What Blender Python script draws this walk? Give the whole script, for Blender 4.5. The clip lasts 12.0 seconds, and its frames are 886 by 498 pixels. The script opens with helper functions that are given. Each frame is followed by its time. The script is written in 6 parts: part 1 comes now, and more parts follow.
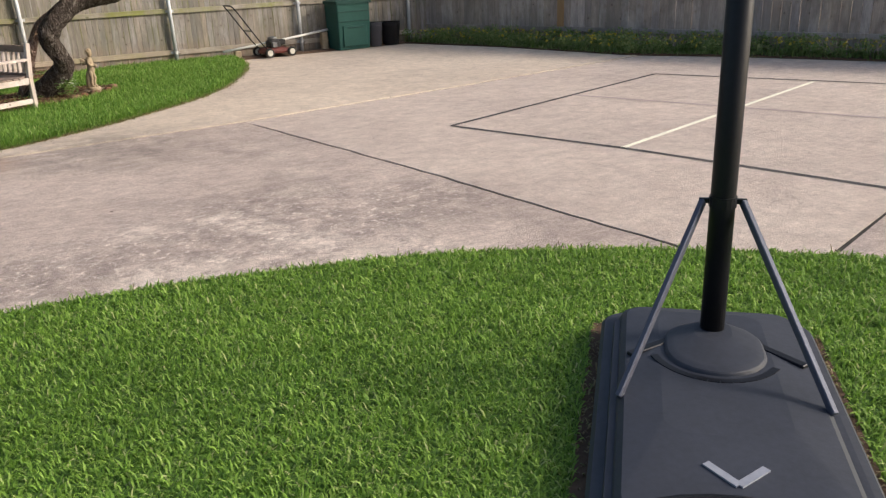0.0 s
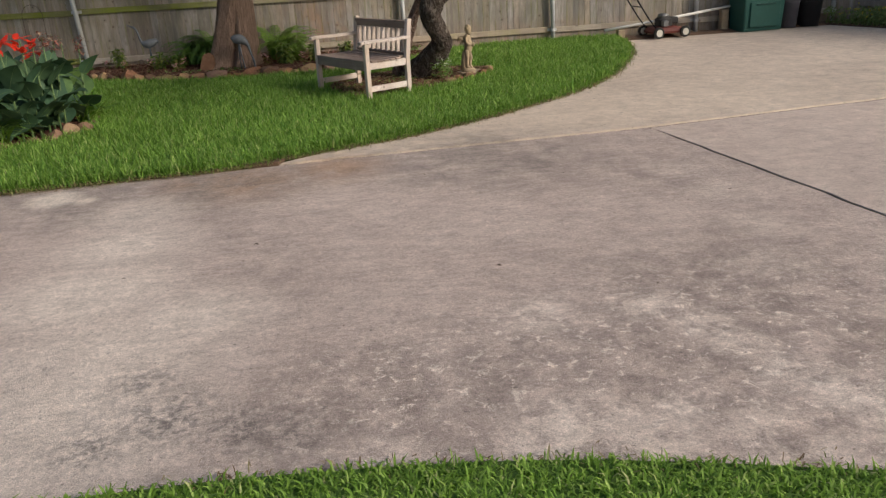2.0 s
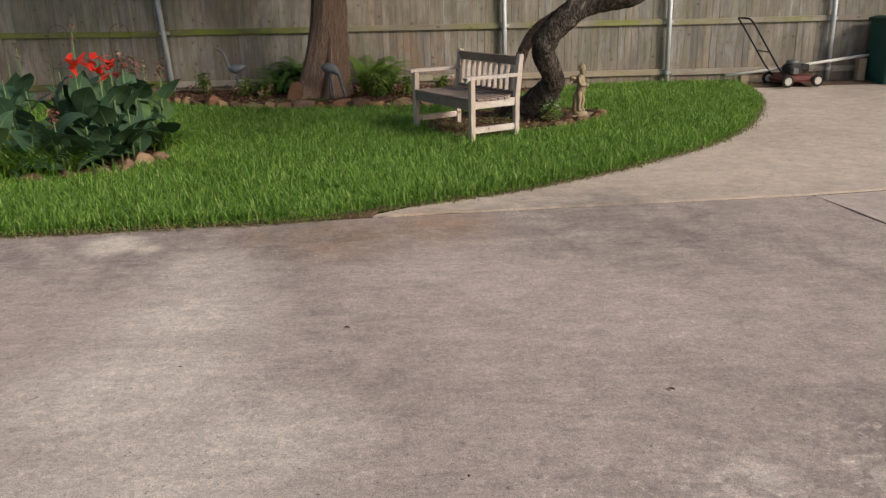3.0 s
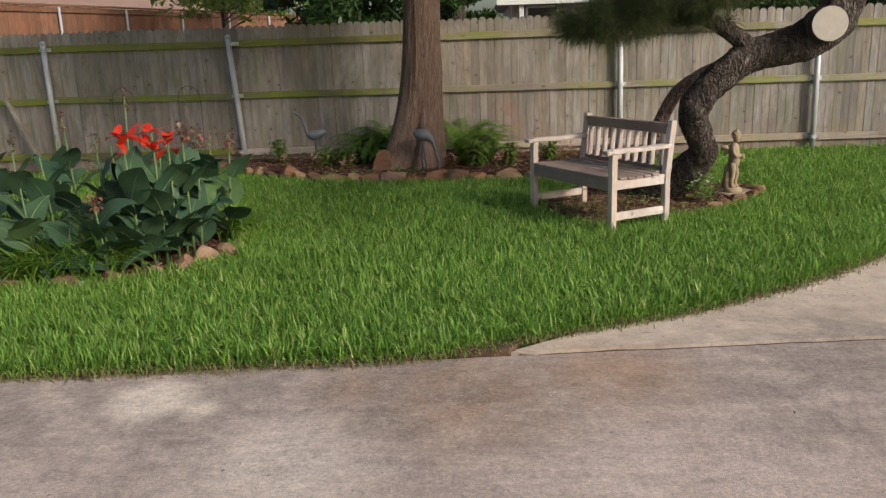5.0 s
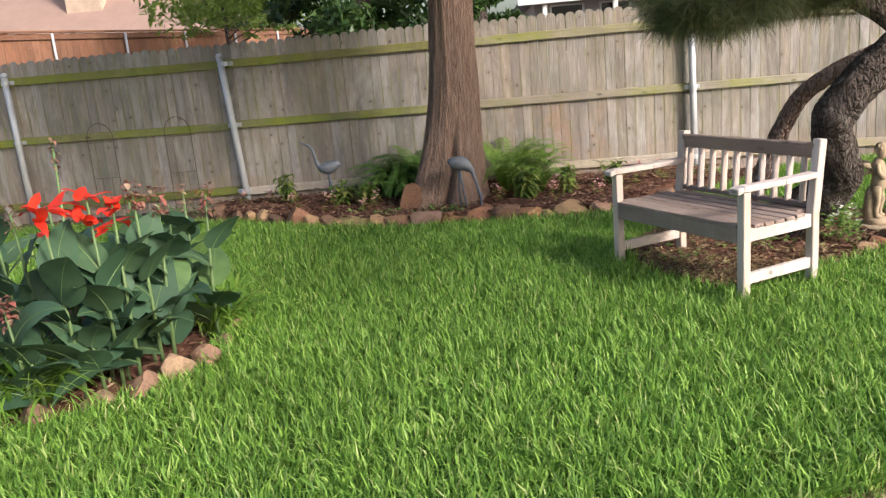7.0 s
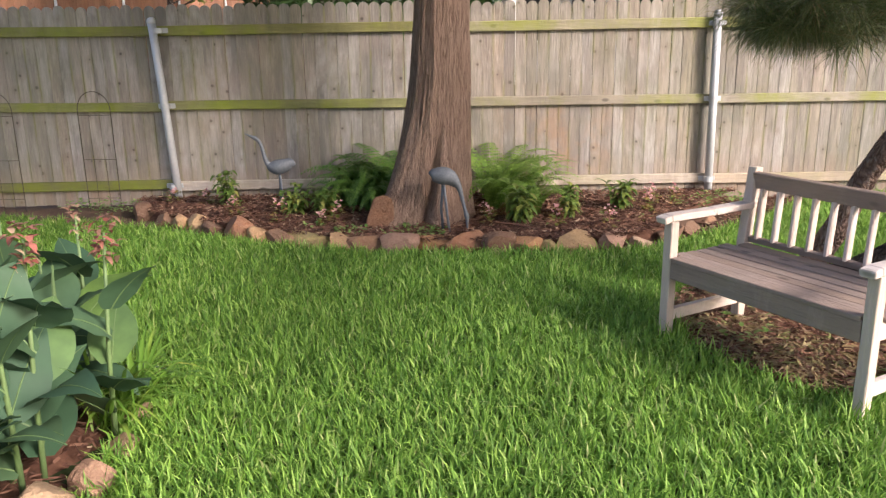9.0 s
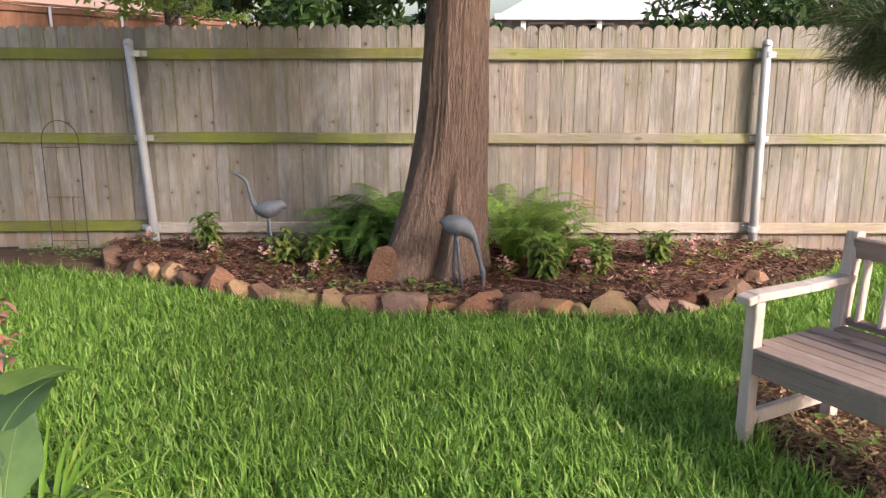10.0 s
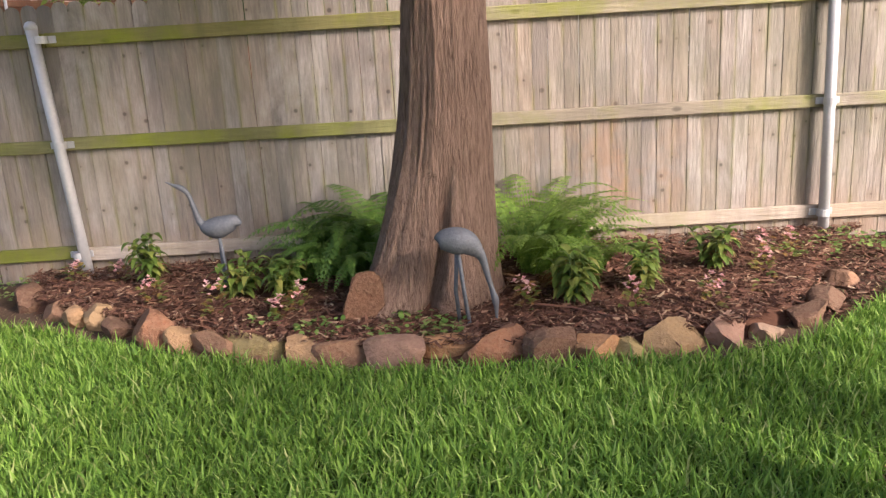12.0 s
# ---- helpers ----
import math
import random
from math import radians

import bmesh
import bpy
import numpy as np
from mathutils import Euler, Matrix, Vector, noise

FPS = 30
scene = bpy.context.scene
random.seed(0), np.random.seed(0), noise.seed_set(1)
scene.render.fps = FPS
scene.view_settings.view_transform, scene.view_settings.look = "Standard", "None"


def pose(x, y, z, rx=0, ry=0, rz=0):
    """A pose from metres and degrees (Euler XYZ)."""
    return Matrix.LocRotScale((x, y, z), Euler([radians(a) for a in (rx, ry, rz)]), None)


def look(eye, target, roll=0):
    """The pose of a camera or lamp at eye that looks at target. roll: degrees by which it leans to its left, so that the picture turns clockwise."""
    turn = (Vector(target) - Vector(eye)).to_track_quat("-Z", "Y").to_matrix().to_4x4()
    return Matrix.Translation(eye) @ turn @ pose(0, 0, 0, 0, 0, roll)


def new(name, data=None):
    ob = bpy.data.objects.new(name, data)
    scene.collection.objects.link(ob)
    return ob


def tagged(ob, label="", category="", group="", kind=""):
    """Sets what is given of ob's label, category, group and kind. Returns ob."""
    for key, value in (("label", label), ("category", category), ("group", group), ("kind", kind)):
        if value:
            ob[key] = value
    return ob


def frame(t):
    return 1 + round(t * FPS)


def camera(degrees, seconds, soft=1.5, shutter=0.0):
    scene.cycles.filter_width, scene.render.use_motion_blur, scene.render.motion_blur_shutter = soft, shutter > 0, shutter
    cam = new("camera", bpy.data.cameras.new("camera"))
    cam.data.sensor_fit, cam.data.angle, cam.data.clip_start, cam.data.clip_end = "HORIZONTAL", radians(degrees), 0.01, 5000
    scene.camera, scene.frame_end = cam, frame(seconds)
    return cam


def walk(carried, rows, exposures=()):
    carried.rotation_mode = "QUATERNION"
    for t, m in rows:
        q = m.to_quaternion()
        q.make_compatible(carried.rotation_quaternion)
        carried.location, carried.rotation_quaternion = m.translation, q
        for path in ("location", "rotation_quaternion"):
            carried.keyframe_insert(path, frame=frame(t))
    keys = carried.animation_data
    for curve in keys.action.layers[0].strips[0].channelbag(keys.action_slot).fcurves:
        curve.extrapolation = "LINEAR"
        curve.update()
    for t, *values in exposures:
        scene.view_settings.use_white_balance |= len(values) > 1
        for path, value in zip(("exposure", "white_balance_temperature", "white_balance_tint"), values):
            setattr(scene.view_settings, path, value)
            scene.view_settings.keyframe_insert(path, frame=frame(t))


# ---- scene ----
cam = camera(57.9, 12.0, soft=1.3)
PATH = [
    (0, (2.11, -1.252, 1.633), (3.074, 0.362, 0.951), -2.2),
    (0.5, (2.245, -0.651, 1.621), (2.903, 1.11, 0.938), -5.3),
    (1, (2.185, -0.075, 1.559), (2.696, 1.732, 0.872), -6.2),
    (1.5, (2.174, 0.389, 1.544), (2.532, 2.227, 0.841), -5.0),
    (2, (2.169, 0.938, 1.561), (2.393, 2.796, 0.854), -3.2),
    (2.5, (2.033, 1.487, 1.527), (2.18, 3.369, 0.867), -1.3),
    (3, (1.957, 2.006, 1.485), (2.021, 3.905, 0.861), -1.2),
    (3.5, (1.852, 2.411, 1.478), (1.838, 4.319, 0.876), -1.6),
    (5.5, (1.448, 4.078, 1.45), (1.337, 6.017, 0.975), -2.4),
    (6, (1.393, 4.544, 1.458), (1.264, 6.48, 0.973), -3.6),
    (6.5, (1.329, 4.988, 1.456), (1.183, 6.924, 0.975), -4.5),
    (7, (1.245, 5.359, 1.475), (1.096, 7.297, 1.003), -5.1),
    (9, (0.899, 6.716, 1.533), (0.899, 8.646, 1.008), -0.8),
    (9.5, (0.872, 7.203, 1.481), (0.876, 9.146, 1.007), 0.9),
    (10, (0.833, 7.575, 1.505), (0.83, 9.523, 1.052), 0.1),
    (10.5, (0.757, 7.856, 1.525), (0.758, 9.798, 1.047), -2.8),
    (11, (0.773, 8.187, 1.48), (0.757, 10.122, 0.977), -4.6),
    (11.5, (0.828, 8.501, 1.485), (0.811, 10.434, 0.97), -4.0),
    (12, (0.859, 8.82, 1.453), (0.849, 10.753, 0.94), -3.4),
]
walk(cam, [(t, look(eye, target, roll)) for t, eye, target, roll in PATH], exposures=[(0.0, 0.22, 6500, 7), (1.0, -0.02, 6500, 7), (2.5, -0.27, 6500, 7), (4.0, -0.28, 6500, 7), (5.5, 0.16, 6400, 8), (7.0, 0.84, 6250, 10), (9.0, 1.10, 6350, 14), (12.0, 1.23, 6550, 18)])

# ---- light ----
SUN_DIR = Vector((0.76, -0.55, 0.50)).normalized()
world = bpy.data.worlds.new("sky")
scene.world = world
world.use_nodes = True
wn = world.node_tree.nodes
wn.clear()
sky = wn.new("ShaderNodeTexSky")
sky.sky_type = "NISHITA"
sky.sun_disc = False
sky.sun_elevation = math.asin(SUN_DIR.z)
sky.sun_rotation = math.atan2(SUN_DIR.x, SUN_DIR.y)
sky.air_density, sky.dust_density, sky.ozone_density = 1.0, 4.0, 1.0
wbg = wn.new("ShaderNodeBackground")
wbg.inputs["Strength"].default_value = 0.15
wout = wn.new("ShaderNodeOutputWorld")
world.node_tree.links.new(sky.outputs[0], wbg.inputs[0])
world.node_tree.links.new(wbg.outputs[0], wout.inputs[0])
sun = new("sun", bpy.data.lights.new("sun", "SUN"))
sun.data.energy, sun.data.angle, sun.data.color = 3.0, radians(12), (1.0, 0.91, 0.82)
sun.matrix_world = look(SUN_DIR * 40, (0, 0, 0))


# ---- materials ----
class Mat:
    """A small builder of node materials on a Principled shader."""

    def __init__(self, name, rough=0.8, metal=0.0, spec=0.3):
        self.m = bpy.data.materials.new(name)
        self.m.use_nodes = True
        self.t = self.m.node_tree
        self.n, self.l = self.t.nodes, self.t.links
        self.b = self.n["Principled BSDF"]
        self.b.inputs["Roughness"].default_value = rough
        self.b.inputs["Metallic"].default_value = metal
        self.b.inputs["Specular IOR Level"].default_value = spec
        self.co = None

    def coords(self, kind="Object", scale=(1, 1, 1), turn=0.0):
        c = self.n.new("ShaderNodeTexCoord")
        mp = self.n.new("ShaderNodeMapping")
        mp.inputs["Scale"].default_value = scale
        mp.inputs["Rotation"].default_value = (0, 0, turn)
        self.l.new(c.outputs[kind], mp.inputs[0])
        return mp.outputs[0]

    def place(self):
        g = self.n.new("ShaderNodeNewGeometry")
        return g.outputs["Position"]

    def scaled(self, v, scale):
        mp = self.n.new("ShaderNodeMapping")
        mp.inputs["Scale"].default_value = scale
        self.l.new(v, mp.inputs[0])
        return mp.outputs[0]

    def noise(self, co, scale, detail=4.0, rough=0.6, lo=0.3, hi=0.7, dist=0.0):
        t = self.n.new("ShaderNodeTexNoise")
        t.inputs["Scale"].default_value = scale
        t.inputs["Detail"].default_value = detail
        t.inputs["Roughness"].default_value = rough
        t.inputs["Distortion"].default_value = dist
        self.l.new(co, t.inputs["Vector"])
        return self.ramp(t.outputs["Fac"], lo, hi)

    def voronoi(self, co, scale, lo=0.0, hi=1.0):
        t = self.n.new("ShaderNodeTexVoronoi")
        t.inputs["Scale"].default_value = scale
        self.l.new(co, t.inputs["Vector"])
        return self.ramp(t.outputs["Distance"], lo, hi)

    def ramp(self, v, lo, hi, a=0.0, b=1.0):
        r = self.n.new("ShaderNodeMapRange")
        r.inputs["From Min"].default_value, r.inputs["From Max"].default_value = lo, hi
        r.inputs["To Min"].default_value, r.inputs["To Max"].default_value = a, b
        self.l.new(v, r.inputs["Value"])
        return r.outputs[0]

    def math(self, op, a, b):
        m = self.n.new("ShaderNodeMath")
        m.operation = op
        for i, v in enumerate((a, b)):
            if isinstance(v, (int, float)):
                m.inputs[i].default_value = v
            else:
                self.l.new(v, m.inputs[i])
        return m.outputs[0]

    def near(self, co, centre, radius, soft):
        """1 inside a blot round a centre, falling to 0 over soft metres."""
        d = self.n.new("ShaderNodeVectorMath")
        d.operation = "DISTANCE"
        self.l.new(co, d.inputs[0])
        d.inputs[1].default_value = centre
        return self.ramp(d.outputs["Value"], radius, radius + soft, 1.0, 0.0)

    def mix(self, fac, a, b, mode="MIX"):
        x = self.n.new("ShaderNodeMix")
        x.data_type, x.blend_type = "RGBA", mode
        for i, v in ((0, fac), (6, a), (7, b)):
            if isinstance(v, (int, float)):
                x.inputs[i].default_value = v
            elif isinstance(v, tuple):
                x.inputs[i].default_value = (*v, 1.0)
            else:
                self.l.new(v, x.inputs[i])
        return x.outputs[2]

    def random(self, kind="object"):
        if kind == "object":
            return self.n.new("ShaderNodeObjectInfo").outputs["Random"]
        return self.n.new("ShaderNodeNewGeometry").outputs["Random Per Island"]

    def colours(self, v, stops):
        r = self.n.new("ShaderNodeValToRGB")
        e = r.color_ramp.elements
        while len(e) < len(stops):
            e.new(0.5)
        for el, (p, c) in zip(e, stops):
            el.position, el.color = p, (*c, 1.0)
        self.l.new(v, r.inputs[0])
        return r.outputs[0]

    def colour(self, c):
        if isinstance(c, tuple):
            self.b.inputs["Base Color"].default_value = (*c, 1.0)
        else:
            self.l.new(c, self.b.inputs["Base Color"])
        return self

    def bump(self, v, strength=0.4, depth=0.01):
        b = self.n.new("ShaderNodeBump")
        b.inputs["Strength"].default_value, b.inputs["Distance"].default_value = strength, depth
        self.l.new(v, b.inputs["Height"])
        self.l.new(b.outputs[0], self.b.inputs["Normal"])
        return self

    def thin(self, colour, amount=0.35):
        """Lets light through, as leaves do."""
        t = self.n.new("ShaderNodeBsdfTranslucent")
        if isinstance(colour, tuple):
            t.inputs[0].default_value = (*colour, 1)
        else:
            self.l.new(colour, t.inputs[0])
        s = self.n.new("ShaderNodeMixShader")
        s.inputs[0].default_value = amount
        self.l.new(self.b.outputs[0], s.inputs[1])
        self.l.new(t.outputs[0], s.inputs[2])
        self.l.new(s.outputs[0], self.n["Material Output"].inputs[0])
        return self


def plain(name, c, rough=0.6, metal=0.0, grain=60.0, vary=0.2, bump=0.15, spec=0.3):
    k = Mat(name, rough, metal, spec)
    co = k.coords()
    f = k.noise(co, grain, 4, 0.6, 0.25, 0.75)
    g = k.noise(co, grain * 0.08, 3, 0.6, 0.3, 0.7)
    dark = tuple(x * (1 - vary) for x in c)
    light = tuple(min(1, x * (1 + vary)) for x in c)
    k.colour(k.mix(0.5, k.mix(f, dark, light), k.mix(g, dark, light)))
    k.bump(f, bump, 0.003)
    return k.m


def leafy(name, stops, through_amount=0.35, rough=0.45, kind="island", spec=0.35):
    k = Mat(name, rough, 0.0, spec)
    co = k.coords()
    c = k.colours(k.random(kind), stops)
    v = k.noise(co, 9.0, 3, 0.6, 0.3, 0.7)
    c = k.mix(k.math("MULTIPLY", v, 0.45), c, tuple(x * 0.6 for x in stops[0][1]))
    k.colour(c)
    k.thin(c, through_amount)
    return k.m


def concrete(name, base, dark, pale, rough_grit=1.0):
    k = Mat(name, 0.88, 0, 0.25)
    p = k.place()
    wide = k.noise(p, 0.55, 6, 0.62, 0.34, 0.66, 0.4)
    mid = k.noise(p, 2.4, 12, 0.74, 0.40, 0.66, 0.3)
    blot = k.noise(p, 7.0, 12, 0.78, 0.36, 0.64)
    fine = k.noise(p, 60, 6, 0.75, 0.30, 0.70)
    c = k.mix(wide, dark, base)
    c = k.mix(k.math("MULTIPLY", mid, 0.55), c, pale)

    def stain(c, spots, scale, lo, hi, amount, tint):
        m = None
        for centre, radius, soft in spots:
            q = k.near(p, (*centre, 0), radius, soft)
            m = q if m is None else k.math("MAXIMUM", m, q)
        m = k.math("MULTIPLY", m, k.noise(p, scale, 12, 0.74, lo, hi, 0.4))
        return k.mix(k.math("MULTIPLY", m, amount), c, tint)

    # worn dark crust along the grass, bare pale rim and chips in it
    c = stain(c, [((1.05, 4.15), 0.22, 0.55), ((0.80, 4.85), 0.22, 0.45), ((0.84, 5.6), 0.12, 0.45), ((0.76, 6.25), 0.1, 0.4), ((0.95, 3.6), 0.3, 0.55), ((1.35, 4.45), 0.1, 0.45)], 1.8, 0.20, 0.40, 0.8, (0.60, 0.505, 0.435))
    c = stain(c, [((3.55, 3.55), 0.40, 0.6), ((2.85, 3.6), 0.25, 0.55), ((4.2, 3.3), 0.3, 0.5), ((4.0, 4.2), 0.3, 0.7), ((2.2, 3.6), 0.2, 0.5), ((4.9, 3.6), 0.3, 0.6)], 5.5, 0.43, 0.56, 0.58, (0.205, 0.158, 0.142))
    c = stain(c, [((2.75, 3.16), 0.05, 0.22), ((3.1, 3.08), 0.06, 0.24), ((3.5, 2.98), 0.08, 0.28), ((3.9, 2.86), 0.1, 0.30), ((4.3, 2.70), 0.12, 0.35), ((2.2, 3.16), 0.02, 0.16), ((1.7, 3.2), 0.02, 0.14)], 5.0, 0.43, 0.52, 0.75, (0.60, 0.495, 0.425))
    c = stain(c, [((3.47, 4.08), 0.06, 0.16), ((3.60, 3.85), 0.05, 0.13), ((3.68, 3.66), 0.05, 0.12), ((3.75, 3.40), 0.06, 0.13), ((3.87, 3.22), 0.07, 0.16), ((3.24, 3.24), 0.04, 0.10), ((2.95, 4.10), 0.06, 0.16), ((2.90, 3.26), 0.08, 0.14)], 8.0, 0.42, 0.53, 0.75, (0.62, 0.52, 0.45))
    c = stain(c, [((4.50, 6.2), 0.06, 0.22), ((4.55, 5.6), 0.06, 0.22), ((4.46, 4.95), 0.06, 0.24), ((4.3, 4.4), 0.06, 0.24)], 3.0, 0.32, 0.56, 0.45, (0.58, 0.49, 0.42))
    c = stain(c, [((2.9, 3.75), 0.30, 0.5), ((3.6, 3.6), 0.4, 0.8), ((2.4, 3.6), 0.2, 0.6), ((4.5, 3.6), 0.3, 0.8)], 16.0, 0.555, 0.60, 0.8, (0.66, 0.57, 0.50))
    c = stain(c, [((1.45, 3.58), 0.06, 0.24), ((1.70, 3.46), 0.05, 0.20), ((1.29, 3.87), 0.03, 0.18), ((1.9, 3.38), 0.03, 0.16), ((1.2, 3.45), 0.02, 0.2)], 22.0, 0.45, 0.56, 0.75, (0.115, 0.10, 0.094))
    c = stain(c, [((1.2, 4.0), 0.4, 0.6), ((2.0, 3.9), 0.4, 0.7)], 30.0, 0.57, 0.63, 0.65, (0.16, 0.135, 0.125))
    c = stain(c, [((1.45, 6.85), 0.2, 0.5), ((2.1, 7.0), 0.15, 0.4), ((1.0, 6.9), 0.05, 0.3)], 2.6, 0.32, 0.54, 0.6, (0.30, 0.175, 0.10))
    c = stain(c, [((0.45, 6.75), 0.35, 0.6), ((1.3, 6.8), 0.3, 0.5), ((-0.6, 6.7), 0.3, 0.5), ((3.2, 7.0), 0.5, 0.7)], 2.3, 0.38, 0.56, 0.6, (0.175, 0.145, 0.13))
    c = stain(c, [((0.08, 6.80), 0.12, 0.12), ((0.32, 6.70), 0.02, 0.10)], 5.0, 0.34, 0.42, 0.9, (0.60, 0.51, 0.43))
    grit = k.noise(p, 26, 8, 0.8, 0.34, 0.66)
    c = k.mix(1.0, c, (1.19, 1.22, 1.25), "MULTIPLY")
    c = k.mix(1.0, c, k.ramp(blot, 0, 1, 0.84, 1.17), "MULTIPLY")
    c = k.mix(1.0, c, k.ramp(grit, 0, 1, 1 - 0.2 * rough_grit, 1 + 0.2 * rough_grit), "MULTIPLY")
    c = k.mix(1.0, c, k.ramp(fine, 0, 1, 1 - 0.26 * rough_grit, 1 + 0.26 * rough_grit), "MULTIPLY")
    c = k.mix(k.ramp(k.noise(p, 55, 3, 0.6, 0.63, 0.68), 0, 1, 0, 0.55), c, (0.70, 0.63, 0.55))
    c = k.mix(k.ramp(k.noise(p, 34, 3, 0.6, 0.66, 0.70), 0, 1, 0, 0.6), c, (0.09, 0.075, 0.068))
    sand = k.noise(p, 190, 3, 0.7, 0.30, 0.70)
    c = k.mix(1.0, c, k.ramp(sand, 0, 1, 1 - 0.34 * rough_grit, 1 + 0.34 * rough_grit), "MULTIPLY")
    drag = k.noise(k.scaled(p, (3.0, 16.0, 1)), 1.0, 8, 0.72, 0.36, 0.64, 0.3)
    c = k.mix(1.0, c, k.ramp(drag, 0, 1, 1 - 0.08 * rough_grit, 1 + 0.08 * rough_grit), "MULTIPLY")
    chip = k.noise(k.scaled(p, (0.6, 1.0, 1)), 13, 10, 0.8, 0.58, 0.62)
    c = k.mix(k.math("MULTIPLY", chip, 0.34 * rough_grit), c, (0.62, 0.53, 0.465))
    k.colour(c)
    k.bump(k.math("ADD", k.math("MULTIPLY", fine, 0.7), k.math("ADD", k.math("MULTIPLY", blot, 0.8), k.math("MULTIPLY", sand, 0.35))), 0.8, 0.006)
    return k.m


def weathered(name, base, dark, moss, moss_amount, grain_axis="z", warm=(0.42, 0.26, 0.16), warm_amount=0.0, edge_moss=0.0):
    """Grey outdoor timber with grain, knots, streaks and moss."""
    k = Mat(name, 0.85, 0, 0.2)
    co = k.coords("Object")
    p = k.place()
    s = {"z": (14, 14, 1.0), "x": (1.0, 14, 14), "y": (14, 1, 14)}[grain_axis]
    rnd = k.random()
    shift = k.n.new("ShaderNodeVectorMath")
    shift.operation = "ADD"
    k.l.new(co, shift.inputs[0])
    mul = k.math("MULTIPLY", rnd, 37.0)
    k.l.new(mul, shift.inputs[1])
    v = shift.outputs[0]
    grain = k.noise(k.scaled(v, s), 4.5, 6, 0.65, 0.28, 0.72, 0.5)
    streak = k.noise(k.scaled(v, tuple(x * 0.25 if x > 1 else 0.5 for x in s)), 3.0, 8, 0.7, 0.42, 0.62)
    wide = k.noise(k.scaled(p, (2.2, 1, 0.55)), 1.3, 10, 0.72, 0.43, 0.58, 0.5)
    bleach = k.noise(k.scaled(p, (1.4, 1, 0.5)), 1.3, 10, 0.72, 0.54, 0.68, 0.5)
    tone = k.colours(rnd, [(0.0, tuple(x * 0.66 for x in base)), (0.22, tuple(x * q for x, q in zip(base, (0.98, 0.92, 0.82)))), (0.45, base), (0.62, tuple(x * q for x, q in zip(base, (1.05, 0.95, 0.82)))), (0.82, tuple(x * 1.08 for x in base)), (1.0, tuple(min(1, x * q) for x, q in zip(base, (1.24, 1.24, 1.24))))])
    c = k.mix(k.math("MULTIPLY", grain, 0.45), tone, dark)
    c = k.mix(k.math("MULTIPLY", streak, 0.50), c, dark)
    c = k.mix(k.math("MULTIPLY", wide, 0.52), c, tuple(x * 1.15 for x in dark))
    c = k.mix(k.math("MULTIPLY", bleach, 0.40), c, tuple(min(0.8, x * 1.45) for x in base))
    if grain_axis == "z":
        sep = k.n.new("ShaderNodeSeparateXYZ")
        k.l.new(v, sep.inputs[0])
        flat = k.n.new("ShaderNodeCombineXYZ")
        k.l.new(sep.outputs[0], flat.inputs[0])
        k.l.new(sep.outputs[2], flat.inputs[1])
        vor = k.n.new("ShaderNodeTexVoronoi")
        vor.voronoi_dimensions = "2D"
        vor.inputs["Scale"].default_value = 3.1
        k.l.new(flat.outputs[0], vor.inputs["Vector"])
        knot = k.ramp(k.math("ADD", vor.outputs["Distance"], k.ramp(rnd, 0, 1, -0.012, 0.03)), 0.022, 0.050)
        c = k.mix(k.ramp(vor.outputs["Distance"], 0.05, 0.16, 0.30, 0.0), c, tuple(x * q for x, q in zip(dark, (1.5, 1.25, 1.0))))
    else:
        knot = k.voronoi(k.scaled(v, tuple(x * 0.55 if x > 1 else 3.6 for x in s)), 1.0, 0.07, 0.15)
    c = k.mix(k.ramp(knot, 0, 1, 0.7, 0.0), c, tuple(x * 0.4 for x in dark))
    if edge_moss:
        own = k.n.new("ShaderNodeSeparateXYZ")
        k.l.new(co, own.inputs[0])
        rim = k.ramp(k.math("ABSOLUTE", own.outputs[0], 0.0), 0.030, 0.047)
        patch = k.noise(k.scaled(p, (9, 1, 2.2)), 1.0, 5, 0.6, 0.46, 0.62)
        c = k.mix(k.math("MULTIPLY", k.math("MULTIPLY", rim, patch), edge_moss), c, (0.21, 0.215, 0.035))
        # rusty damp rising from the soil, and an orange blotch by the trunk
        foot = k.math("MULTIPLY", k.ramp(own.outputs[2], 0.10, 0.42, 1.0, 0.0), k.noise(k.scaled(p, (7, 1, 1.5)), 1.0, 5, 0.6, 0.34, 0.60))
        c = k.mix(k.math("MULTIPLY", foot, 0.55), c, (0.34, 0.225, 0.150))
        blot = k.math("MULTIPLY", k.near(p, (2.0, 13.95, 0.55), 0.10, 0.55), k.noise(k.scaled(p, (4, 1, 3)), 1.0, 5, 0.6, 0.45, 0.60))
        c = k.mix(k.math("MULTIPLY", blot, 0.4), c, (0.46, 0.25, 0.13))
    if warm_amount:
        w = k.noise(p, 0.9, 4, 0.6, 0.52, 0.72)
        c = k.mix(k.math("MULTIPLY", w, warm_amount), c, warm)
    m = k.noise(k.scaled(p, (1.6, 1, 0.7)) if grain_axis == "z" else p, 1.1, 8, 0.7, 0.45, 0.64)
    c = k.mix(k.math("MULTIPLY", m, moss_amount), c, moss)
    k.colour(c)
    k.bump(grain, 0.8, 0.006)
    return k.m


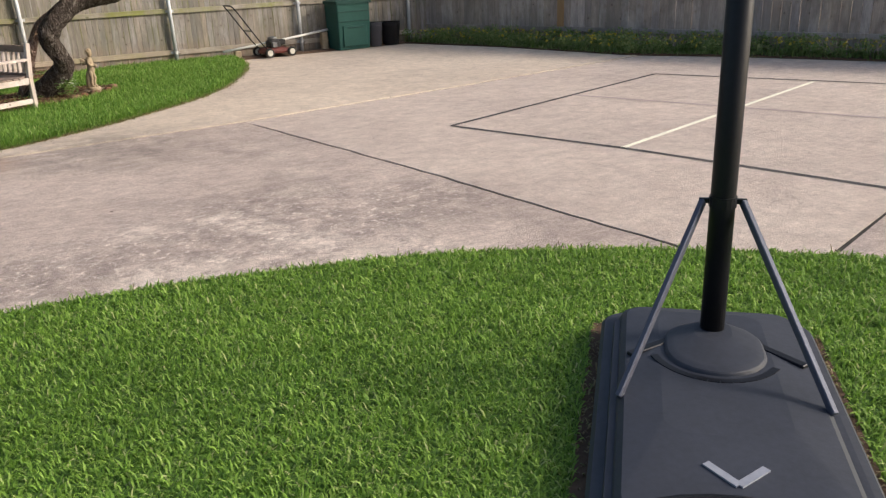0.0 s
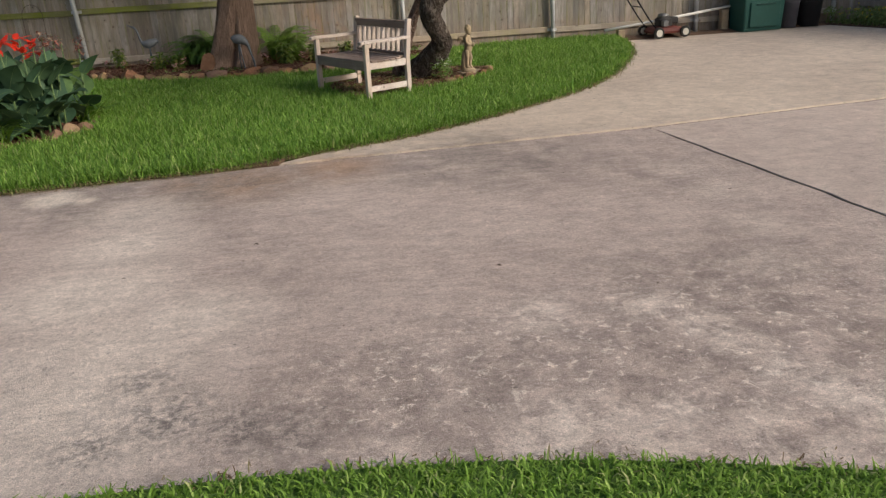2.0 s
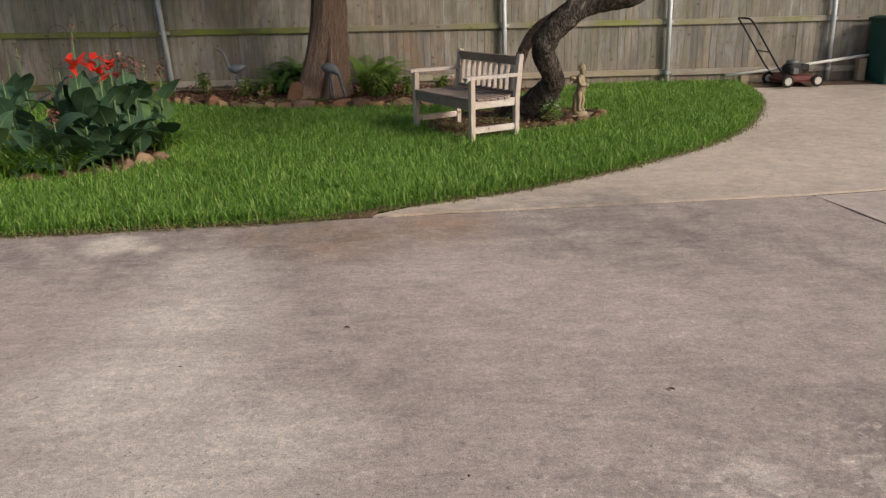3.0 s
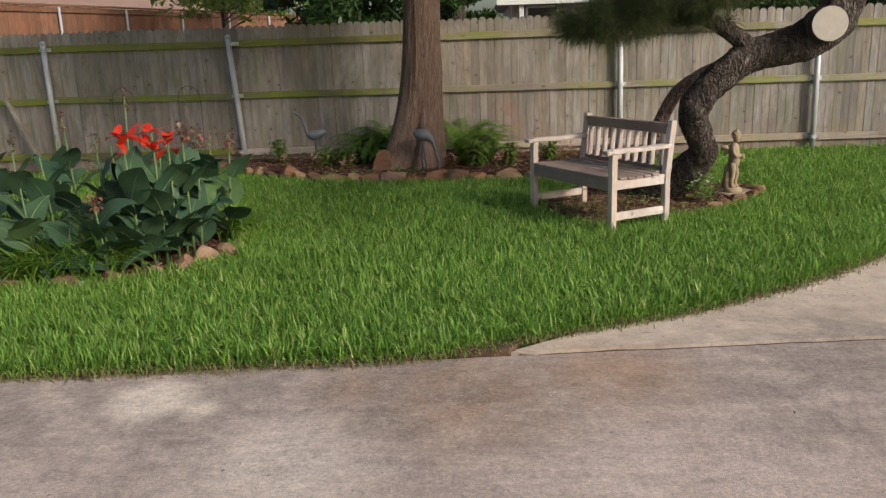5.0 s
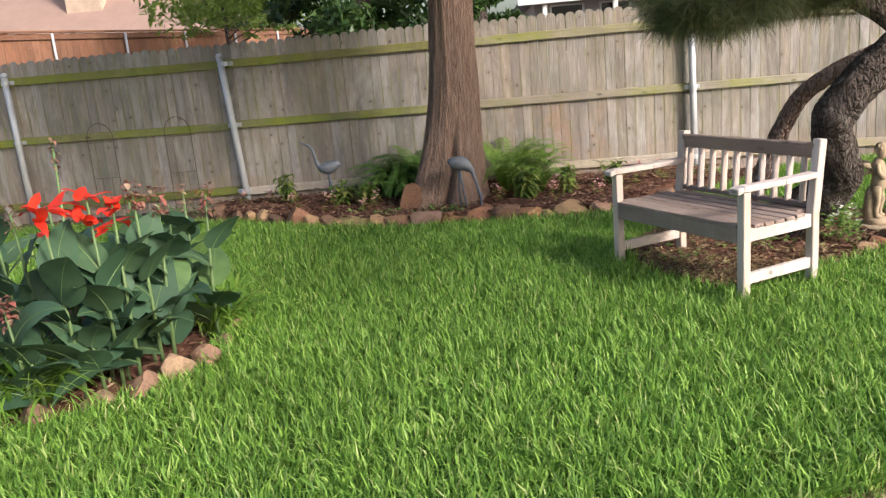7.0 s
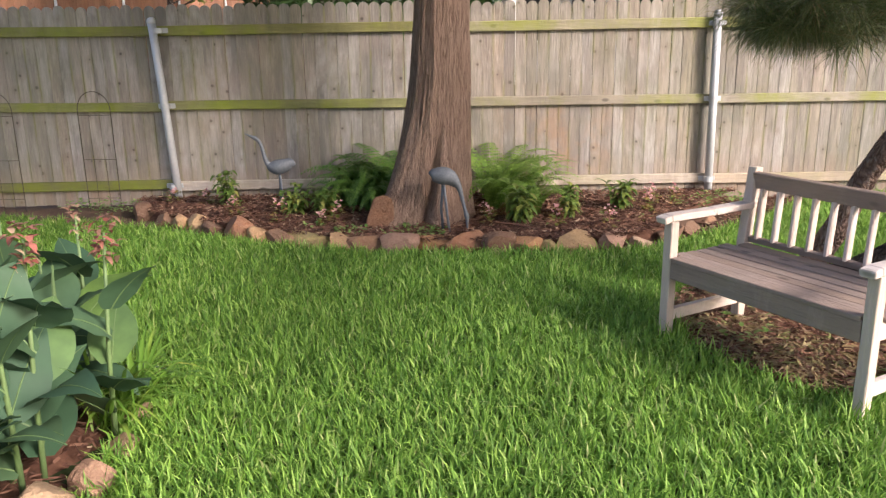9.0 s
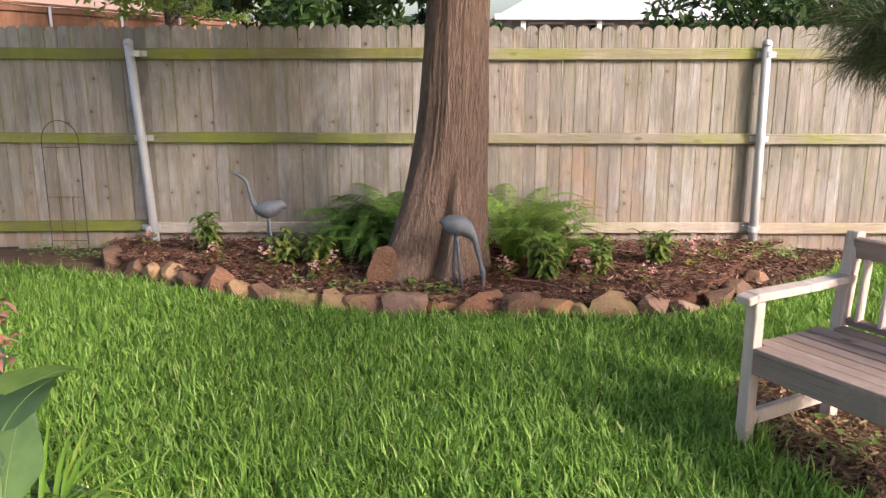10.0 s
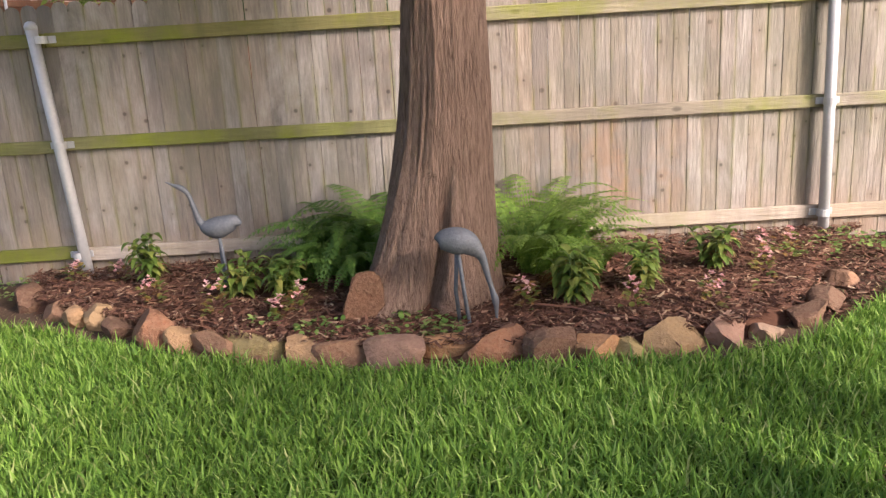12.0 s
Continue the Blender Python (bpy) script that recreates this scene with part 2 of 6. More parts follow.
def grass_material(name, stops, amount=0.40):
    k = Mat(name, 0.55, 0, 0.30)
    p = k.place()
    c = k.colours(k.random("island"), stops)
    w = k.noise(p, 0.9, 4, 0.6, 0.35, 0.65)
    c = k.mix(k.math("MULTIPLY", w, 0.35), c, (0.115, 0.215, 0.030))
    k.colour(c)
    k.thin(c, amount)
    return k.m


M_SLAB = concrete("concrete", (0.425, 0.338, 0.295), (0.305, 0.240, 0.212), (0.51, 0.415, 0.36))
M_SLAB_WARM = concrete("concrete_warm", (0.48, 0.385, 0.33), (0.39, 0.31, 0.27), (0.55, 0.455, 0.39), 0.55)
M_SLAB_PAD = concrete("concrete_pad", (0.53, 0.43, 0.345), (0.42, 0.335, 0.27), (0.59, 0.485, 0.395), 0.35)
M_GRASS = grass_material("grass_blade", [(0.0, (0.080, 0.175, 0.028)), (0.35, (0.165, 0.320, 0.050)), (0.7, (0.260, 0.440, 0.070)), (0.93, (0.370, 0.540, 0.125)), (1.0, (0.540, 0.560, 0.250))])
M_GRASS_FRONT = grass_material("grass_blade_clipped", [(0.0, (0.177, 0.314, 0.051)), (0.4, (0.234, 0.393, 0.059)), (0.75, (0.296, 0.462, 0.078)), (0.93, (0.388, 0.524, 0.137)), (1.0, (0.570, 0.559, 0.274))])
M_STRAW = leafy("dry_grass", [(0.0, (0.16, 0.10, 0.055)), (0.4, (0.28, 0.20, 0.10)), (0.7, (0.36, 0.28, 0.14)), (1.0, (0.14, 0.19, 0.05))], 0.2)
# thatch base, darkened so gaps between back-lawn blades carry painted shade
M_TURF_SHADED = plain("turf", (0.036, 0.052, 0.016), 0.95, grain=40, vary=0.5, bump=0.6)
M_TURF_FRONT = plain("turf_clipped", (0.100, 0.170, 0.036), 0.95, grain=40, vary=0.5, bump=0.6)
M_SOIL = plain("soil", (0.11, 0.068, 0.045), 0.95, grain=45, vary=0.5, bump=0.8)
M_MULCH = plain("mulch", (0.115, 0.052, 0.032), 0.95, grain=35, vary=0.55, bump=1.0)
M_CHIP = leafy("mulch_chip", [(0.0, (0.070, 0.030, 0.020)), (0.5, (0.155, 0.070, 0.045)), (0.85, (0.25, 0.13, 0.085)), (1.0, (0.46, 0.33, 0.22))], 0.02, 0.9)
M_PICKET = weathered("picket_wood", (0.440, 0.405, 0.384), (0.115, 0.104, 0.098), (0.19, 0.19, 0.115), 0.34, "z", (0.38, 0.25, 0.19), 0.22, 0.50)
M_RAIL = weathered("rail_wood", (0.42, 0.375, 0.32), (0.20, 0.175, 0.145), (0.24, 0.26, 0.045), 0.75, "x")
M_RAIL_MOSSY = weathered("mossy_rail_wood", (0.25, 0.245, 0.11), (0.12, 0.115, 0.055), (0.205, 0.245, 0.022), 0.85, "x")
M_RAIL_PALE = weathered("bleached_rail_wood", (0.50, 0.435, 0.375), (0.27, 0.225, 0.185), (0.36, 0.35, 0.12), 0.35, "x")
M_FARPICKET = weathered("far_picket_wood", (0.54, 0.48, 0.46), (0.17, 0.15, 0.145), (0.20, 0.20, 0.12), 0.2, "z")
M_CEDAR = weathered("cedar_fence", (0.27, 0.135, 0.085), (0.13, 0.066, 0.045), (0.25, 0.17, 0.10), 0.2, "z")
M_BENCH = weathered("bench_teak", (0.69, 0.610, 0.585), (0.44, 0.365, 0.33), (0.50, 0.46, 0.38), 0.2, "x")
M_BENCH_UP = weathered("bench_teak_upright", (0.65, 0.565, 0.535), (0.40, 0.325, 0.29), (0.46, 0.42, 0.34), 0.2, "z")
M_BENCH_GREY = weathered("bench_greyed_shaded", (0.37, 0.285, 0.25), (0.20, 0.15, 0.13), (0.30, 0.27, 0.23), 0.25, "x")
M_STEEL = plain("galvanised_steel", (0.50, 0.51, 0.53), 0.55, 0.35, 50, 0.15, 0.08)
M_WIRE = plain("rusty_wire", (0.105, 0.085, 0.065), 0.7, 0.5, 80, 0.3)
M_HERON = plain("patinated_metal", (0.135, 0.145, 0.165), 0.65, 0.3, 70, 0.4, 0.6)


def bark_material(name, base, dark, scale, stretch):
    k = Mat(name, 0.9, 0, 0.15)
    co = k.coords()
    ridge = k.noise(k.scaled(co, (scale, scale, scale * stretch)), 1.0, 7, 0.68, 0.32, 0.68, 1.2)
    fine = k.noise(k.scaled(co, (scale * 4, scale * 4, scale * stretch * 2)), 1.0, 4, 0.6, 0.3, 0.7)
    c = k.mix(ridge, dark, base)
    c = k.mix(k.math("MULTIPLY", fine, 0.4), c, tuple(min(1, x * 1.5) for x in base))
    k.colour(c)
    k.bump(k.math("ADD", ridge, k.math("MULTIPLY", fine, 0.35)), 1.0, 0.04)
    return k.m


M_BARK = bark_material("shredding_bark", (0.46, 0.32, 0.25), (0.120, 0.072, 0.054), 46, 0.12)
def plated_bark(name, plate, crack, flake, amount):
    k = Mat(name, 0.9, 0, 0.12)
    co = k.scaled(k.coords(), (1, 1, 0.6))
    warp = k.n.new("ShaderNodeTexNoise")
    warp.inputs["Scale"].default_value = 9.0
    k.l.new(co, warp.inputs["Vector"])
    bent = k.n.new("ShaderNodeVectorMath")
    bent.operation = "MULTIPLY_ADD"
    k.l.new(warp.outputs["Color"], bent.inputs[0])
    bent.inputs[1].default_value = (0.09, 0.09, 0.09)
    k.l.new(co, bent.inputs[2])
    cells = k.n.new("ShaderNodeTexVoronoi")
    cells.feature = "DISTANCE_TO_EDGE"
    cells.inputs["Scale"].default_value = 38.0
    k.l.new(bent.outputs[0], cells.inputs["Vector"])
    plates = k.math("MULTIPLY", k.ramp(cells.outputs["Distance"], 0.0, 0.30, 1.0, 0.0), k.noise(co, 18.0, 4, 0.6, 0.30, 0.55))
    scale = k.noise(k.scaled(co, (1, 1, 0.5)), 20, 8, 0.72, 0.52, 0.66, 1.2)
    fine = k.noise(co, 120, 4, 0.6, 0.3, 0.7)
    c = k.mix(plates, plate, crack)
    c = k.mix(k.math("MULTIPLY", scale, amount), c, flake)
    c = k.mix(k.math("MULTIPLY", fine, 0.4), c, crack)
    k.colour(c)
    k.bump(k.math("ADD", k.math("MULTIPLY", plates, -1.0), k.math("ADD", k.math("MULTIPLY", scale, 0.5), k.math("MULTIPLY", fine, 0.25))), 1.0, 0.035)
    return k.m


M_PINEBARK = plated_bark("pine_bark", (0.150, 0.120, 0.105), (0.050, 0.038, 0.032), (0.56, 0.49, 0.44), 0.70)
M_STEMBARK = plated_bark("young_pine_bark", (0.46, 0.32, 0.26), (0.17, 0.105, 0.085), (0.70, 0.61, 0.55), 0.9)
M_CUT = plain("sawn_end", (0.54, 0.49, 0.43), 0.8, grain=20, vary=0.15)


def stone_material(name, stops):
    k = Mat(name, 0.9, 0, 0.2)
    co = k.coords()
    rnd = k.random()
    c = k.colours(rnd, stops)
    n = k.noise(co, 9, 6, 0.7, 0.35, 0.65)
    f = k.noise(co, 60, 3, 0.6, 0.3, 0.7)
    c = k.mix(k.math("MULTIPLY", n, 0.45), c, (0.11, 0.068, 0.05))
    c = k.mix(k.math("MULTIPLY", f, 0.16), c, (0.50, 0.38, 0.25))
    k.colour(c)
    k.bump(k.math("ADD", n, k.math("MULTIPLY", f, 0.4)), 0.7, 0.012)
    return k.m


M_STONE = stone_material("sandstone", [(0.0, (0.15, 0.075, 0.05)), (0.2, (0.25, 0.135, 0.08)), (0.4, (0.19, 0.12, 0.095)), (0.6, (0.33, 0.21, 0.11)), (0.8, (0.18, 0.09, 0.058)), (1.0, (0.36, 0.32, 0.14))])
TONES = {"dark": (0.13, 0.078, 0.058), "brown": (0.22, 0.135, 0.092), "tan": (0.36, 0.255, 0.15), "olive": (0.35, 0.265, 0.155), "red": (0.25, 0.128, 0.082), "yellow": (0.39, 0.34, 0.16), "mauve": (0.30, 0.20, 0.165), "orange": (0.40, 0.24, 0.13), "pale": (0.42, 0.33, 0.26)}
ROCKS = {n: stone_material(n + "_stone", [(0.0, tuple(x * q for x, q in zip(c, (0.98, 0.85, 0.77)))), (1.0, tuple(x * q for x, q in zip(c, (1.2, 1.04, 0.94))))]) for n, c in TONES.items()}
M_TANROCK = stone_material("tan_sandstone", [(0.0, (0.25, 0.14, 0.095)), (0.35, (0.22, 0.125, 0.085)), (0.7, (0.31, 0.215, 0.135)), (1.0, (0.20, 0.11, 0.078))])
M_REDROCK = stone_material("red_ironstone", [(0.0, (0.14, 0.052, 0.028)), (1.0, (0.16, 0.062, 0.032))])
M_CAST = plain("cast_stone", (0.34, 0.265, 0.18), 0.9, grain=30, vary=0.35, bump=0.6)


# ---- mesh helpers ----
def mesh_from(name, verts, faces, mats, smooth=False):
    me = bpy.data.meshes.new(name)
    me.from_pydata([tuple(v) for v in verts], [], faces)
    for m in mats if isinstance(mats, (list, tuple)) else [mats]:
        me.materials.append(m)
    if smooth:
        me.shade_smooth()
    me.update()
    return me


def part(name, bm, material, parent=None, label="", smooth=False):
    """Links a bmesh as one mesh object, under a thing or a part."""
    me = bpy.data.meshes.new(name)
    bmesh.ops.recalc_face_normals(bm, faces=bm.faces[:])
    bm.to_mesh(me)
    bm.free()
    me.materials.append(material)
    if smooth:
        me.shade_smooth()
    ob = new(name, me)
    if parent:
        ob.parent = parent
    if label:
        ob["label"] = label
    return ob


def linked(name, me, parent=None, m=None, label=""):
    ob = new(name, me)
    if parent:
        ob.parent = parent
    if m is not None:
        ob.matrix_basis = m
    if label:
        ob["label"] = label
    return ob


def thing(name, m=None, label="", category="", group="", kind=""):
    ob = new(name)
    ob.empty_display_size = 0.1
    if m is not None:
        ob.matrix_basis = m
    return tagged(ob, label, category, group, kind)


def box(bm, x0, x1, y0, y1, z0, z1, bevel=0.0, m=None):
    r = bmesh.ops.create_cube(bm, size=1.0)
    vs = r["verts"]
    bmesh.ops.transform(bm, matrix=Matrix.Translation(((x0 + x1) / 2, (y0 + y1) / 2, (z0 + z1) / 2)) @ Matrix.Diagonal((x1 - x0, y1 - y0, z1 - z0, 1)), verts=vs)
    if bevel:
        es = {e for v in vs for e in v.link_edges}
        out = bmesh.ops.bevel(bm, geom=list(es), offset=bevel, segments=1, affect="EDGES")
        vs = list({v for f in out["faces"] for v in f.verts} | {v for v in vs if v.is_valid})
    if m is not None:
        bmesh.ops.transform(bm, matrix=m, verts=[v for v in vs if v.is_valid])
    return bm


def bar(bm, a, b, w, h, bevel=0.003, up=(0, 0, 1)):
    """A squared bar from a to b."""
    a, b = Vector(a), Vector(b)
    d = b - a
    x = d.normalized()
    y = Vector(up).cross(x)
    y = y.normalized() if y.length > 1e-4 else Vector((0, 1, 0))
    z = x.cross(y)
    m = Matrix.Translation((a + b) / 2) @ Matrix((x, y, z)).transposed().to_4x4()
    return box(bm, -d.length / 2, d.length / 2, -w / 2, w / 2, -h / 2, h / 2, bevel, m)


def tube(bm, pts, radii, sides=10, caps=True, wobble=None):
    """A tube along points; radii one number or one a point."""
    pts = [Vector(p) for p in pts]
    if isinstance(radii, (int, float)):
        radii = [radii] * len(pts)
    rings, prev = [], None
    for i, p in enumerate(pts):
        d = (pts[min(i + 1, len(pts) - 1)] - pts[max(i - 1, 0)]).normalized()
        if prev is None:
            ref = Vector((1, 0, 0)) if abs(d.x) < 0.8 else Vector((0, 1, 0))
            u = d.cross(ref).normalized()
        else:
            u = (prev - d * prev.dot(d)).normalized()
        prev = u
        w = d.cross(u)
        ring = []
        for k in range(sides):
            a = 2 * math.pi * k / sides
            r = radii[i] * (wobble(i, a) if wobble else 1.0)
            ring.append(bm.verts.new(p + (u * math.cos(a) + w * math.sin(a)) * r))
        rings.append(ring)
    for r0, r1 in zip(rings, rings[1:]):
        for k in range(sides):
            bm.faces.new((r0[k], r0[(k + 1) % sides], r1[(k + 1) % sides], r1[k]))
    if caps:
        bm.faces.new(rings[0][::-1])
        bm.faces.new(rings[-1])
    return bm


def curve_points(pts, n):
    """n points on a smooth line through the points (rows of numbers of any width)."""
    P = np.array(pts, float)
    k = len(P)
    out = []
    for s in np.linspace(0, k - 1, n):
        i = min(int(s), k - 2)
        f = s - i
        p0, p1, p2, p3 = P[max(i - 1, 0)], P[i], P[i + 1], P[min(i + 2, k - 1)]
        out.append(0.5 * (2 * p1 + (p2 - p0) * f + (2 * p0 - 5 * p1 + 4 * p2 - p3) * f * f + (3 * p1 - p0 - 3 * p2 + p3) * f ** 3))
    return np.array(out)


def prism(outline, z0, z1):
    bm = bmesh.new()
    low = [bm.verts.new((x, y, z0)) for x, y in outline]
    top = [bm.verts.new((x, y, z1)) for x, y in outline]
    n = len(outline)
    bm.faces.new(top)
    bm.faces.new(low[::-1])
    for i in range(n):
        bm.faces.new((low[i], low[(i + 1) % n], top[(i + 1) % n], top[i]))
    return bm


def inside(px, py, poly):
    q = np.zeros(len(px), bool)
    n = len(poly)
    for i in range(n):
        x0, y0 = poly[i]
        x1, y1 = poly[(i + 1) % n]
        if y0 == y1:
            continue
        q ^= ((y0 > py) != (y1 > py)) & (px < (x1 - x0) * (py - y0) / (y1 - y0) + x0)
    return q


def scatter(rng, poly, density):
    P = np.array(poly)
    lo, hi = P.min(0), P.max(0)
    n = int((hi - lo).prod() * density)
    x, y = rng.uniform(lo[0], hi[0], n), rng.uniform(lo[1], hi[1], n)
    k = inside(x, y, poly)
    return x[k], y[k]


def blades(name, x, y, z, length, width, lean, rng, material):
    """Bent blades, one mesh of quads and triangles."""
    n = len(x)
    a = rng.uniform(0, 2 * np.pi, n)
    # taller and shorter tussocks, a hand wide
    tuft = np.sin(x * 23.0 + 2.1 * np.sin(y * 11.0)) * np.sin(y * 19.0 + 1.7 * np.sin(x * 13.0))
    L = length * rng.uniform(0.55, 1.25, n) * (1 + 0.22 * tuft)
    W = width * rng.uniform(0.7, 1.25, n) * 0.5
    t = lean * rng.uniform(0.3, 1.4, n)
    dx, dy = np.cos(a), np.sin(a)
    tw = a + np.pi / 2 + rng.uniform(-0.6, 0.6, n)
    sx, sy = np.cos(tw) * W, np.sin(tw) * W
    h1, o1 = L * 0.55 * np.cos(t * 0.5), L * 0.55 * np.sin(t * 0.5)
    h2, o2 = h1 + L * 0.45 * np.cos(t * 1.4), o1 + L * 0.45 * np.sin(t * 1.4)
    V = np.zeros((n, 5, 3), np.float32)
    V[:, 0] = np.stack([x - sx * 0.8, y - sy * 0.8, z], 1)
    V[:, 1] = np.stack([x + sx * 0.8, y + sy * 0.8, z], 1)
    V[:, 2] = np.stack([x + dx * o1 + sx, y + dy * o1 + sy, z + h1], 1)
    V[:, 3] = np.stack([x + dx * o1 - sx, y + dy * o1 - sy, z + h1], 1)
    V[:, 4] = np.stack([x + dx * o2, y + dy * o2, z + h2], 1)
    base = (np.arange(n) * 5)[:, None]
    loops = (base + np.array([[0, 1, 2, 3, 3, 2, 4]])).astype(np.int32)
    me = bpy.data.meshes.new(name)
    me.vertices.add(n * 5)
    me.vertices.foreach_set("co", V.ravel())
    me.loops.add(n * 7)
    me.loops.foreach_set("vertex_index", loops.ravel())
    me.polygons.add(n * 2)
    starts = ((np.arange(n) * 7)[:, None] + np.array([[0, 4]])).astype(np.int32)
    me.polygons.foreach_set("loop_start", starts.ravel())
    me.update(calc_edges=True)
    me.materials.append(material)
    return me


class Leaves:
    """Collects folded, drooping leaf blades into one mesh."""

    def __init__(self):
        self.v, self.f = [], []

    def add(self, base, way, length, width, droop=0.6, fold=0.25, seg=4, up=(0, 0, 1), wave=0.0):
        p, d = Vector(base), Vector(way).normalized()
        step = length / seg
        row = []
        for i in range(seg + 1):
            s = i / seg
            w = width * 0.5 * (math.sin(math.pi * min(1, s * 0.93 + 0.07) ** 0.72) ** 1.05 if s < 1 else 0.02)
            side = d.cross(Vector(up))
            side = side.normalized() if side.length > 1e-3 else Vector((1, 0, 0))
            nrm = side.cross(d).normalized()
            lift = nrm * (w * fold + wave * width * math.sin(i * 2.1))
            row.append((p - side * w + lift, p.copy(), p + side * w + lift))
            p = p + d * step
            d = (d + Vector((0, 0, -droop / seg))).normalized()
        k = len(self.v)
        for r in row:
            self.v += [tuple(q) for q in r]
        for i in range(seg):
            a = k + i * 3
            self.f += [(a, a + 1, a + 4, a + 3), (a + 1, a + 2, a + 5, a + 4)]

    def mesh(self, name, material, smooth=True):
        return mesh_from(name, self.v, self.f, material, smooth)


def leaf_cloud(name, rng, centres, radii, count, size, material, flat=0.6):
    """Many small diamond leaves in uneven clumps."""
    c = np.array(centres, float)
    r = np.array(radii, float)
    k = rng.integers(0, len(c), count)
    q = rng.normal(0, 1, (count, 3))
    q /= np.linalg.norm(q, axis=1)[:, None]
    q *= (rng.uniform(0.25, 1, count) ** 0.5)[:, None]
    P = c[k] + q * r[k][:, None] * np.array([1, 1, 0.8])
    u = rng.normal(0, 1, (count, 3))
    u /= np.linalg.norm(u, axis=1)[:, None]
    w = np.cross(u, rng.normal(0, 1, (count, 3)))
    w /= np.linalg.norm(w, axis=1)[:, None] + 1e-9
    s = (size * rng.uniform(0.5, 1.3, count))[:, None]
    V = np.stack([P - u * s, P + w * s * flat * 0.5, P + u * s, P - w * s * flat * 0.5], 1).reshape(-1, 3)
    F = (np.arange(count) * 4)[:, None] + np.arange(4)
    me = bpy.data.meshes.new(name)
    me.vertices.add(count * 4)
    me.vertices.foreach_set("co", V.astype(np.float32).ravel())
    me.loops.add(count * 4)
    me.loops.foreach_set("vertex_index", F.astype(np.int32).ravel())
    me.polygons.add(count)
    me.polygons.foreach_set("loop_start", (np.arange(count) * 4).astype(np.int32))
    me.update(calc_edges=True)
    me.materials.append(material)
    return me


rng = np.random.default_rng(7)
rnd = random.Random(11)

# ---- ground, paving and lawns ----
bm = bmesh.new()
bmesh.ops.create_grid(bm, x_segments=40, y_segments=40, size=300)
ground = part("ground", bm, M_SOIL)
ground.location = (0, 40, -0.06)
tagged(ground, "bare brown earth spreading under and beyond the yard", "ground", kind="structure")

FRONT_EDGE = [(-9.0, 3.1), (-3.0, 3.2), (1.0, 3.14), (1.85, 3.12), (2.7, 3.02), (3.5, 2.81), (4.25, 2.55), (4.85, 2.20), (5.45, 1.75), (5.95, 1.28), (6.3, 0.85), (6.6, 0.1), (6.75, -1.5), (6.8, -5.0)]
BACK_EDGE = [(-9.0, 6.45), (-4.0, 6.79), (-0.9, 7.04), (0.11, 7.125), (1.16, 7.215), (1.68, 7.42), (2.3, 7.68), (2.8, 7.91), (3.5, 8.36), (4.1, 8.84), (4.78, 9.45), (5.5, 10.38), (6.2, 11.72), (6.6, 12.9), (6.68, 13.6)]
front_line = [tuple(p) for p in curve_points(FRONT_EDGE, 60)]
back_line = [tuple(p) for p in curve_points(BACK_EDGE, 70)]
FRONT_LAWN = front_line + [(6.8, -6.0), (-9.0, -6.0)]
BACK_LAWN = back_line + [(6.6, 13.88), (4.7, 13.88), (4.05, 13.62), (3.52, 13.02), (3.10, 12.70), (2.78, 12.42), (2.35, 12.11), (2.0, 12.02), (1.5, 12.03), (0.6, 12.08), (0.1, 12.18), (-0.40, 12.38), (-0.85, 12.60), (-1.35, 12.88), (-2.0, 13.12), (-3.0, 13.35), (-9.0, 13.45)]

J1 = [(-9.0, 6.40), (1.70, 7.265), (4.80, 7.50), (7.84, 7.95), (11.36, 8.55), (16.5, 9.45)]
J2 = [(4.82, 7.50), (4.92, 6.81), (5.20, 4.79), (5.38, 3.22), (5.55, 1.82), (5.75, -6.0)]
J3 = [(5.55, 1.05), (7.0, 1.44), (11.0, 2.55), (17.0, 4.2)]


def slab(name, outline, top, material, label):
    bm = prism(outline, -0.12, top)
    bmesh.ops.bevel(bm, geom=[e for e in bm.edges if all(v.co.z > top - 1e-4 for v in e.verts)], offset=0.008, segments=2, affect="EDGES")
    return tagged(part(name, bm, material), label, "pavement", kind="structure")


def shifted(line, dx, dy):
    return [(x + dx, y + dy) for x, y in line]


def tapered(line, side):
    return [(x + side * (0.003 + 0.013 * min(1.0, i / 9)), y) for i, (x, y) in enumerate(line)]


def ragged(line, n, amount, seed):
    g = np.random.default_rng(seed)
    q = curve_points(line, n)
    q[1:-1] += g.normal(0, amount, q[1:-1].shape)
    return [tuple(p) for p in q]


J1W = [J1[0]] + ragged(J1[1:3], 26, 0.004, 3)
J1E = ragged(J1[2:], 40, 0.005, 4)
J2R = ragged(J2[:5], 50, 0.006, 5) + [J2[5]]
slab("pavement_west", shifted(J1W, 0, -0.016) + tapered(J2R[1:], -1) + [(-9, -6)], 0.0, M_SLAB, "stained pinkish grey concrete driveway slab with worn crust")
slab("pavement_east", tapered(shifted(J2R[:-1], 0, -0.012), 1) + [(5.50, 1.06), (7.0, 1.462), (11.0, 2.562), (17.0, 4.212), (16.5, 9.43)] + shifted(J1E[::-1], 0.02, -0.022), 0.0, M_SLAB_WARM, "weathered concrete slab painted with court lines")
slab("pavement_south", [(5.60, 1.05), (7.0, 1.438), (11.0, 2.538), (17.0, 4.188), (17.0, -6.0), (5.76, -6.0)], 0.0, M_SLAB, "pale concrete slab beyond a straight expansion joint")
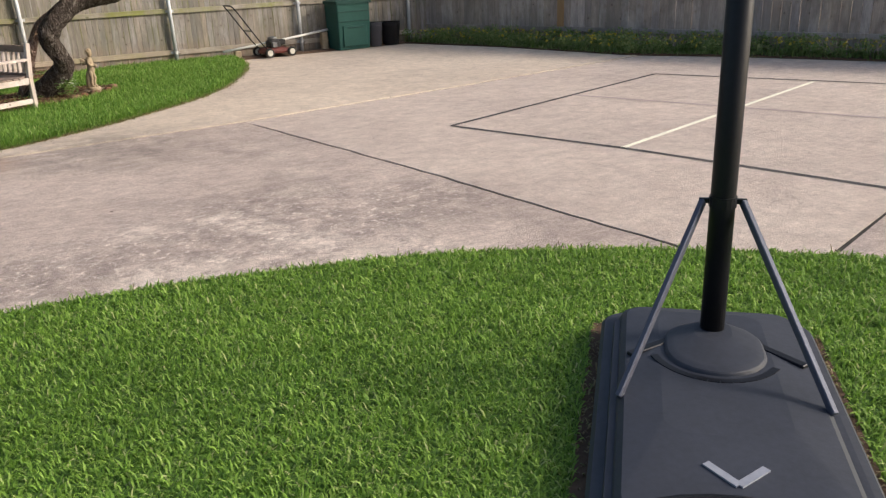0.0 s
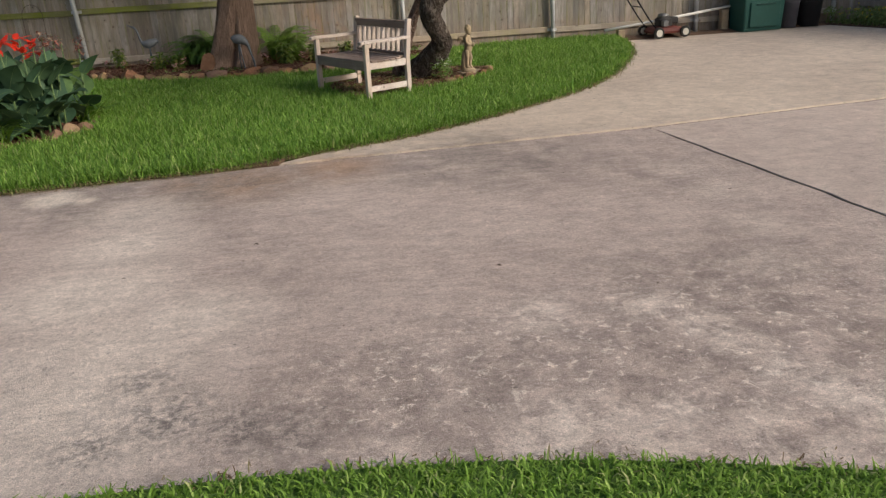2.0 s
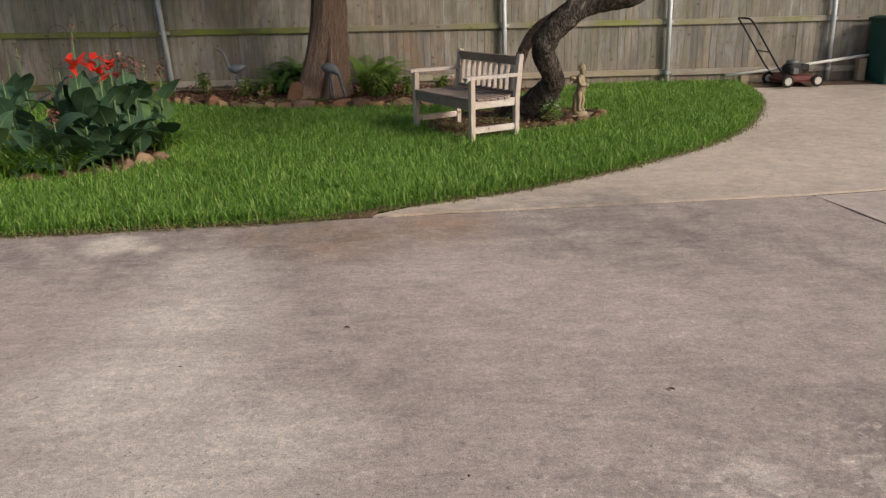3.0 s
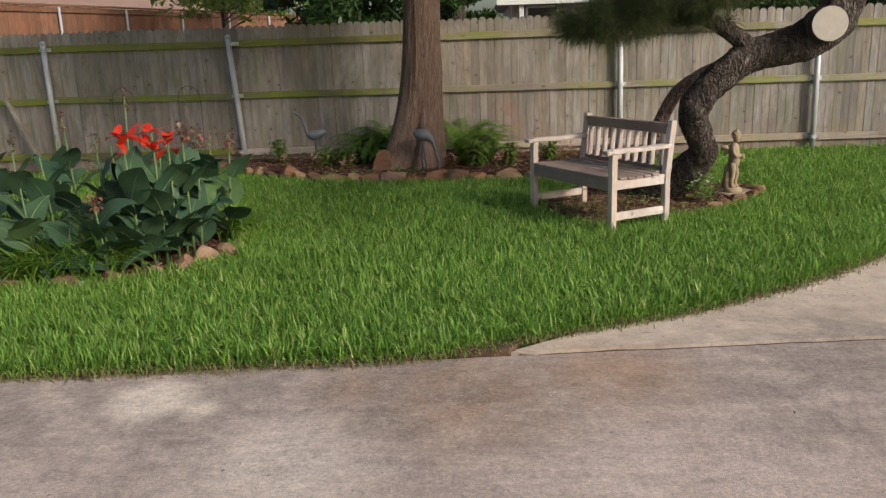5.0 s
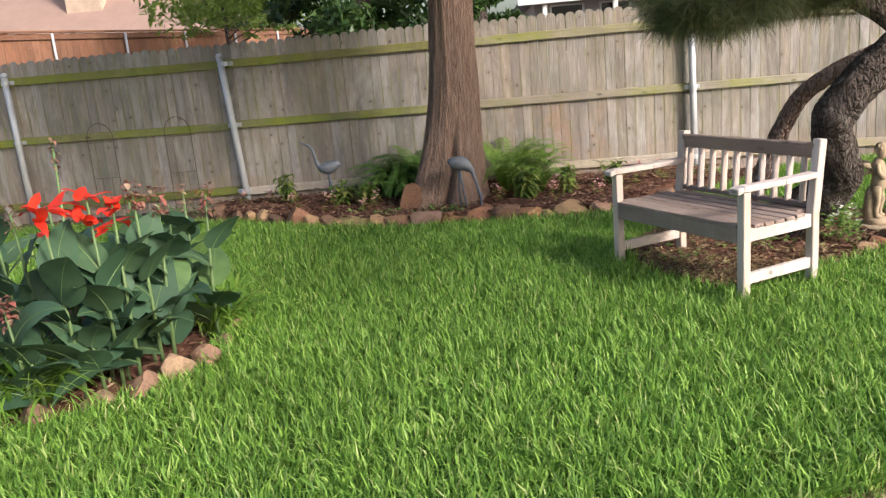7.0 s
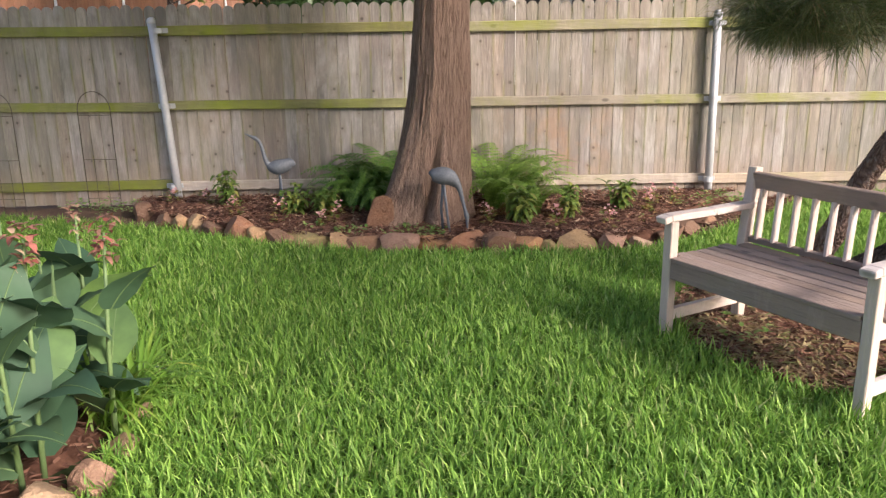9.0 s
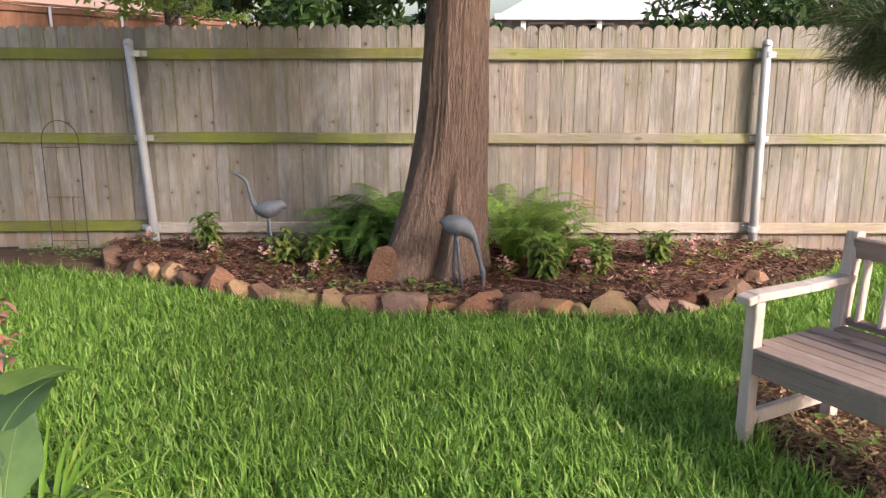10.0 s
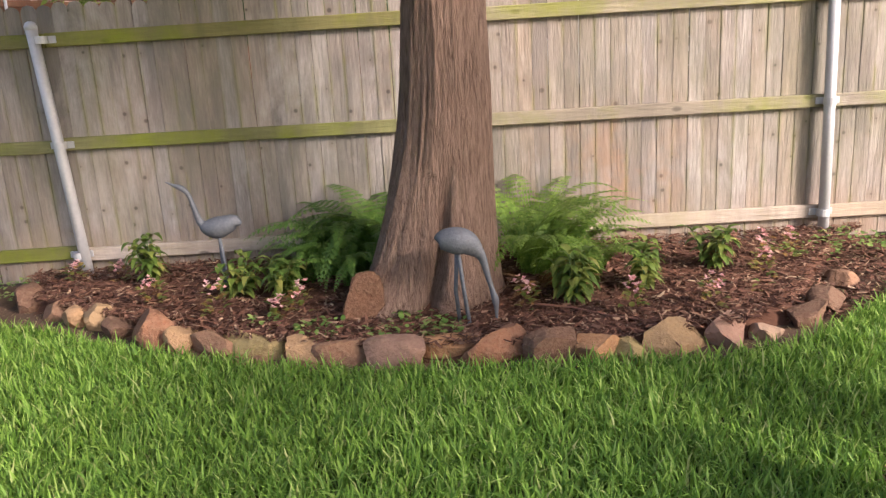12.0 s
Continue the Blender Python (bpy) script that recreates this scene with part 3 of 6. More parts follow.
slab("pavement_north", [(1.66, 7.29)] + shifted(J1W[2:], 0, 0.010) + shifted(J1E[1:], 0, 0.010) + [(12.4, 13.62), (6.70, 13.55), (6.60, 12.9), (6.15, 11.7), (5.4, 10.38), (4.6, 9.4), (4.0, 8.82), (3.4, 8.36), (2.7, 7.92), (2.2, 7.66)], 0.011, M_SLAB_PAD, "pale buff concrete pad curving along the lawn")

# worn joint filler
bm = bmesh.new()
for line in (J1[1:], J2[:5], J3):
    for a, b in zip(line, line[1:]):
        bar(bm, (*a, -0.016), (*b, -0.016), 0.07, 0.02, 0)
tagged(part("joint_filler", bm, plain("joint_tar", (0.05, 0.042, 0.038), 0.95, grain=60, vary=0.5, bump=0.6)), "dark crumbling filler in the joints of the concrete", "filler", kind="structure")


def painted_line(name, pts, width, material, label):
    bm = bmesh.new()
    for a, b in zip(pts, pts[1:]):
        a, b = Vector((*a, 0.0)), Vector((*b, 0.0))
        n = max(2, int((b - a).length / 0.12))
        side = (b - a).cross(Vector((0, 0, 1))).normalized() * width / 2
        q = []
        for i in range(n + 1):
            p = a.lerp(b, i / n)
            u = 1 + 0.12 * noise.noise(p * 7)
            q.append((bm.verts.new(p + side * u + Vector((0, 0, 0.004))), bm.verts.new(p - side * u + Vector((0, 0, 0.004)))))
        for (a0, b0), (a1, b1) in zip(q, q[1:]):
            bm.faces.new((a0, a1, b1, b0))
    return tagged(part(name, bm, material), label, "court line", kind="structure")


M_DARKLINE = plain("worn_dark_paint", (0.085, 0.075, 0.075), 0.9, grain=40, vary=0.6, bump=0.4)
painted_line("court_line_dark", [(7.60, 1.70), (7.06, 3.87), (6.44, 5.735), (10.57, 6.93), (11.95, 4.1)], 0.055, M_DARKLINE, "dark worn court boundary line painted on concrete")
painted_line("court_line_white", [(7.05, 3.87), (11.4, 5.03)], 0.055, plain("worn_white_paint", (0.84, 0.80, 0.66), 0.85, grain=40, vary=0.2), "cream centre line painted across the court")
painted_line("court_line_faint", [(8.58, 6.38), (9.95, 2.95)], 0.05, plain("faded_mauve_paint", (0.44, 0.355, 0.35), 0.9, grain=40, vary=0.25), "faded mauve cross line painted on the court")


def lawn_ground(name, outline, label, material):
    bm = prism(outline, -0.05, 0.024)
    return tagged(part(name, bm, material), label, "lawn", kind="structure")


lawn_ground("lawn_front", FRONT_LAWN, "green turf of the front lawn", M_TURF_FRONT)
lawn_ground("lawn_back", BACK_LAWN, "turf of the back lawn round the bench, darkened as shade between blades", M_TURF_SHADED)
PINE_BED = [(2.10, 10.74), (2.06, 10.52), (2.12, 10.30), (2.28, 9.99), (2.46, 9.78), (2.62, 9.74), (2.80, 9.90), (3.05, 10.03), (3.25, 10.15), (3.5, 10.32), (3.68, 10.47), (3.95, 10.75), (4.15, 11.05), (4.1, 11.35), (3.7, 11.6), (3.1, 11.65), (2.5, 11.4), (2.15, 11.0)]
CANNA_BED = [(-4.6, 8.1), (-2.2, 8.25), (-1.4, 8.40), (-0.9, 8.48), (-0.6, 8.66), (-0.42, 8.92), (-0.33, 9.15), (-0.36, 9.6), (-0.6, 10.1), (-1.2, 10.5), (-2.5, 10.7), (-4.6, 10.6)]


def grass(name, outline, keep, density, length, width, lean, z, material, label, holes=()):
    x, y = scatter(rng, outline, density)
    k = keep(x, y)
    for h in holes:
        k &= ~inside(x, y, h)
    x, y = x[k], y[k]
    return tagged(new(name, blades(name, x, y, np.full(len(x), z), length, width, lean, rng, material)), label, "grass", kind="stuff")


BARE = [(3.19, 0.05), (4.41, 1.28), (5.09, 0.585), (3.88, -0.63)]
tagged(part("bare_soil", prism(BARE, -0.02, 0.027), M_SOIL), "bare trodden soil round the plastic base", "soil", kind="structure")
x, y = scatter(rng, BARE, 2600)
tagged(new("bare_patch_litter", blades("bare_patch_litter", x, y, np.full(len(x), 0.026), 0.035, 0.006, 2.6, rng, M_STRAW)), "dry straw on bare soil round the plastic base", "litter", kind="stuff")
grass("lawn_grass_front", [(-1.2, -0.6), (7.0, -0.6), (7.0, 3.3), (-1.2, 3.3)], lambda x, y: inside(x, y, FRONT_LAWN), 9000, 0.050, 0.0070, 1.7, 0.02, M_GRASS_FRONT, "dense broad-bladed green lawn grass beside the driveway", [BARE])
grass("lawn_grass_back", [(-4.5, 6.6), (6.8, 6.6), (6.8, 13.9), (-4.5, 13.9)], lambda x, y: inside(x, y, BACK_LAWN), 7200, 0.100, 0.0076, 0.85, 0.02, M_GRASS, "thick broad-bladed green lawn grass round the bench", [PINE_BED, CANNA_BED])

for a, b in ((2.50, 9.55), (3.00, 9.82), (2.00, 10.42)):
    q = rng.normal(0, 0.055, (130, 2))
    tagged(new("grass_tuft", blades("grass_tuft", a + q[:, 0], b + q[:, 1], np.full(130, 0.02), 0.15, 0.0065, 0.55, rng, M_GRASS)), "uncut tuft of lawn grass at the foot of the bench", "grass", "uncut tufts under the bench", "stuff")
FAR_FRONT = [(-9.0, -6.0), (6.8, -6.0), (6.8, -0.6), (-1.2, -0.6), (-1.2, 3.3), (-9.0, 3.3)]
grass("lawn_grass_outer", FAR_FRONT, lambda x, y: inside(x, y, FRONT_LAWN), 1500, 0.06, 0.010, 1.0, 0.02, M_GRASS_FRONT, "green lawn grass stretching away behind the path")
grass("lawn_grass_outer", [(-9.0, 6.2), (-4.5, 6.2), (-4.5, 13.9), (-9.0, 13.9)], lambda x, y: inside(x, y, BACK_LAWN), 2600, 0.09, 0.016, 1.1, 0.02, M_GRASS, "green lawn grass stretching along the fence", [CANNA_BED])


def fringe(name, line, label, side, n=9000, length=0.045, lean=2.3, material=None):
    q = curve_points(line, 900)
    k = rng.integers(5, 895, n)
    off = rng.normal(0.0, 0.035, n)
    d = q[np.minimum(k + 1, 899)] - q[k - 1]
    d /= np.linalg.norm(d, axis=1)[:, None]
    x = q[k, 0] - d[:, 1] * (off + side) + rng.normal(0, 0.02, n)
    y = q[k, 1] + d[:, 0] * (off + side) + rng.normal(0, 0.02, n)
    ob = new(name, blades(name, x, y, np.full(n, 0.010), length, 0.005, lean, rng, material or M_STRAW))
    return tagged(ob, label, "dry grass", kind="stuff")


fringe("dry_grass_edge", BACK_EDGE[1:], "straw-coloured clippings along the lawn edge", -0.005, 15000)
fringe("overhanging_grass", BACK_EDGE[1:], "green runners hanging over the concrete edge", 0.03, 9000, 0.085, 1.7, M_GRASS)
fringe("dry_grass_edge", FRONT_EDGE[1:-2], "sparse dry clippings along the front lawn edge", 0.0, 1200)

bm = prism([(1.42, 7.262), (1.65, 7.28), (1.70, 7.36), (1.60, 7.40), (1.45, 7.33)], -0.02, 0.026)
tagged(part("soil_patch", bm, M_SOIL), "bare brown soil at the end of the pad", "soil", kind="structure")
# ---- mulch beds ----
BED = [(-1.85, 13.92), (-1.75, 13.45), (-1.45, 13.2), (-1.0, 12.92), (-0.5, 12.62), (0.05, 12.36), (0.6, 12.22), (1.5, 12.16), (2.2, 12.28), (2.55, 12.5), (2.85, 13.0), (3.2, 13.5), (3.6, 13.92)]


def mounded(name, outline, height, material, label, step=0.06, base=0.0, edge=0.35):
    P = np.array(outline)
    lo, hi = P.min(0), P.max(0)
    xs, ys = np.arange(lo[0], hi[0] + step, step), np.arange(lo[1], hi[1] + step, step)
    X, Y = np.meshgrid(xs, ys)
    x, y = X.ravel(), Y.ravel()
    ok = inside(x, y, outline)
    dist = np.full(len(x), 9.0)
    for a, b in zip(P, np.roll(P, -1, 0)):
        ab = b - a
        t = np.clip(((x - a[0]) * ab[0] + (y - a[1]) * ab[1]) / (ab @ ab), 0, 1)
        dist = np.minimum(dist, np.hypot(x - a[0] - t * ab[0], y - a[1] - t * ab[1]))
    h = base + height * np.clip(dist / edge, 0, 1) ** 0.6
    h = np.where(ok, h, base - 0.03)
    v = [(x[i], y[i], h[i] + 0.018 * noise.noise(Vector((x[i] * 6, y[i] * 6, 0))) + 0.01 * noise.noise(Vector((x[i] * 19, y[i] * 19, 3)))) for i in range(len(x))]
    nx = len(xs)
    near = ok.reshape(X.shape)
    f = []
    for j in range(len(ys) - 1):
        for i in range(nx - 1):
            if near[j:j + 2, i:i + 2].any():
                a = j * nx + i
                f.append((a, a + 1, a + nx + 1, a + nx))
    return tagged(new(name, mesh_from(name, v, f, material, True)), label, "mulch", kind="structure")


def slivers(name, x, y, z, length, width, rg, material):
    """Flat shreds lying every way, slightly tilted, one quad each."""
    n = len(x)
    a, tilt = rg.uniform(0, 2 * np.pi, n), rg.normal(0, 0.22, n)
    L, W = length * rg.uniform(0.4, 1.3, n) * 0.5, width * rg.uniform(0.5, 1.4, n) * 0.5
    u = np.stack([np.cos(a) * L, np.sin(a) * L, np.sin(tilt) * L], 1)
    w = np.stack([-np.sin(a) * W, np.cos(a) * W, rg.normal(0, 0.5, n) * W], 1)
    c = np.stack([x, y, z], 1)
    V = np.stack([c - u - w * 0.5, c + u * 0.7 - w, c + u + w * 0.4, c - u * 0.6 + w], 1).reshape(-1, 3)
    return mesh_from(name, V, [tuple(q) for q in (np.arange(n) * 4)[:, None] + np.arange(4)], material)


def chips(name, outline, density, z, label, material, length=0.06, width=0.010):
    x, y = scatter(rng, outline, density)
    me = slivers(name, x, y, z + rng.uniform(-0.004, 0.022, len(x)), length, width, rng, material)
    return tagged(new(name, me), label, "mulch", kind="stuff")


bm = prism([(-2.6, 13.92), (-2.1, 13.02), (-1.35, 12.80), (-0.85, 12.52), (-0.4, 12.30), (0.6, 12.02), (1.5, 11.97), (2.1, 11.97), (2.42, 12.06), (2.82, 12.36), (3.14, 12.64), (3.56, 12.96), (4.1, 13.56), (4.75, 13.92)], -0.05, 0.018)
tagged(part("bed_margin", bm, M_SOIL), "bare trodden soil round the flower bed", "soil", kind="structure")
x, y = scatter(rng, [(-2.4, 13.6), (-2.0, 13.05), (-0.85, 12.55), (0.6, 12.05), (2.1, 12.0), (2.82, 12.40), (3.56, 13.0), (4.5, 13.85), (3.6, 13.85), (2.7, 12.7), (1.5, 12.2), (0.3, 12.3), (-1.5, 13.3)], 700)
tagged(new("bed_litter", blades("bed_litter", x, y, np.full(len(x), 0.016), 0.05, 0.005, 2.6, rng, M_STRAW)), "dry straw and clippings scattered on the soil rim", "litter", kind="stuff")
mounded("flower_bed", BED, 0.085, M_MULCH, "dark red-brown mulch mounded along the fence", base=0.02)
EAST_RIM = [(2.45, 12.42), (2.75, 12.45), (3.10, 12.72), (3.50, 13.05), (4.05, 13.62), (4.3, 13.9), (3.3, 13.9), (2.8, 13.1)]
chips("bark_mulch", EAST_RIM, 3000, 0.026, "dark shredded mulch spilling round the dark end stones", M_CHIP)
chips("bark_mulch", BED, 4600, 0.100, "shredded reddish bark mulch strewn over the bed", M_CHIP)
mounded("pine_bed", PINE_BED, 0.05, M_MULCH, "brown mulch round the leaning pine and under the bench", base=0.015)
chips("bark_mulch", PINE_BED, 2400, 0.062, "shredded bark litter under the bench", M_CHIP)
chips("dry_needles", [(2.10, 10.62), (2.08, 10.50), (2.15, 10.30), (2.30, 10.02), (2.47, 9.81), (2.6, 9.78), (2.85, 10.0), (2.5, 10.7)], 2200, 0.064, "pale straw and dry clippings on the bare ground before the bench", M_STRAW)
chips("dry_needles", PINE_BED, 1200, 0.066, "straw-coloured dry needles fallen under the pine", M_STRAW)
chips("bark_mulch", [(-2.4, 8.30), (-1.4, 8.45), (-0.9, 8.53), (-0.64, 8.70), (-0.47, 8.95), (-0.38, 9.15), (-0.41, 9.6), (-0.6, 10.05), (-1.2, 10.4), (-2.4, 10.5)], 900, 0.055, "shredded bark and dead leaves between the cannas", M_CHIP)
mounded("canna_bed", CANNA_BED, 0.05, M_MULCH, "dark brown mulch of the canna bed", base=0.0)
mounded("fence_margin", [(-9, 13.40), (-3, 13.40), (-1.8, 13.36), (-1.7, 13.92), (-9, 13.92)], 0.03, M_SOIL, "bare soil strip along the fence foot", base=0.015)
mounded("fence_margin", [(6.55, 13.40), (9.4, 13.55), (11.2, 13.7), (11.2, 13.93), (6.55, 13.93)], 0.04, M_SOIL, "bare soil strip behind the mower", base=0.015)

# ---- timber fence along the back ----
FY = 13.96


def picket_mesh(name, w, h, t, r, material):
    bm = bmesh.new()
    out = [(-w / 2, 0), (w / 2, 0), (w / 2, h - r)]
    for a in (25, 55, 90, 125, 155):
        out.append((w / 2 * math.cos(radians(a)) ** 1 if a != 90 else 0.0, h - r + r * math.sin(radians(a))))
    out.append((-w / 2, h - r))
    front = [bm.verts.new((x, -t / 2, z)) for x, z in out]
    back = [bm.verts.new((x, t / 2, z)) for x, z in out]
    bm.faces.new(front)
    bm.faces.new(back[::-1])
    n = len(out)
    for i in range(n):
        bm.faces.new((front[i], back[i], back[(i + 1) % n], front[(i + 1) % n]))
    bmesh.ops.recalc_face_normals(bm, faces=bm.faces[:])
    me = bpy.data.meshes.new(name)
    bm.to_mesh(me)
    bm.free()
    me.materials.append(material)
    return me


fence = thing("timber_fence", pose(0, FY, 0), "weathered grey picket fence with mossy rails and steel posts", "fence", kind="structure")
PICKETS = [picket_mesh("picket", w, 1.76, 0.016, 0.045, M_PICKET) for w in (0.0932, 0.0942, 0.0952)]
x = -7.0
while x < 11.0:
    h = rnd.uniform(-0.012, 0.012)
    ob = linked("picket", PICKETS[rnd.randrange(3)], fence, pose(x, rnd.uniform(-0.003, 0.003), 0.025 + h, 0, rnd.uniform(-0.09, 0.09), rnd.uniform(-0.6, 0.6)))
    x += 0.0978
POSTS_X = [-6.37, -3.95, -1.53, 0.888, 3.305, 5.70, 8.11, 10.53]
for a, b in zip(POSTS_X, POSTS_X[1:]):
    for z0, z1 in ((0.165, 0.25), (0.885, 0.965), (1.53, 1.615)):
        bm = bmesh.new()
        s = rnd.uniform(-0.012, 0.012)
        bar(bm, (a + 0.004, -0.027, (z0 + z1) / 2 + s), (b - 0.004, -0.027, (z0 + z1) / 2 - s), 0.036, z1 - z0, 0.004)
        mossy = M_RAIL_MOSSY if (z0 > 0.5 and a < 0) else M_RAIL_MOSSY if a < -2 else M_RAIL_PALE if z0 < 0.5 else M_RAIL
        part("rail", bm, mossy, fence)
for x in POSTS_X:
    bm = bmesh.new()
    tilt = -0.050 if x == -1.53 else rnd.uniform(-0.015, 0.015)
    tube(bm, [(x - tilt, -0.085, -0.15), (x, -0.085, 0.8), (x + tilt, -0.085, 1.635)], 0.035, 14)
    post = part("post", bm, M_STEEL, fence, "galvanised round steel post", True)
    bm = bmesh.new()
    tube(bm, [(x + tilt, -0.085, 1.632), (x + tilt, -0.085, 1.652), (x + tilt, -0.085, 1.672), (x + tilt, -0.085, 1.682)], [0.039, 0.039, 0.030, 0.012], 14)
    part("post_cap", bm, M_STEEL, post, "", True)
    for z in (0.21, 0.925, 1.57):
        bm = bmesh.new()
        box(bm, x - 0.075, x + 0.075, -0.056, -0.046, z - 0.022, z + 0.022, 0.003)
        tube(bm, [(x, -0.085, z - 0.022), (x, -0.085, z + 0.022)], 0.0405, 14)
        part("bracket", bm, M_STEEL, post)

# leaning brace board at the far end of the fence
bm = bmesh.new()
bar(bm, (-4.55, 13.86, 0.98), (-4.05, 13.74, 0.02), 0.02, 0.09, 0.003, (0, 1, 0))
tagged(part("loose_board", bm, M_PICKET), "pale loose board leaning slantwise against the fence", "board")

# ---- second fence closing the court ----
A, B = Vector((11.0, 13.98, 0)), Vector((15.3, 2.6, 0))
d = (B - A).normalized()
yaw = math.degrees(math.atan2(d.y, d.x))
fence2 = thing("court_fence", pose(A.x, A.y, 0, 0, 0, yaw), "dark weathered board fence behind the weedy strip", "fence", kind="structure")
FAR = [picket_mesh("picket", w, 1.80, 0.016, 0.02, M_FARPICKET) for w in (0.136, 0.139, 0.141)]
M_NEWBOARD = weathered("new_board", (0.42, 0.27, 0.14), (0.26, 0.16, 0.09), (0.3, 0.25, 0.12), 0.1, "z")
NEWB = picket_mesh("picket", 0.14, 1.80, 0.016, 0.02, M_NEWBOARD)
x, i = 0.07, 0
L2 = (B - A).length
while x < L2:
    linked("picket", NEWB if i == 22 else FAR[rnd.randrange(3)], fence2, pose(x, rnd.uniform(-0.004, 0.004), 0.02 + rnd.uniform(-0.015, 0.015), 0, rnd.uniform(-0.3, 0.3), 0))
    x += 0.145
    i += 1
for z in (0.30, 1.0, 1.6):
    for k in range(5):
        bm = bmesh.new()
        bar(bm, (L2 * k / 5, -0.03, z), (L2 * (k + 1) / 5 - 0.01, -0.03, z), 0.036, 0.085, 0.004)
        part("rail", bm, M_FARPICKET, fence2)


# ---- bench ----
def bench():
    # local: +x towards the near end, -y the sitter's front
    base = pose(2.499, 9.502, 0.058, 0, 0, -60.0)
    b = thing("garden_bench", base, "weathered teak garden bench with slatted back on the lawn", "bench")
    L, D = 1.09, 0.58
    for x in (-0.03, -L + 0.03):
        bm = bmesh.new()
        bar(bm, (x, 0.03, 0), (x, 0.03, 0.585), 0.051, 0.051, 0.004, (0, 1, 0))
        part("front_leg", bm, M_BENCH_UP, b)
        bm = bmesh.new()
        bar(bm, (x, D - 0.03, 0), (x, D - 0.03, 0.42), 0.051, 0.051, 0.004, (0, 1, 0))
        bar(bm, (x, D - 0.03, 0.40), (x, D + 0.015, 0.795), 0.052, 0.055, 0.004, (0, 1, 0))
        part("back_leg", bm, M_BENCH_UP, b)
        bm = bmesh.new()
        q = [(x, -0.045, 0.597), (x, 0.0, 0.606), (x, 0.3, 0.602), (x, D + 0.01, 0.606)]
        for p0, p1 in zip(q, q[1:]):
            bar(bm, p0, p1, 0.066, 0.032, 0.004)
        part("armrest", bm, M_BENCH, b)
        for z, h in ((0.355, 0.075), (0.115, 0.058)):
            bm = bmesh.new()
            bar(bm, (x, 0.058, z), (x, D - 0.058, z), 0.032, h, 0.003)
            part("side_rail", bm, M_BENCH, b)
    # the grey here also paints in the half-shade of the front face
    bm = bmesh.new()
    bar(bm, (-0.058, 0.018, 0.352), (-L + 0.058, 0.018, 0.352), 0.026, 0.085, 0.003)
    part("front_rail", bm, M_BENCH_GREY, b, "front seat rail, half-shade painted into its grey")
    bm = bmesh.new()
    bar(bm, (-0.058, D - 0.03, 0.36), (-L + 0.058, D - 0.03, 0.36), 0.03, 0.07, 0.003)
    part("back_rail", bm, M_BENCH_GREY, b)
    for i in range(7):
        bm = bmesh.new()
        y = 0.022 + i * 0.078
        z = 0.405 - 0.010 * math.sin(i / 6 * math.pi)
        bar(bm, (-0.002 if 0 < i < 6 else -0.062, y + 0.012, z), (-L + 0.002 if 0 < i < 6 else -L + 0.062, y + 0.012, z), 0.068, 0.020, 0.003)
        part("seat_slat", bm, M_BENCH_GREY, b)
    bm = bmesh.new()
    bar(bm, (-0.045, D - 0.002, 0.733), (-L + 0.045, D - 0.002, 0.733), 0.030, 0.085, 0.004, (0, -0.25, 1))
    part("top_rail", bm, M_BENCH_GREY, b, "dark greyed top rail")
    bm = bmesh.new()
    bar(bm, (-0.058, D - 0.022, 0.432), (-L + 0.058, D - 0.022, 0.432), 0.026, 0.03, 0.003, (0, -0.25, 1))
    part("lower_back_rail", bm, M_BENCH_GREY, b)
    for i in range(10):
        x = -0.058 - 0.05 - i * (L - 0.116 - 0.1) / 9
        bm = bmesh.new()
        bar(bm, (x, D - 0.024, 0.44), (x, D - 0.006, 0.695), 0.014, 0.045, 0.002, (0, 1, 0))
        part("back_slat", bm, M_BENCH_UP, b)
    return b


bench()


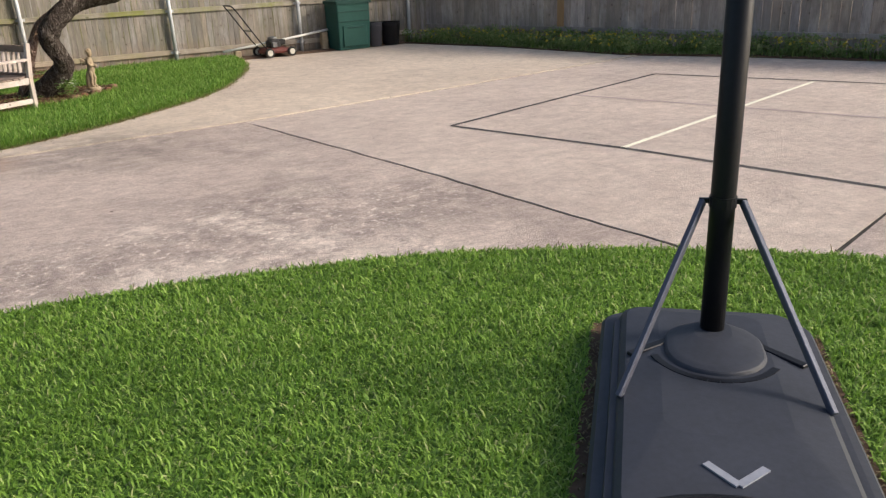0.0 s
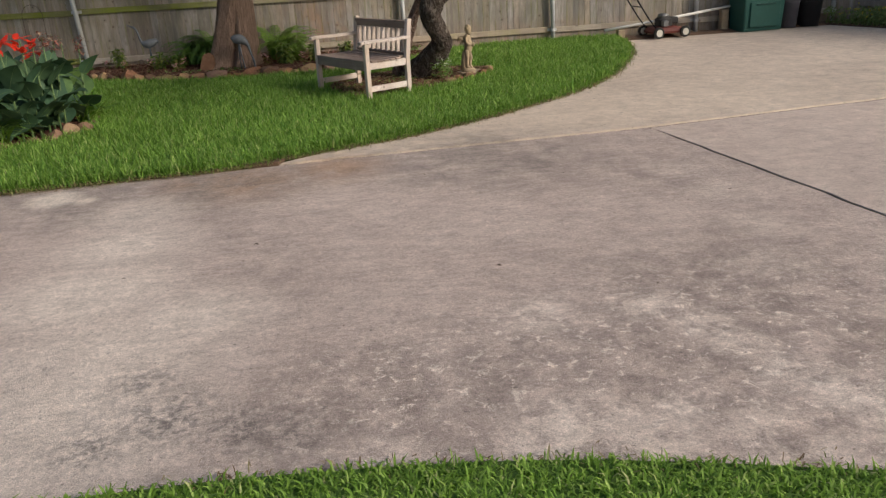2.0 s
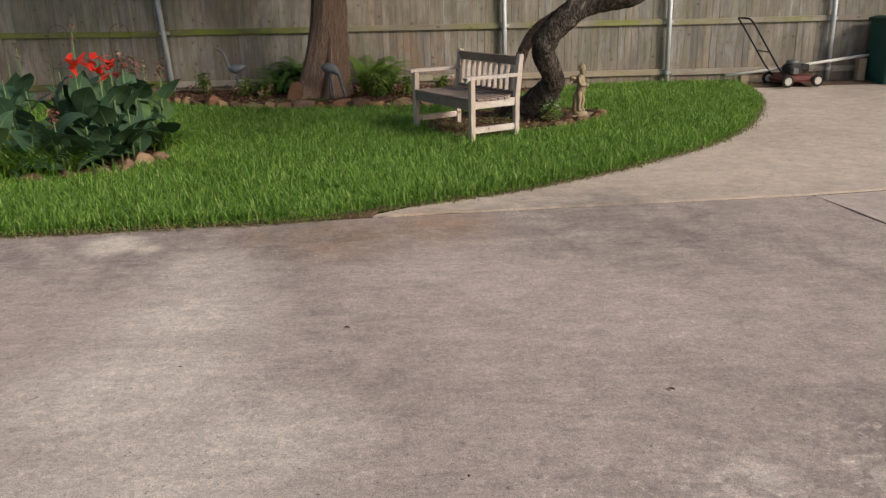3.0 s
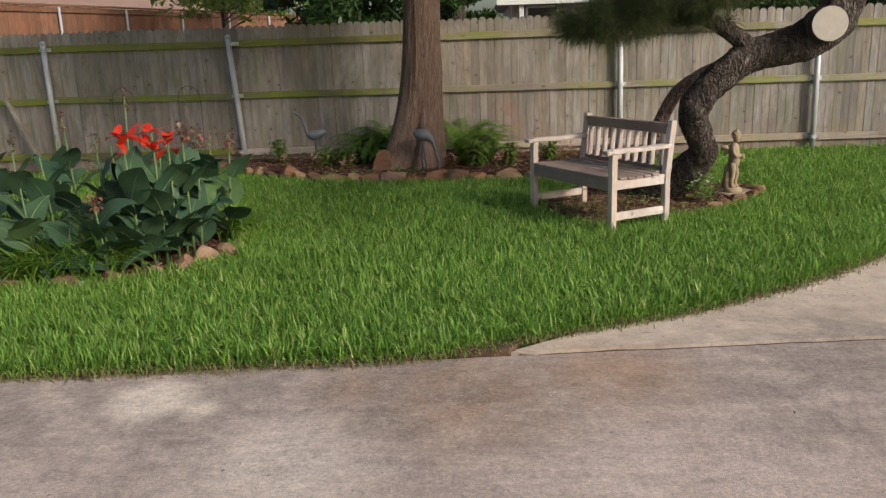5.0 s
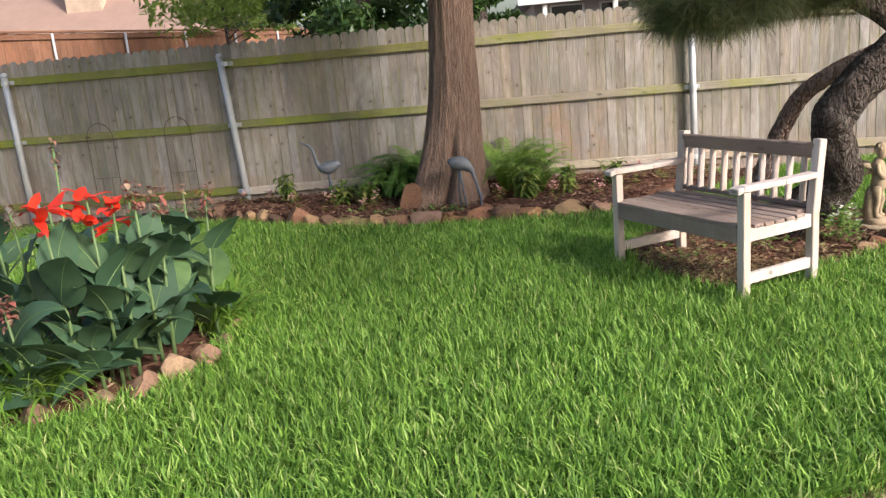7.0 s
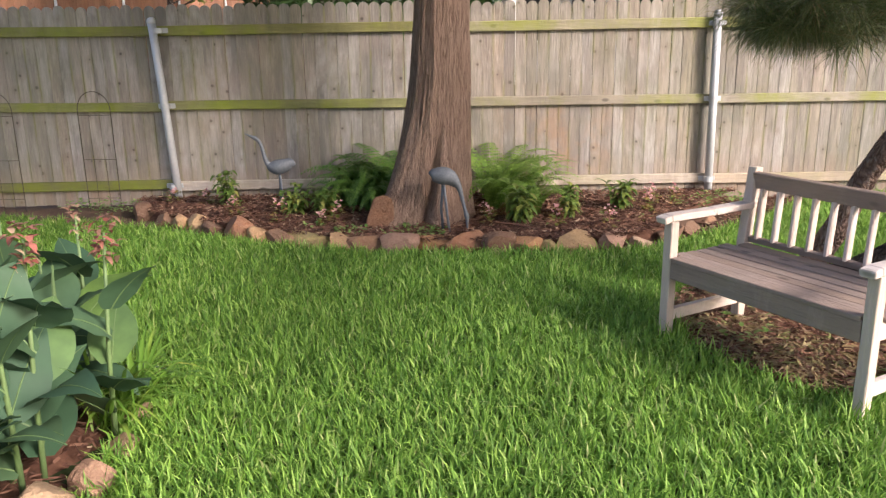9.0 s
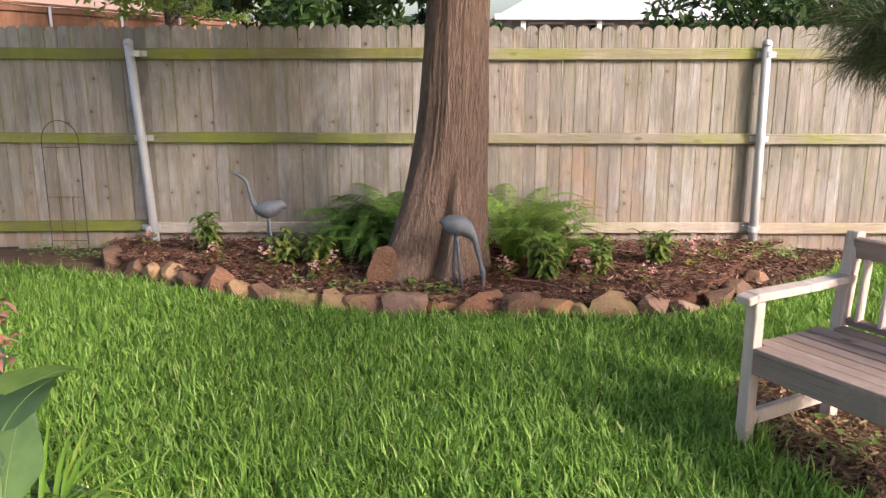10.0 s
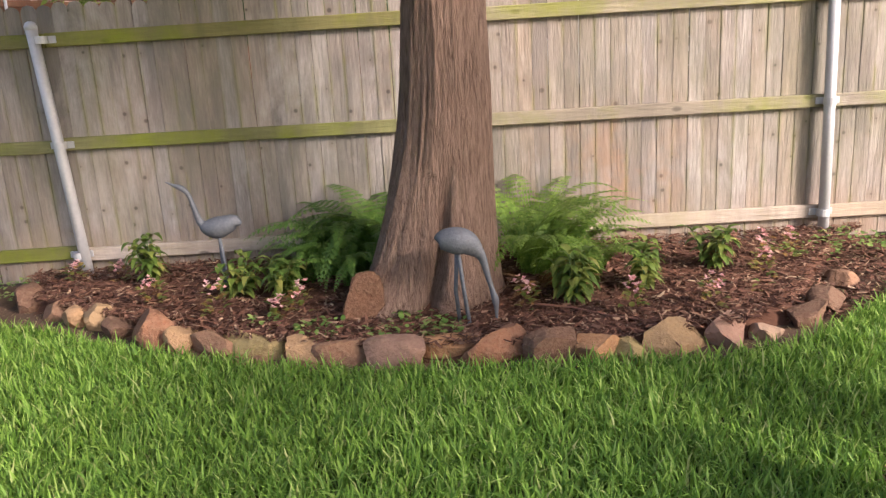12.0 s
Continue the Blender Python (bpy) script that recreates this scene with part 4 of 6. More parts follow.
# ---- cypress ----
def cypress():
    c = Vector((0.91, 12.98, 0.0))
    t = thing("cypress_tree", pose(c.x, c.y, c.z), "tall conifer with buttressed reddish shredding bark in the flower bed", "tree")
    prof = [(-0.1, 0.50, -0.25), (0.0, 0.465, -0.24), (0.12, 0.395, -0.19), (0.3, 0.335, -0.14), (0.6, 0.285, -0.085), (1.07, 0.238, -0.025), (1.66, 0.208, 0.0), (2.3, 0.195, 0.03), (4.0, 0.175, 0.08), (6.0, 0.14, 0.12), (8.0, 0.10, 0.15), (10.5, 0.03, 0.2)]
    q = curve_points(prof, 260)
    bm = bmesh.new()
    rings, S = [], 180
    for z, r, ox in q:
        ring = []
        flare = max(0.0, 1 - max(z, 0) / 0.95)
        for k in range(S):
            a = 2 * math.pi * k / S
            lob = 0.10 * flare * math.cos(3 * a + 0.9) + 0.08 * flare * math.cos(5 * a - 0.6)
            gap = (a - radians(277) + math.pi) % (2 * math.pi) - math.pi
            lob -= (0.34 * flare ** 0.7 if z < 0.95 else 0) * math.exp(-(gap / 0.11) ** 2)
            d = Vector((math.cos(a), math.sin(a), 0))
            rr = r * (1 + lob)
            n1 = noise.noise(Vector((d.x * 5.5, d.y * 5.5, z * 0.9)))
            n2 = noise.noise(Vector((d.x * 22, d.y * 22, z * 1.6 + 7)))
            rr += 0.009 * n1 + 0.010 * n2 + 0.006 * noise.noise(Vector((d.x * 45, d.y * 45, z * 3.0)))
            ring.append(bm.verts.new((ox + d.x * rr, d.y * rr, z)))
        rings.append(ring)
    for a, b in zip(rings, rings[1:]):
        for k in range(S):
            bm.faces.new((a[k], a[(k + 1) % S], b[(k + 1) % S], b[k]))
    bm.faces.new(rings[-1])
    part("trunk", bm, M_BARK, t, "reddish shredding bark", True)
    cs, rs = [], []
    g = np.random.default_rng(21)
    # crown above the view; its low limbs are set to shade the fence
    for i in range(46):
        z = 2.75 + 7.0 * (i / 45) ** 1.6
        a = i * 2.4
        # no low limbs sunward, which keeps the trunk in sunlight
        if z < 4.6 and -0.95 < (a + math.pi) % (2 * math.pi) - math.pi < 0.2:
            continue
        reach = 3.0 * (1 - (z - 2.75) / 9.0)
        tip = Vector((0.1 + math.cos(a) * reach, math.sin(a) * reach, z - 0.25))
        bm = bmesh.new()
        tube(bm, [(0.1, 0, z), (0.1 + math.cos(a) * reach * 0.5, math.sin(a) * reach * 0.5, z + 0.12), tip], [0.05, 0.03, 0.008], 7)
        part("limb", bm, M_BARK, t)
        for s in (0.45, 0.75, 1.0):
            cs.append((0.1 + math.cos(a) * reach * s, math.sin(a) * reach * s, z - 0.1))
            rs.append(0.46)
    me = leaf_cloud("crown", g, cs, rs, 62000, 0.12, M_FOLIAGE, 0.4)
    linked("crown", me, t)
    return t


M_FOLIAGE = leafy("tree_foliage", [(0.0, (0.035, 0.075, 0.014)), (0.5, (0.06, 0.125, 0.022)), (1.0, (0.11, 0.19, 0.035))], 0.35)
cypress()


# ---- leaning pine ----
M_NEEDLE = leafy("pine_needles", [(0.0, (0.045, 0.068, 0.022)), (0.45, (0.085, 0.115, 0.035)), (0.8, (0.15, 0.175, 0.062)), (1.0, (0.22, 0.145, 0.075))], 0.25, 0.5)


def limb_mesh(pts, n, sides, seed, rough=0.10):
    q = curve_points(pts, n)
    g = random.Random(seed)
    o = g.random() * 50

    def wob(i, a):
        return 1 + rough * noise.noise(Vector((math.cos(a) * 1.6, math.sin(a) * 1.6, i * 0.22 + o))) + rough * 0.7 * noise.noise(Vector((math.cos(a) * 4, math.sin(a) * 4, i * 0.5 + o)))
    return tube(bmesh.new(), [p[:3] for p in q], [p[3] for p in q], sides, True, wob)


def needle_tufts(rg, tips, per, length, name):
    V, F = [], []
    for (p, d) in tips:
        p, d = np.array(p, float), np.array(d, float)
        d = d / np.linalg.norm(d)
        for i in range(per):
            v = rg.normal(0, 1, 3)
            v /= np.linalg.norm(v)
            w = d * 0.55 + v * 0.85
            w /= np.linalg.norm(w)
            s = np.cross(w, rg.normal(0, 1, 3))
            s = s / (np.linalg.norm(s) + 1e-9) * 0.0010
            o = p - d * rg.uniform(0, 0.09)
            L = length * rg.uniform(0.7, 1.15)
            m = o + w * L * 0.6
            e = o + w * L + np.array([0, 0, -0.25 * L * rg.uniform(0.2, 1)])
            k = len(V)
            V += [o - s, o + s, m + s, m - s, e]
            F += [(k, k + 1, k + 2, k + 3), (k + 3, k + 2, k + 4)]
    return mesh_from(name, V, F, M_NEEDLE)


def pine():
    t = thing("leaning_pine", pose(0, 0, 0), "crooked leaning pine with dark plated bark and long needles", "tree")
    trunk = limb_mesh([(3.05, 11.10, -0.12, 0.22), (3.14, 11.0, 0.04, 0.18), (3.36, 10.80, 0.30, 0.145), (3.46, 10.64, 0.50, 0.12), (3.33, 10.50, 0.80, 0.118), (3.36, 10.44, 0.97, 0.125), (3.52, 10.42, 1.14, 0.125), (3.74, 10.42, 1.29, 0.13), (4.02, 10.44, 1.36, 0.145), (4.30, 10.46, 1.46, 0.160), (4.50, 10.52, 1.68, 0.15), (4.64, 10.55, 2.10, 0.12), (4.66, 10.40, 2.7, 0.105), (4.62, 10.0, 3.5, 0.09), (4.6, 9.7, 4.6, 0.07), (4.6, 9.5, 6.6, 0.025)], 120, 36, 1, 0.14)
    part("trunk", trunk, M_PINEBARK, t, "dark plated pine bark", True)
    bm = tube(bmesh.new(), [(4.30, 10.45, 1.51), (4.25, 10.22, 1.522), (4.22, 10.08, 1.525)], [0.15, 0.142, 0.138], 28, True)
    stub = part("sawn_stub", bm, M_PINEBARK, t, "sawn limb stub")
    bm = tube(bmesh.new(), [(4.2205, 10.082, 1.525), (4.2185, 10.070, 1.525)], [0.131, 0.129], 28, True)
    part("cut_face", bm, M_CUT, stub, "pale sawn cut face")
    stem = limb_mesh([(2.92, 11.25, -0.05, 0.085), (3.05, 11.02, 0.40, 0.068), (3.19, 10.92, 0.82, 0.060), (3.31, 10.88, 1.02, 0.058), (3.53, 10.80, 1.17, 0.060), (3.95, 10.72, 1.34, 0.066), (4.4, 10.66, 1.58, 0.06), (4.9, 10.7, 1.9, 0.04)], 70, 20, 2, 0.12)
    part("second_stem", stem, M_STEMBARK, t, "thinner second stem", True)
    limbs = [
        [(3.80, 10.40, 1.30, 0.085), (3.56, 10.42, 1.50, 0.070), (3.26, 10.46, 1.67, 0.058), (2.92, 10.42, 1.79, 0.05), (2.55, 10.35, 1.74, 0.03), (2.22, 10.32, 1.60, 0.012)],
        [(2.95, 10.47, 1.72, 0.035), (2.65, 10.2, 1.62, 0.025), (2.35, 10.15, 1.54, 0.010)],
        [(3.2, 10.47, 1.62, 0.04), (2.95, 10.70, 1.60, 0.03), (2.6, 10.75, 1.55, 0.012)],
        [(4.55, 10.52, 1.85, 0.06), (4.15, 10.35, 1.95, 0.045), (3.7, 10.28, 1.88, 0.03), (3.2, 10.25, 1.72, 0.012)],
        [(4.66, 10.42, 2.6, 0.05), (4.9, 11.0, 2.8, 0.035), (5.2, 11.5, 2.8, 0.012)],
        [(4.65, 10.25, 3.0, 0.05), (3.9, 10.8, 3.2, 0.03), (3.3, 11.1, 3.1, 0.012)],
    ]
    # low limbs sweeping out over the court side, unseen, added to shade the lawn
    for k in range(7):
        x1, y1 = 3.75 + 0.80 * math.sin(k * 2.4 + 0.5), 7.0 + 0.22 * k
        z1 = 2.32 + 0.06 * (k % 4)
        limbs.append([(4.64, 10.35, 2.45 + 0.06 * k, 0.05), (0.5 * 4.63 + 0.5 * x1, 0.5 * 10.3 + 0.5 * y1, z1 + 0.38, 0.034), (x1, y1, z1, 0.012)])
    # unseen upper limbs, lengthened towards -x to shade the fence's left part
    for k in range(0, 17, 2):
        z, a = 3.3 + k * 0.2, k * 2.4
        r = (2.3 - 0.06 * k) * (1.35 if math.cos(a) < 0 else 1.0)
        c, s, y0 = math.cos(a), math.sin(a), 10.1 - 0.035 * k
        limbs.append([(4.6, y0, z, 0.045), (4.6 + c * r * 0.5, y0 + s * r * 0.5, z + 0.22, 0.03), (4.6 + c * r, y0 + s * r, z + 0.15, 0.012)])
    limbs += [
        [(4.62, 10.2, 3.2, 0.045), (5.2, 10.4, 3.4, 0.03), (5.8, 10.6, 3.3, 0.012)],
    ]
    tips = []
    g = np.random.default_rng(5)
    for i, l in enumerate(limbs):
        part("limb", limb_mesh(l, 26, 12, 10 + i), M_PINEBARK, t, "", True)
        q = curve_points(l, 40)
        start = 12 if i == 0 else 8
        count = 70 if i < 4 else 44
        for k in range(count):
            j = int(g.integers(start, 40))
            p = q[j, :3]
            d = q[min(j + 1, 39), :3] - q[j - 1, :3]
            d = d / (np.linalg.norm(d) + 1e-9)
            off = g.normal(0, 1, 3)
            off[2] = abs(off[2]) * 0.3 - 0.35
            off /= np.linalg.norm(off)
            r = g.uniform(0.05, 0.26)
            tips.append((p + off * r, d * 0.6 + off * 0.8))
    linked("needles", needle_tufts(g, tips, 105, 0.175, "needles"), t, None, "long green needles in tufts")
    return t


pine()


# ---- stones ----
def stone(name, seed, size, material, m, label, group, sub=3, rough=0.22, taper=0.0):
    g = random.Random(seed)
    bm = bmesh.new()
    bmesh.ops.create_icosphere(bm, subdivisions=4, radius=1.0)
    o = Vector((g.random() * 90, g.random() * 90, g.random() * 90))
    cuts = []
    for i in range(11):
        n = Vector((g.gauss(0, 1), g.gauss(0, 1), g.gauss(0, 0.8))).normalized()
        cuts.append((n, g.uniform(0.52, 0.85)))
    e = g.uniform(3.0, 5.0)
    shear = g.uniform(-0.25, 0.25)
    for v in bm.verts:
        p = v.co.copy()
        p /= (abs(p.x) ** e + abs(p.y) ** e + abs(p.z) ** e) ** (1 / e)
        p *= 1 + rough * 0.6 * noise.noise(p * 0.9 + o)
        for n, dd in cuts:
            k = p.dot(n) - dd
            if k > 0:
                p -= n * k * 0.92
        q = p * (1 + 0.03 * noise.noise(p * 3 + o) + rough * 0.16 * noise.noise(p * 6 + o) + 0.02 * noise.noise(p * 14 + o))
        q.x += shear * q.z * 0.5
        q.x *= 1 - taper * (q.z + 1) * 0.5
        v.co = Vector((q.x * size[0] * 0.60, q.y * size[1] * 0.58, q.z * size[2] * 0.58 + size[2] * 0.46))
    for f in bm.faces:
        f.smooth = True
    me_ob = part(name, bm, material)
    me_ob.data.set_sharp_from_angle(angle=radians(28))
    me_ob.matrix_basis = m
    return tagged(me_ob, label, "stone", group)


RING = [(-1.62, 13.40, 0.22, 0.17), (-1.38, 13.20, 0.20, 0.15), (-1.20, 13.06, 0.13, 0.15), (-1.05, 12.97, 0.14, 0.18), (-0.88, 12.86, 0.20, 0.14), (-0.65, 12.66, 0.25, 0.21), (-0.46, 12.60, 0.13, 0.15), (-0.31, 12.54, 0.26, 0.15), (-0.06, 12.48, 0.31, 0.15), (0.19, 12.33, 0.19, 0.15), (0.40, 12.31, 0.23, 0.14), (0.61, 12.23, 0.25, 0.17), (0.85, 12.28, 0.24, 0.14), (1.11, 12.25, 0.27, 0.18), (1.36, 12.19, 0.23, 0.19), (1.53, 12.15, 0.15, 0.16), (1.67, 12.15, 0.15, 0.12), (1.89, 12.24, 0.28, 0.21), (2.15, 12.29, 0.24, 0.16), (2.33, 12.31, 0.16, 0.12), (2.60, 12.46, 0.22, 0.15), (2.80, 12.66, 0.22, 0.14), (3.02, 12.98, 0.15, 0.12), (-0.06, 12.35, 0.13, 0.08)]
RING_TONES = "dark brown tan olive dark red tan brown yellow tan brown mauve orange red dark orange yellow olive mauve pale dark dark brown brown".split()
for i, (x, y, w, h) in enumerate(RING):
    a = math.degrees(math.atan2(y - 13.9, x - 0.7)) + 90
    stone("edging_stone", 100 + i, (w * 1.20, 0.17, h * (0.92 if i < 17 else 0.80)), ROCKS[RING_TONES[i]], pose(x - 0.022, y, -0.012, 0, 0, a), "rough %s sandstone edging the flower bed" % {"dark": "dark brown", "olive": "olive tan", "red": "reddish brown", "yellow": "mossy yellow", "mauve": "mauve brown", "orange": "orange tan", "pale": "pale pinkish"}.get(RING_TONES[i], RING_TONES[i]), "stones round the flower bed", rough=0.35 if i in (13, 14, 20) else 0.2)


def upright_rock():
    bm = bmesh.new()
    out = [(-0.115, 0.0), (0.105, 0.0), (0.112, 0.10), (0.098, 0.24), (0.07, 0.285), (0.0, 0.295), (-0.055, 0.275), (-0.085, 0.17), (-0.11, 0.09)]
    f = [bm.verts.new((x, -0.05 + 0.02 * z, z)) for x, z in out]
    k = [bm.verts.new((x * 0.9, 0.06 - 0.03 * z, z * 0.95)) for x, z in out]
    bm.faces.new(f)
    bm.faces.new(k[::-1])
    for i in range(len(out)):
        j = (i + 1) % len(out)
        bm.faces.new((f[i], k[i], k[j], f[j]))
    bmesh.ops.bevel(bm, geom=bm.edges[:], offset=0.014, segments=2, affect="EDGES")
    bmesh.ops.triangulate(bm, faces=bm.faces[:])
    bmesh.ops.subdivide_edges(bm, edges=bm.edges[:], cuts=2, use_grid_fill=True)
    for v in bm.verts:
        v.co += Vector((noise.noise(v.co * 14), noise.noise(v.co * 14 + Vector((5, 0, 0))), noise.noise(v.co * 14 + Vector((0, 5, 0))))) * 0.008
    ob = part("upright_rock", bm, stone_material("rust_edged_rock", [(0.0, (0.125, 0.054, 0.032)), (1.0, (0.135, 0.060, 0.034))]))
    ob.matrix_basis = pose(0.415, 12.66, 0.05, -6, 4, 6)
    return tagged(ob, "reddish upright rock slab standing before the trunk", "stone")


upright_rock()
CSTONES = [(-2.6, 8.20, 0.26, 0.14), (-2.2, 8.25, 0.24, 0.13), (-1.85, 8.3, 0.24, 0.13), (-1.42, 8.42, 0.26, 0.13), (-1.16, 8.45, 0.27, 0.14), (-0.87, 8.54, 0.20, 0.14), (-0.64, 8.68, 0.20, 0.12), (-0.50, 8.80, 0.20, 0.17), (-0.40, 8.97, 0.20, 0.20), (-0.31, 9.17, 0.16, 0.15), (-0.31, 9.42, 0.18, 0.12), (-0.36, 9.66, 0.17, 0.11)]
for i, (x, y, w, h) in enumerate(CSTONES):
    a = math.degrees(math.atan2(y - 9.6, x + 1.3)) + 90
    stone("edging_stone", 200 + i, (w * 0.9, 0.15, h * 0.85), M_TANROCK, pose(x, y, -0.005, 0, 0, a), "rounded tan sandstone edging the canna bed", "stones round the canna bed")
PSTONES = [(3.18, 10.15, 0.17, 0.08), (3.38, 10.27, 0.14, 0.08), (3.50, 10.36, 0.13, 0.11), (3.62, 10.47, 0.13, 0.12), (3.76, 10.60, 0.18, 0.12), (3.93, 10.78, 0.17, 0.13), (4.07, 10.98, 0.17, 0.13), (4.14, 11.18, 0.17, 0.11)]
stone("pale_stone", 290, (0.11, 0.10, 0.08), M_CUT, pose(-1.0, 8.40, 0.0), "small bleached white stone lying among the edging", "")
for i, (x, y, w, h) in enumerate(PSTONES):
    a = math.degrees(math.atan2(y - 11.1, x - 3.3)) + 90
    stone("edging_stone", 250 + i, (w, 0.13, h), M_REDROCK if i % 2 else M_STONE, pose(x, y, -0.005, 0, 0, a), "small reddish stone edging the pine bed", "stones round the pine bed")


# ---- portable hoop stand ----
M_PLASTIC = plain("blue_black_plastic", (0.033, 0.036, 0.050), 0.6, grain=40, vary=0.3, bump=0.1, spec=0.4)
M_BLACKSTEEL = plain("black_steel", (0.012, 0.012, 0.016), 0.45, 0.3, grain=60, vary=0.3, bump=0.05)
M_LOGO = plain("faded_white_print", (0.27, 0.28, 0.33), 0.6, grain=40, vary=0.2)


def rounded_outline(x0, x1, y0, y1, r, n=6):
    out = []
    for cx, cy, a0 in ((x1 - r, y1 - r, 0), (x0 + r, y1 - r, 90), (x0 + r, y0 + r, 180), (x1 - r, y0 + r, 270)):
        for k in range(n + 1):
            a = radians(a0 + 90 * k / n)
            out.append((cx + r * math.cos(a), cy + r * math.sin(a)))
    return out


def loft(bm, layers):
    rings = [[bm.verts.new((x, y, z)) for x, y in out] for out, z in layers]
    n = len(rings[0])
    for a, b in zip(rings, rings[1:]):
        for k in range(n):
            bm.faces.new((a[k], a[(k + 1) % n], b[(k + 1) % n], b[k]))
    bm.faces.new(rings[0][::-1])
    bm.faces.new(rings[-1])
    return bm


def hoop_stand():
    # local: +x from the front of the base towards the pole, y across
    t = thing("basketball_stand", pose(4.45, 0.64, 0.02, 0, 0, 45.5), "dark plastic water-filled base of a portable hoop with black pole", "basketball stand")
    R = rounded_outline
    bm = loft(bmesh.new(), [(R(-1.24, 0.36, -0.43, 0.43, 0.10), 0.0), (R(-1.24, 0.36, -0.43, 0.43, 0.10), 0.085), (R(-1.225, 0.345, -0.415, 0.415, 0.10), 0.105), (R(-1.17, 0.31, -0.365, 0.365, 0.09), 0.112), (R(-1.16, 0.30, -0.345, 0.345, 0.09), 0.155), (R(-1.12, 0.27, -0.325, 0.325, 0.08), 0.172), (R(-0.72, 0.20, -0.20, 0.20, 0.09), 0.188)])
    base = part("base", bm, M_PLASTIC, t, "blue-black moulded plastic tank", False)
    bm = loft(bmesh.new(), [(R(-0.34, 0.10, -0.19, 0.19, 0.185, 12), 0.178), (R(-0.33, 0.09, -0.175, 0.175, 0.17, 12), 0.200), (R(-0.30, 0.08, -0.15, 0.15, 0.145, 12), 0.207), (R(-0.12, 0.06, -0.07, 0.07, 0.065, 12), 0.222)])
    bmesh.ops.bevel(bm, geom=bm.edges[:], offset=0.004, segments=1, affect="EDGES")
    part("raised_boss", bm, M_PLASTIC, base)
    bm = bmesh.new()
    for k in range(13):
        a0, a1 = radians(110 + k * 10), radians(120 + k * 10)
        bar(bm, (-0.12 + 0.25 * math.cos(a0), 0.235 * math.sin(a0), 0.184), (-0.12 + 0.25 * math.cos(a1), 0.235 * math.sin(a1), 0.184), 0.026, 0.012, 0)
    part("seam", bm, M_BLACKSTEEL, base)
    for s in (-1, 1):
        bm = bmesh.new()
        bar(bm, (0.03, 0.05 * s, 0.19), (-0.20, 0.31 * s, 0.178), 0.034, 0.018, 0.003)
        part("channel", bm, M_BLACKSTEEL, base)
        bm = loft(bmesh.new(), [(R(-1.05, 0.2, 0.352 * s - 0.028, 0.352 * s + 0.028, 0.025), 0.105), (R(-1.04, 0.19, 0.352 * s - 0.022, 0.352 * s + 0.022, 0.02), 0.140)])
        part("side_ridge", bm, M_PLASTIC, base)
    bm = bmesh.new()
    tube(bm, [(-1.19 + 0.17 * math.cos(radians(a)), 0.31 * math.sin(radians(a)), 0.140) for a in range(-90, 91, 15)], 0.045, 8)
    part("roller_well", bm, M_BLACKSTEEL, base, "black recess for the rollers")
    bm = bmesh.new()
    bar(bm, (-0.87, 0.085, 0.183), (-0.96, 0.0, 0.180), 0.026, 0.008, 0)
    bar(bm, (-0.87, -0.085, 0.183), (-0.96, 0.0, 0.180), 0.026, 0.008, 0)
    part("print_mark", bm, M_LOGO, base, "pale chevron print")
    bm = tube(bmesh.new(), [(0, 0, 0.17), (0, 0, 0.8), (0, 0, 2.7)], 0.046, 24)
    part("pole", bm, M_BLACKSTEEL, t, "black round steel pole", True)
    bm = tube(bmesh.new(), [(0, 0, 0.715), (0, 0, 0.755)], 0.050, 18)
    bar(bm, (0, -0.085, 0.735), (0, 0.085, 0.735), 0.016, 0.02, 0.002)
    part("collar", bm, M_BLACKSTEEL, t)
    for s in (-1, 1):
        bm = bmesh.new()
        bar(bm, (0.0, 0.07 * s, 0.735), (-0.50, 0.345 * s, 0.165), 0.022, 0.030, 0.004)
        part("strut", bm, plain("strut_steel", (0.10, 0.105, 0.14), 0.5, 0.4, 50, 0.2), t, "grey-blue flat steel strut")
    return t


hoop_stand()

# ---- herons ----
def heron(name, m, pts, body, legs, label):
    bm = bmesh.new()
    q = curve_points(body, 26)
    tube(bm, [p[:3] for p in q], [p[3] for p in q], 14)
    q = curve_points(pts, 34)
    tube(bm, [p[:3] for p in q], [p[3] for p in q], 10)
    for l in legs:
        tube(bm, l, 0.0100, 7)
    ob = part(name, bm, M_HERON, None, "", True)
    ob.matrix_basis = m
    return tagged(ob, label, "statue")


heron("heron_statue", pose(-0.49, 13.36, 0.07),
      [(-0.03, 0, 0.395, 0.032), (-0.07, 0, 0.425, 0.022), (-0.095, 0, 0.51, 0.016), (-0.115, 0, 0.585, 0.014), (-0.148, 0, 0.625, 0.018), (-0.185, 0, 0.642, 0.012), (-0.238, 0, 0.668, 0.003)],
      [(-0.07, 0, 0.415, 0.014), (-0.04, 0, 0.395, 0.044), (0.02, 0, 0.385, 0.064), (0.08, 0, 0.40, 0.056), (0.13, 0, 0.415, 0.040), (0.165, 0, 0.40, 0.010)],
      [[(0.03, 0.014, -0.05), (0.025, 0.012, 0.18), (0.03, 0.008, 0.36)], [(0.05, -0.014, -0.05), (0.045, -0.012, 0.18), (0.03, -0.008, 0.36)]],
      "grey metal heron with raised neck standing in mulch")
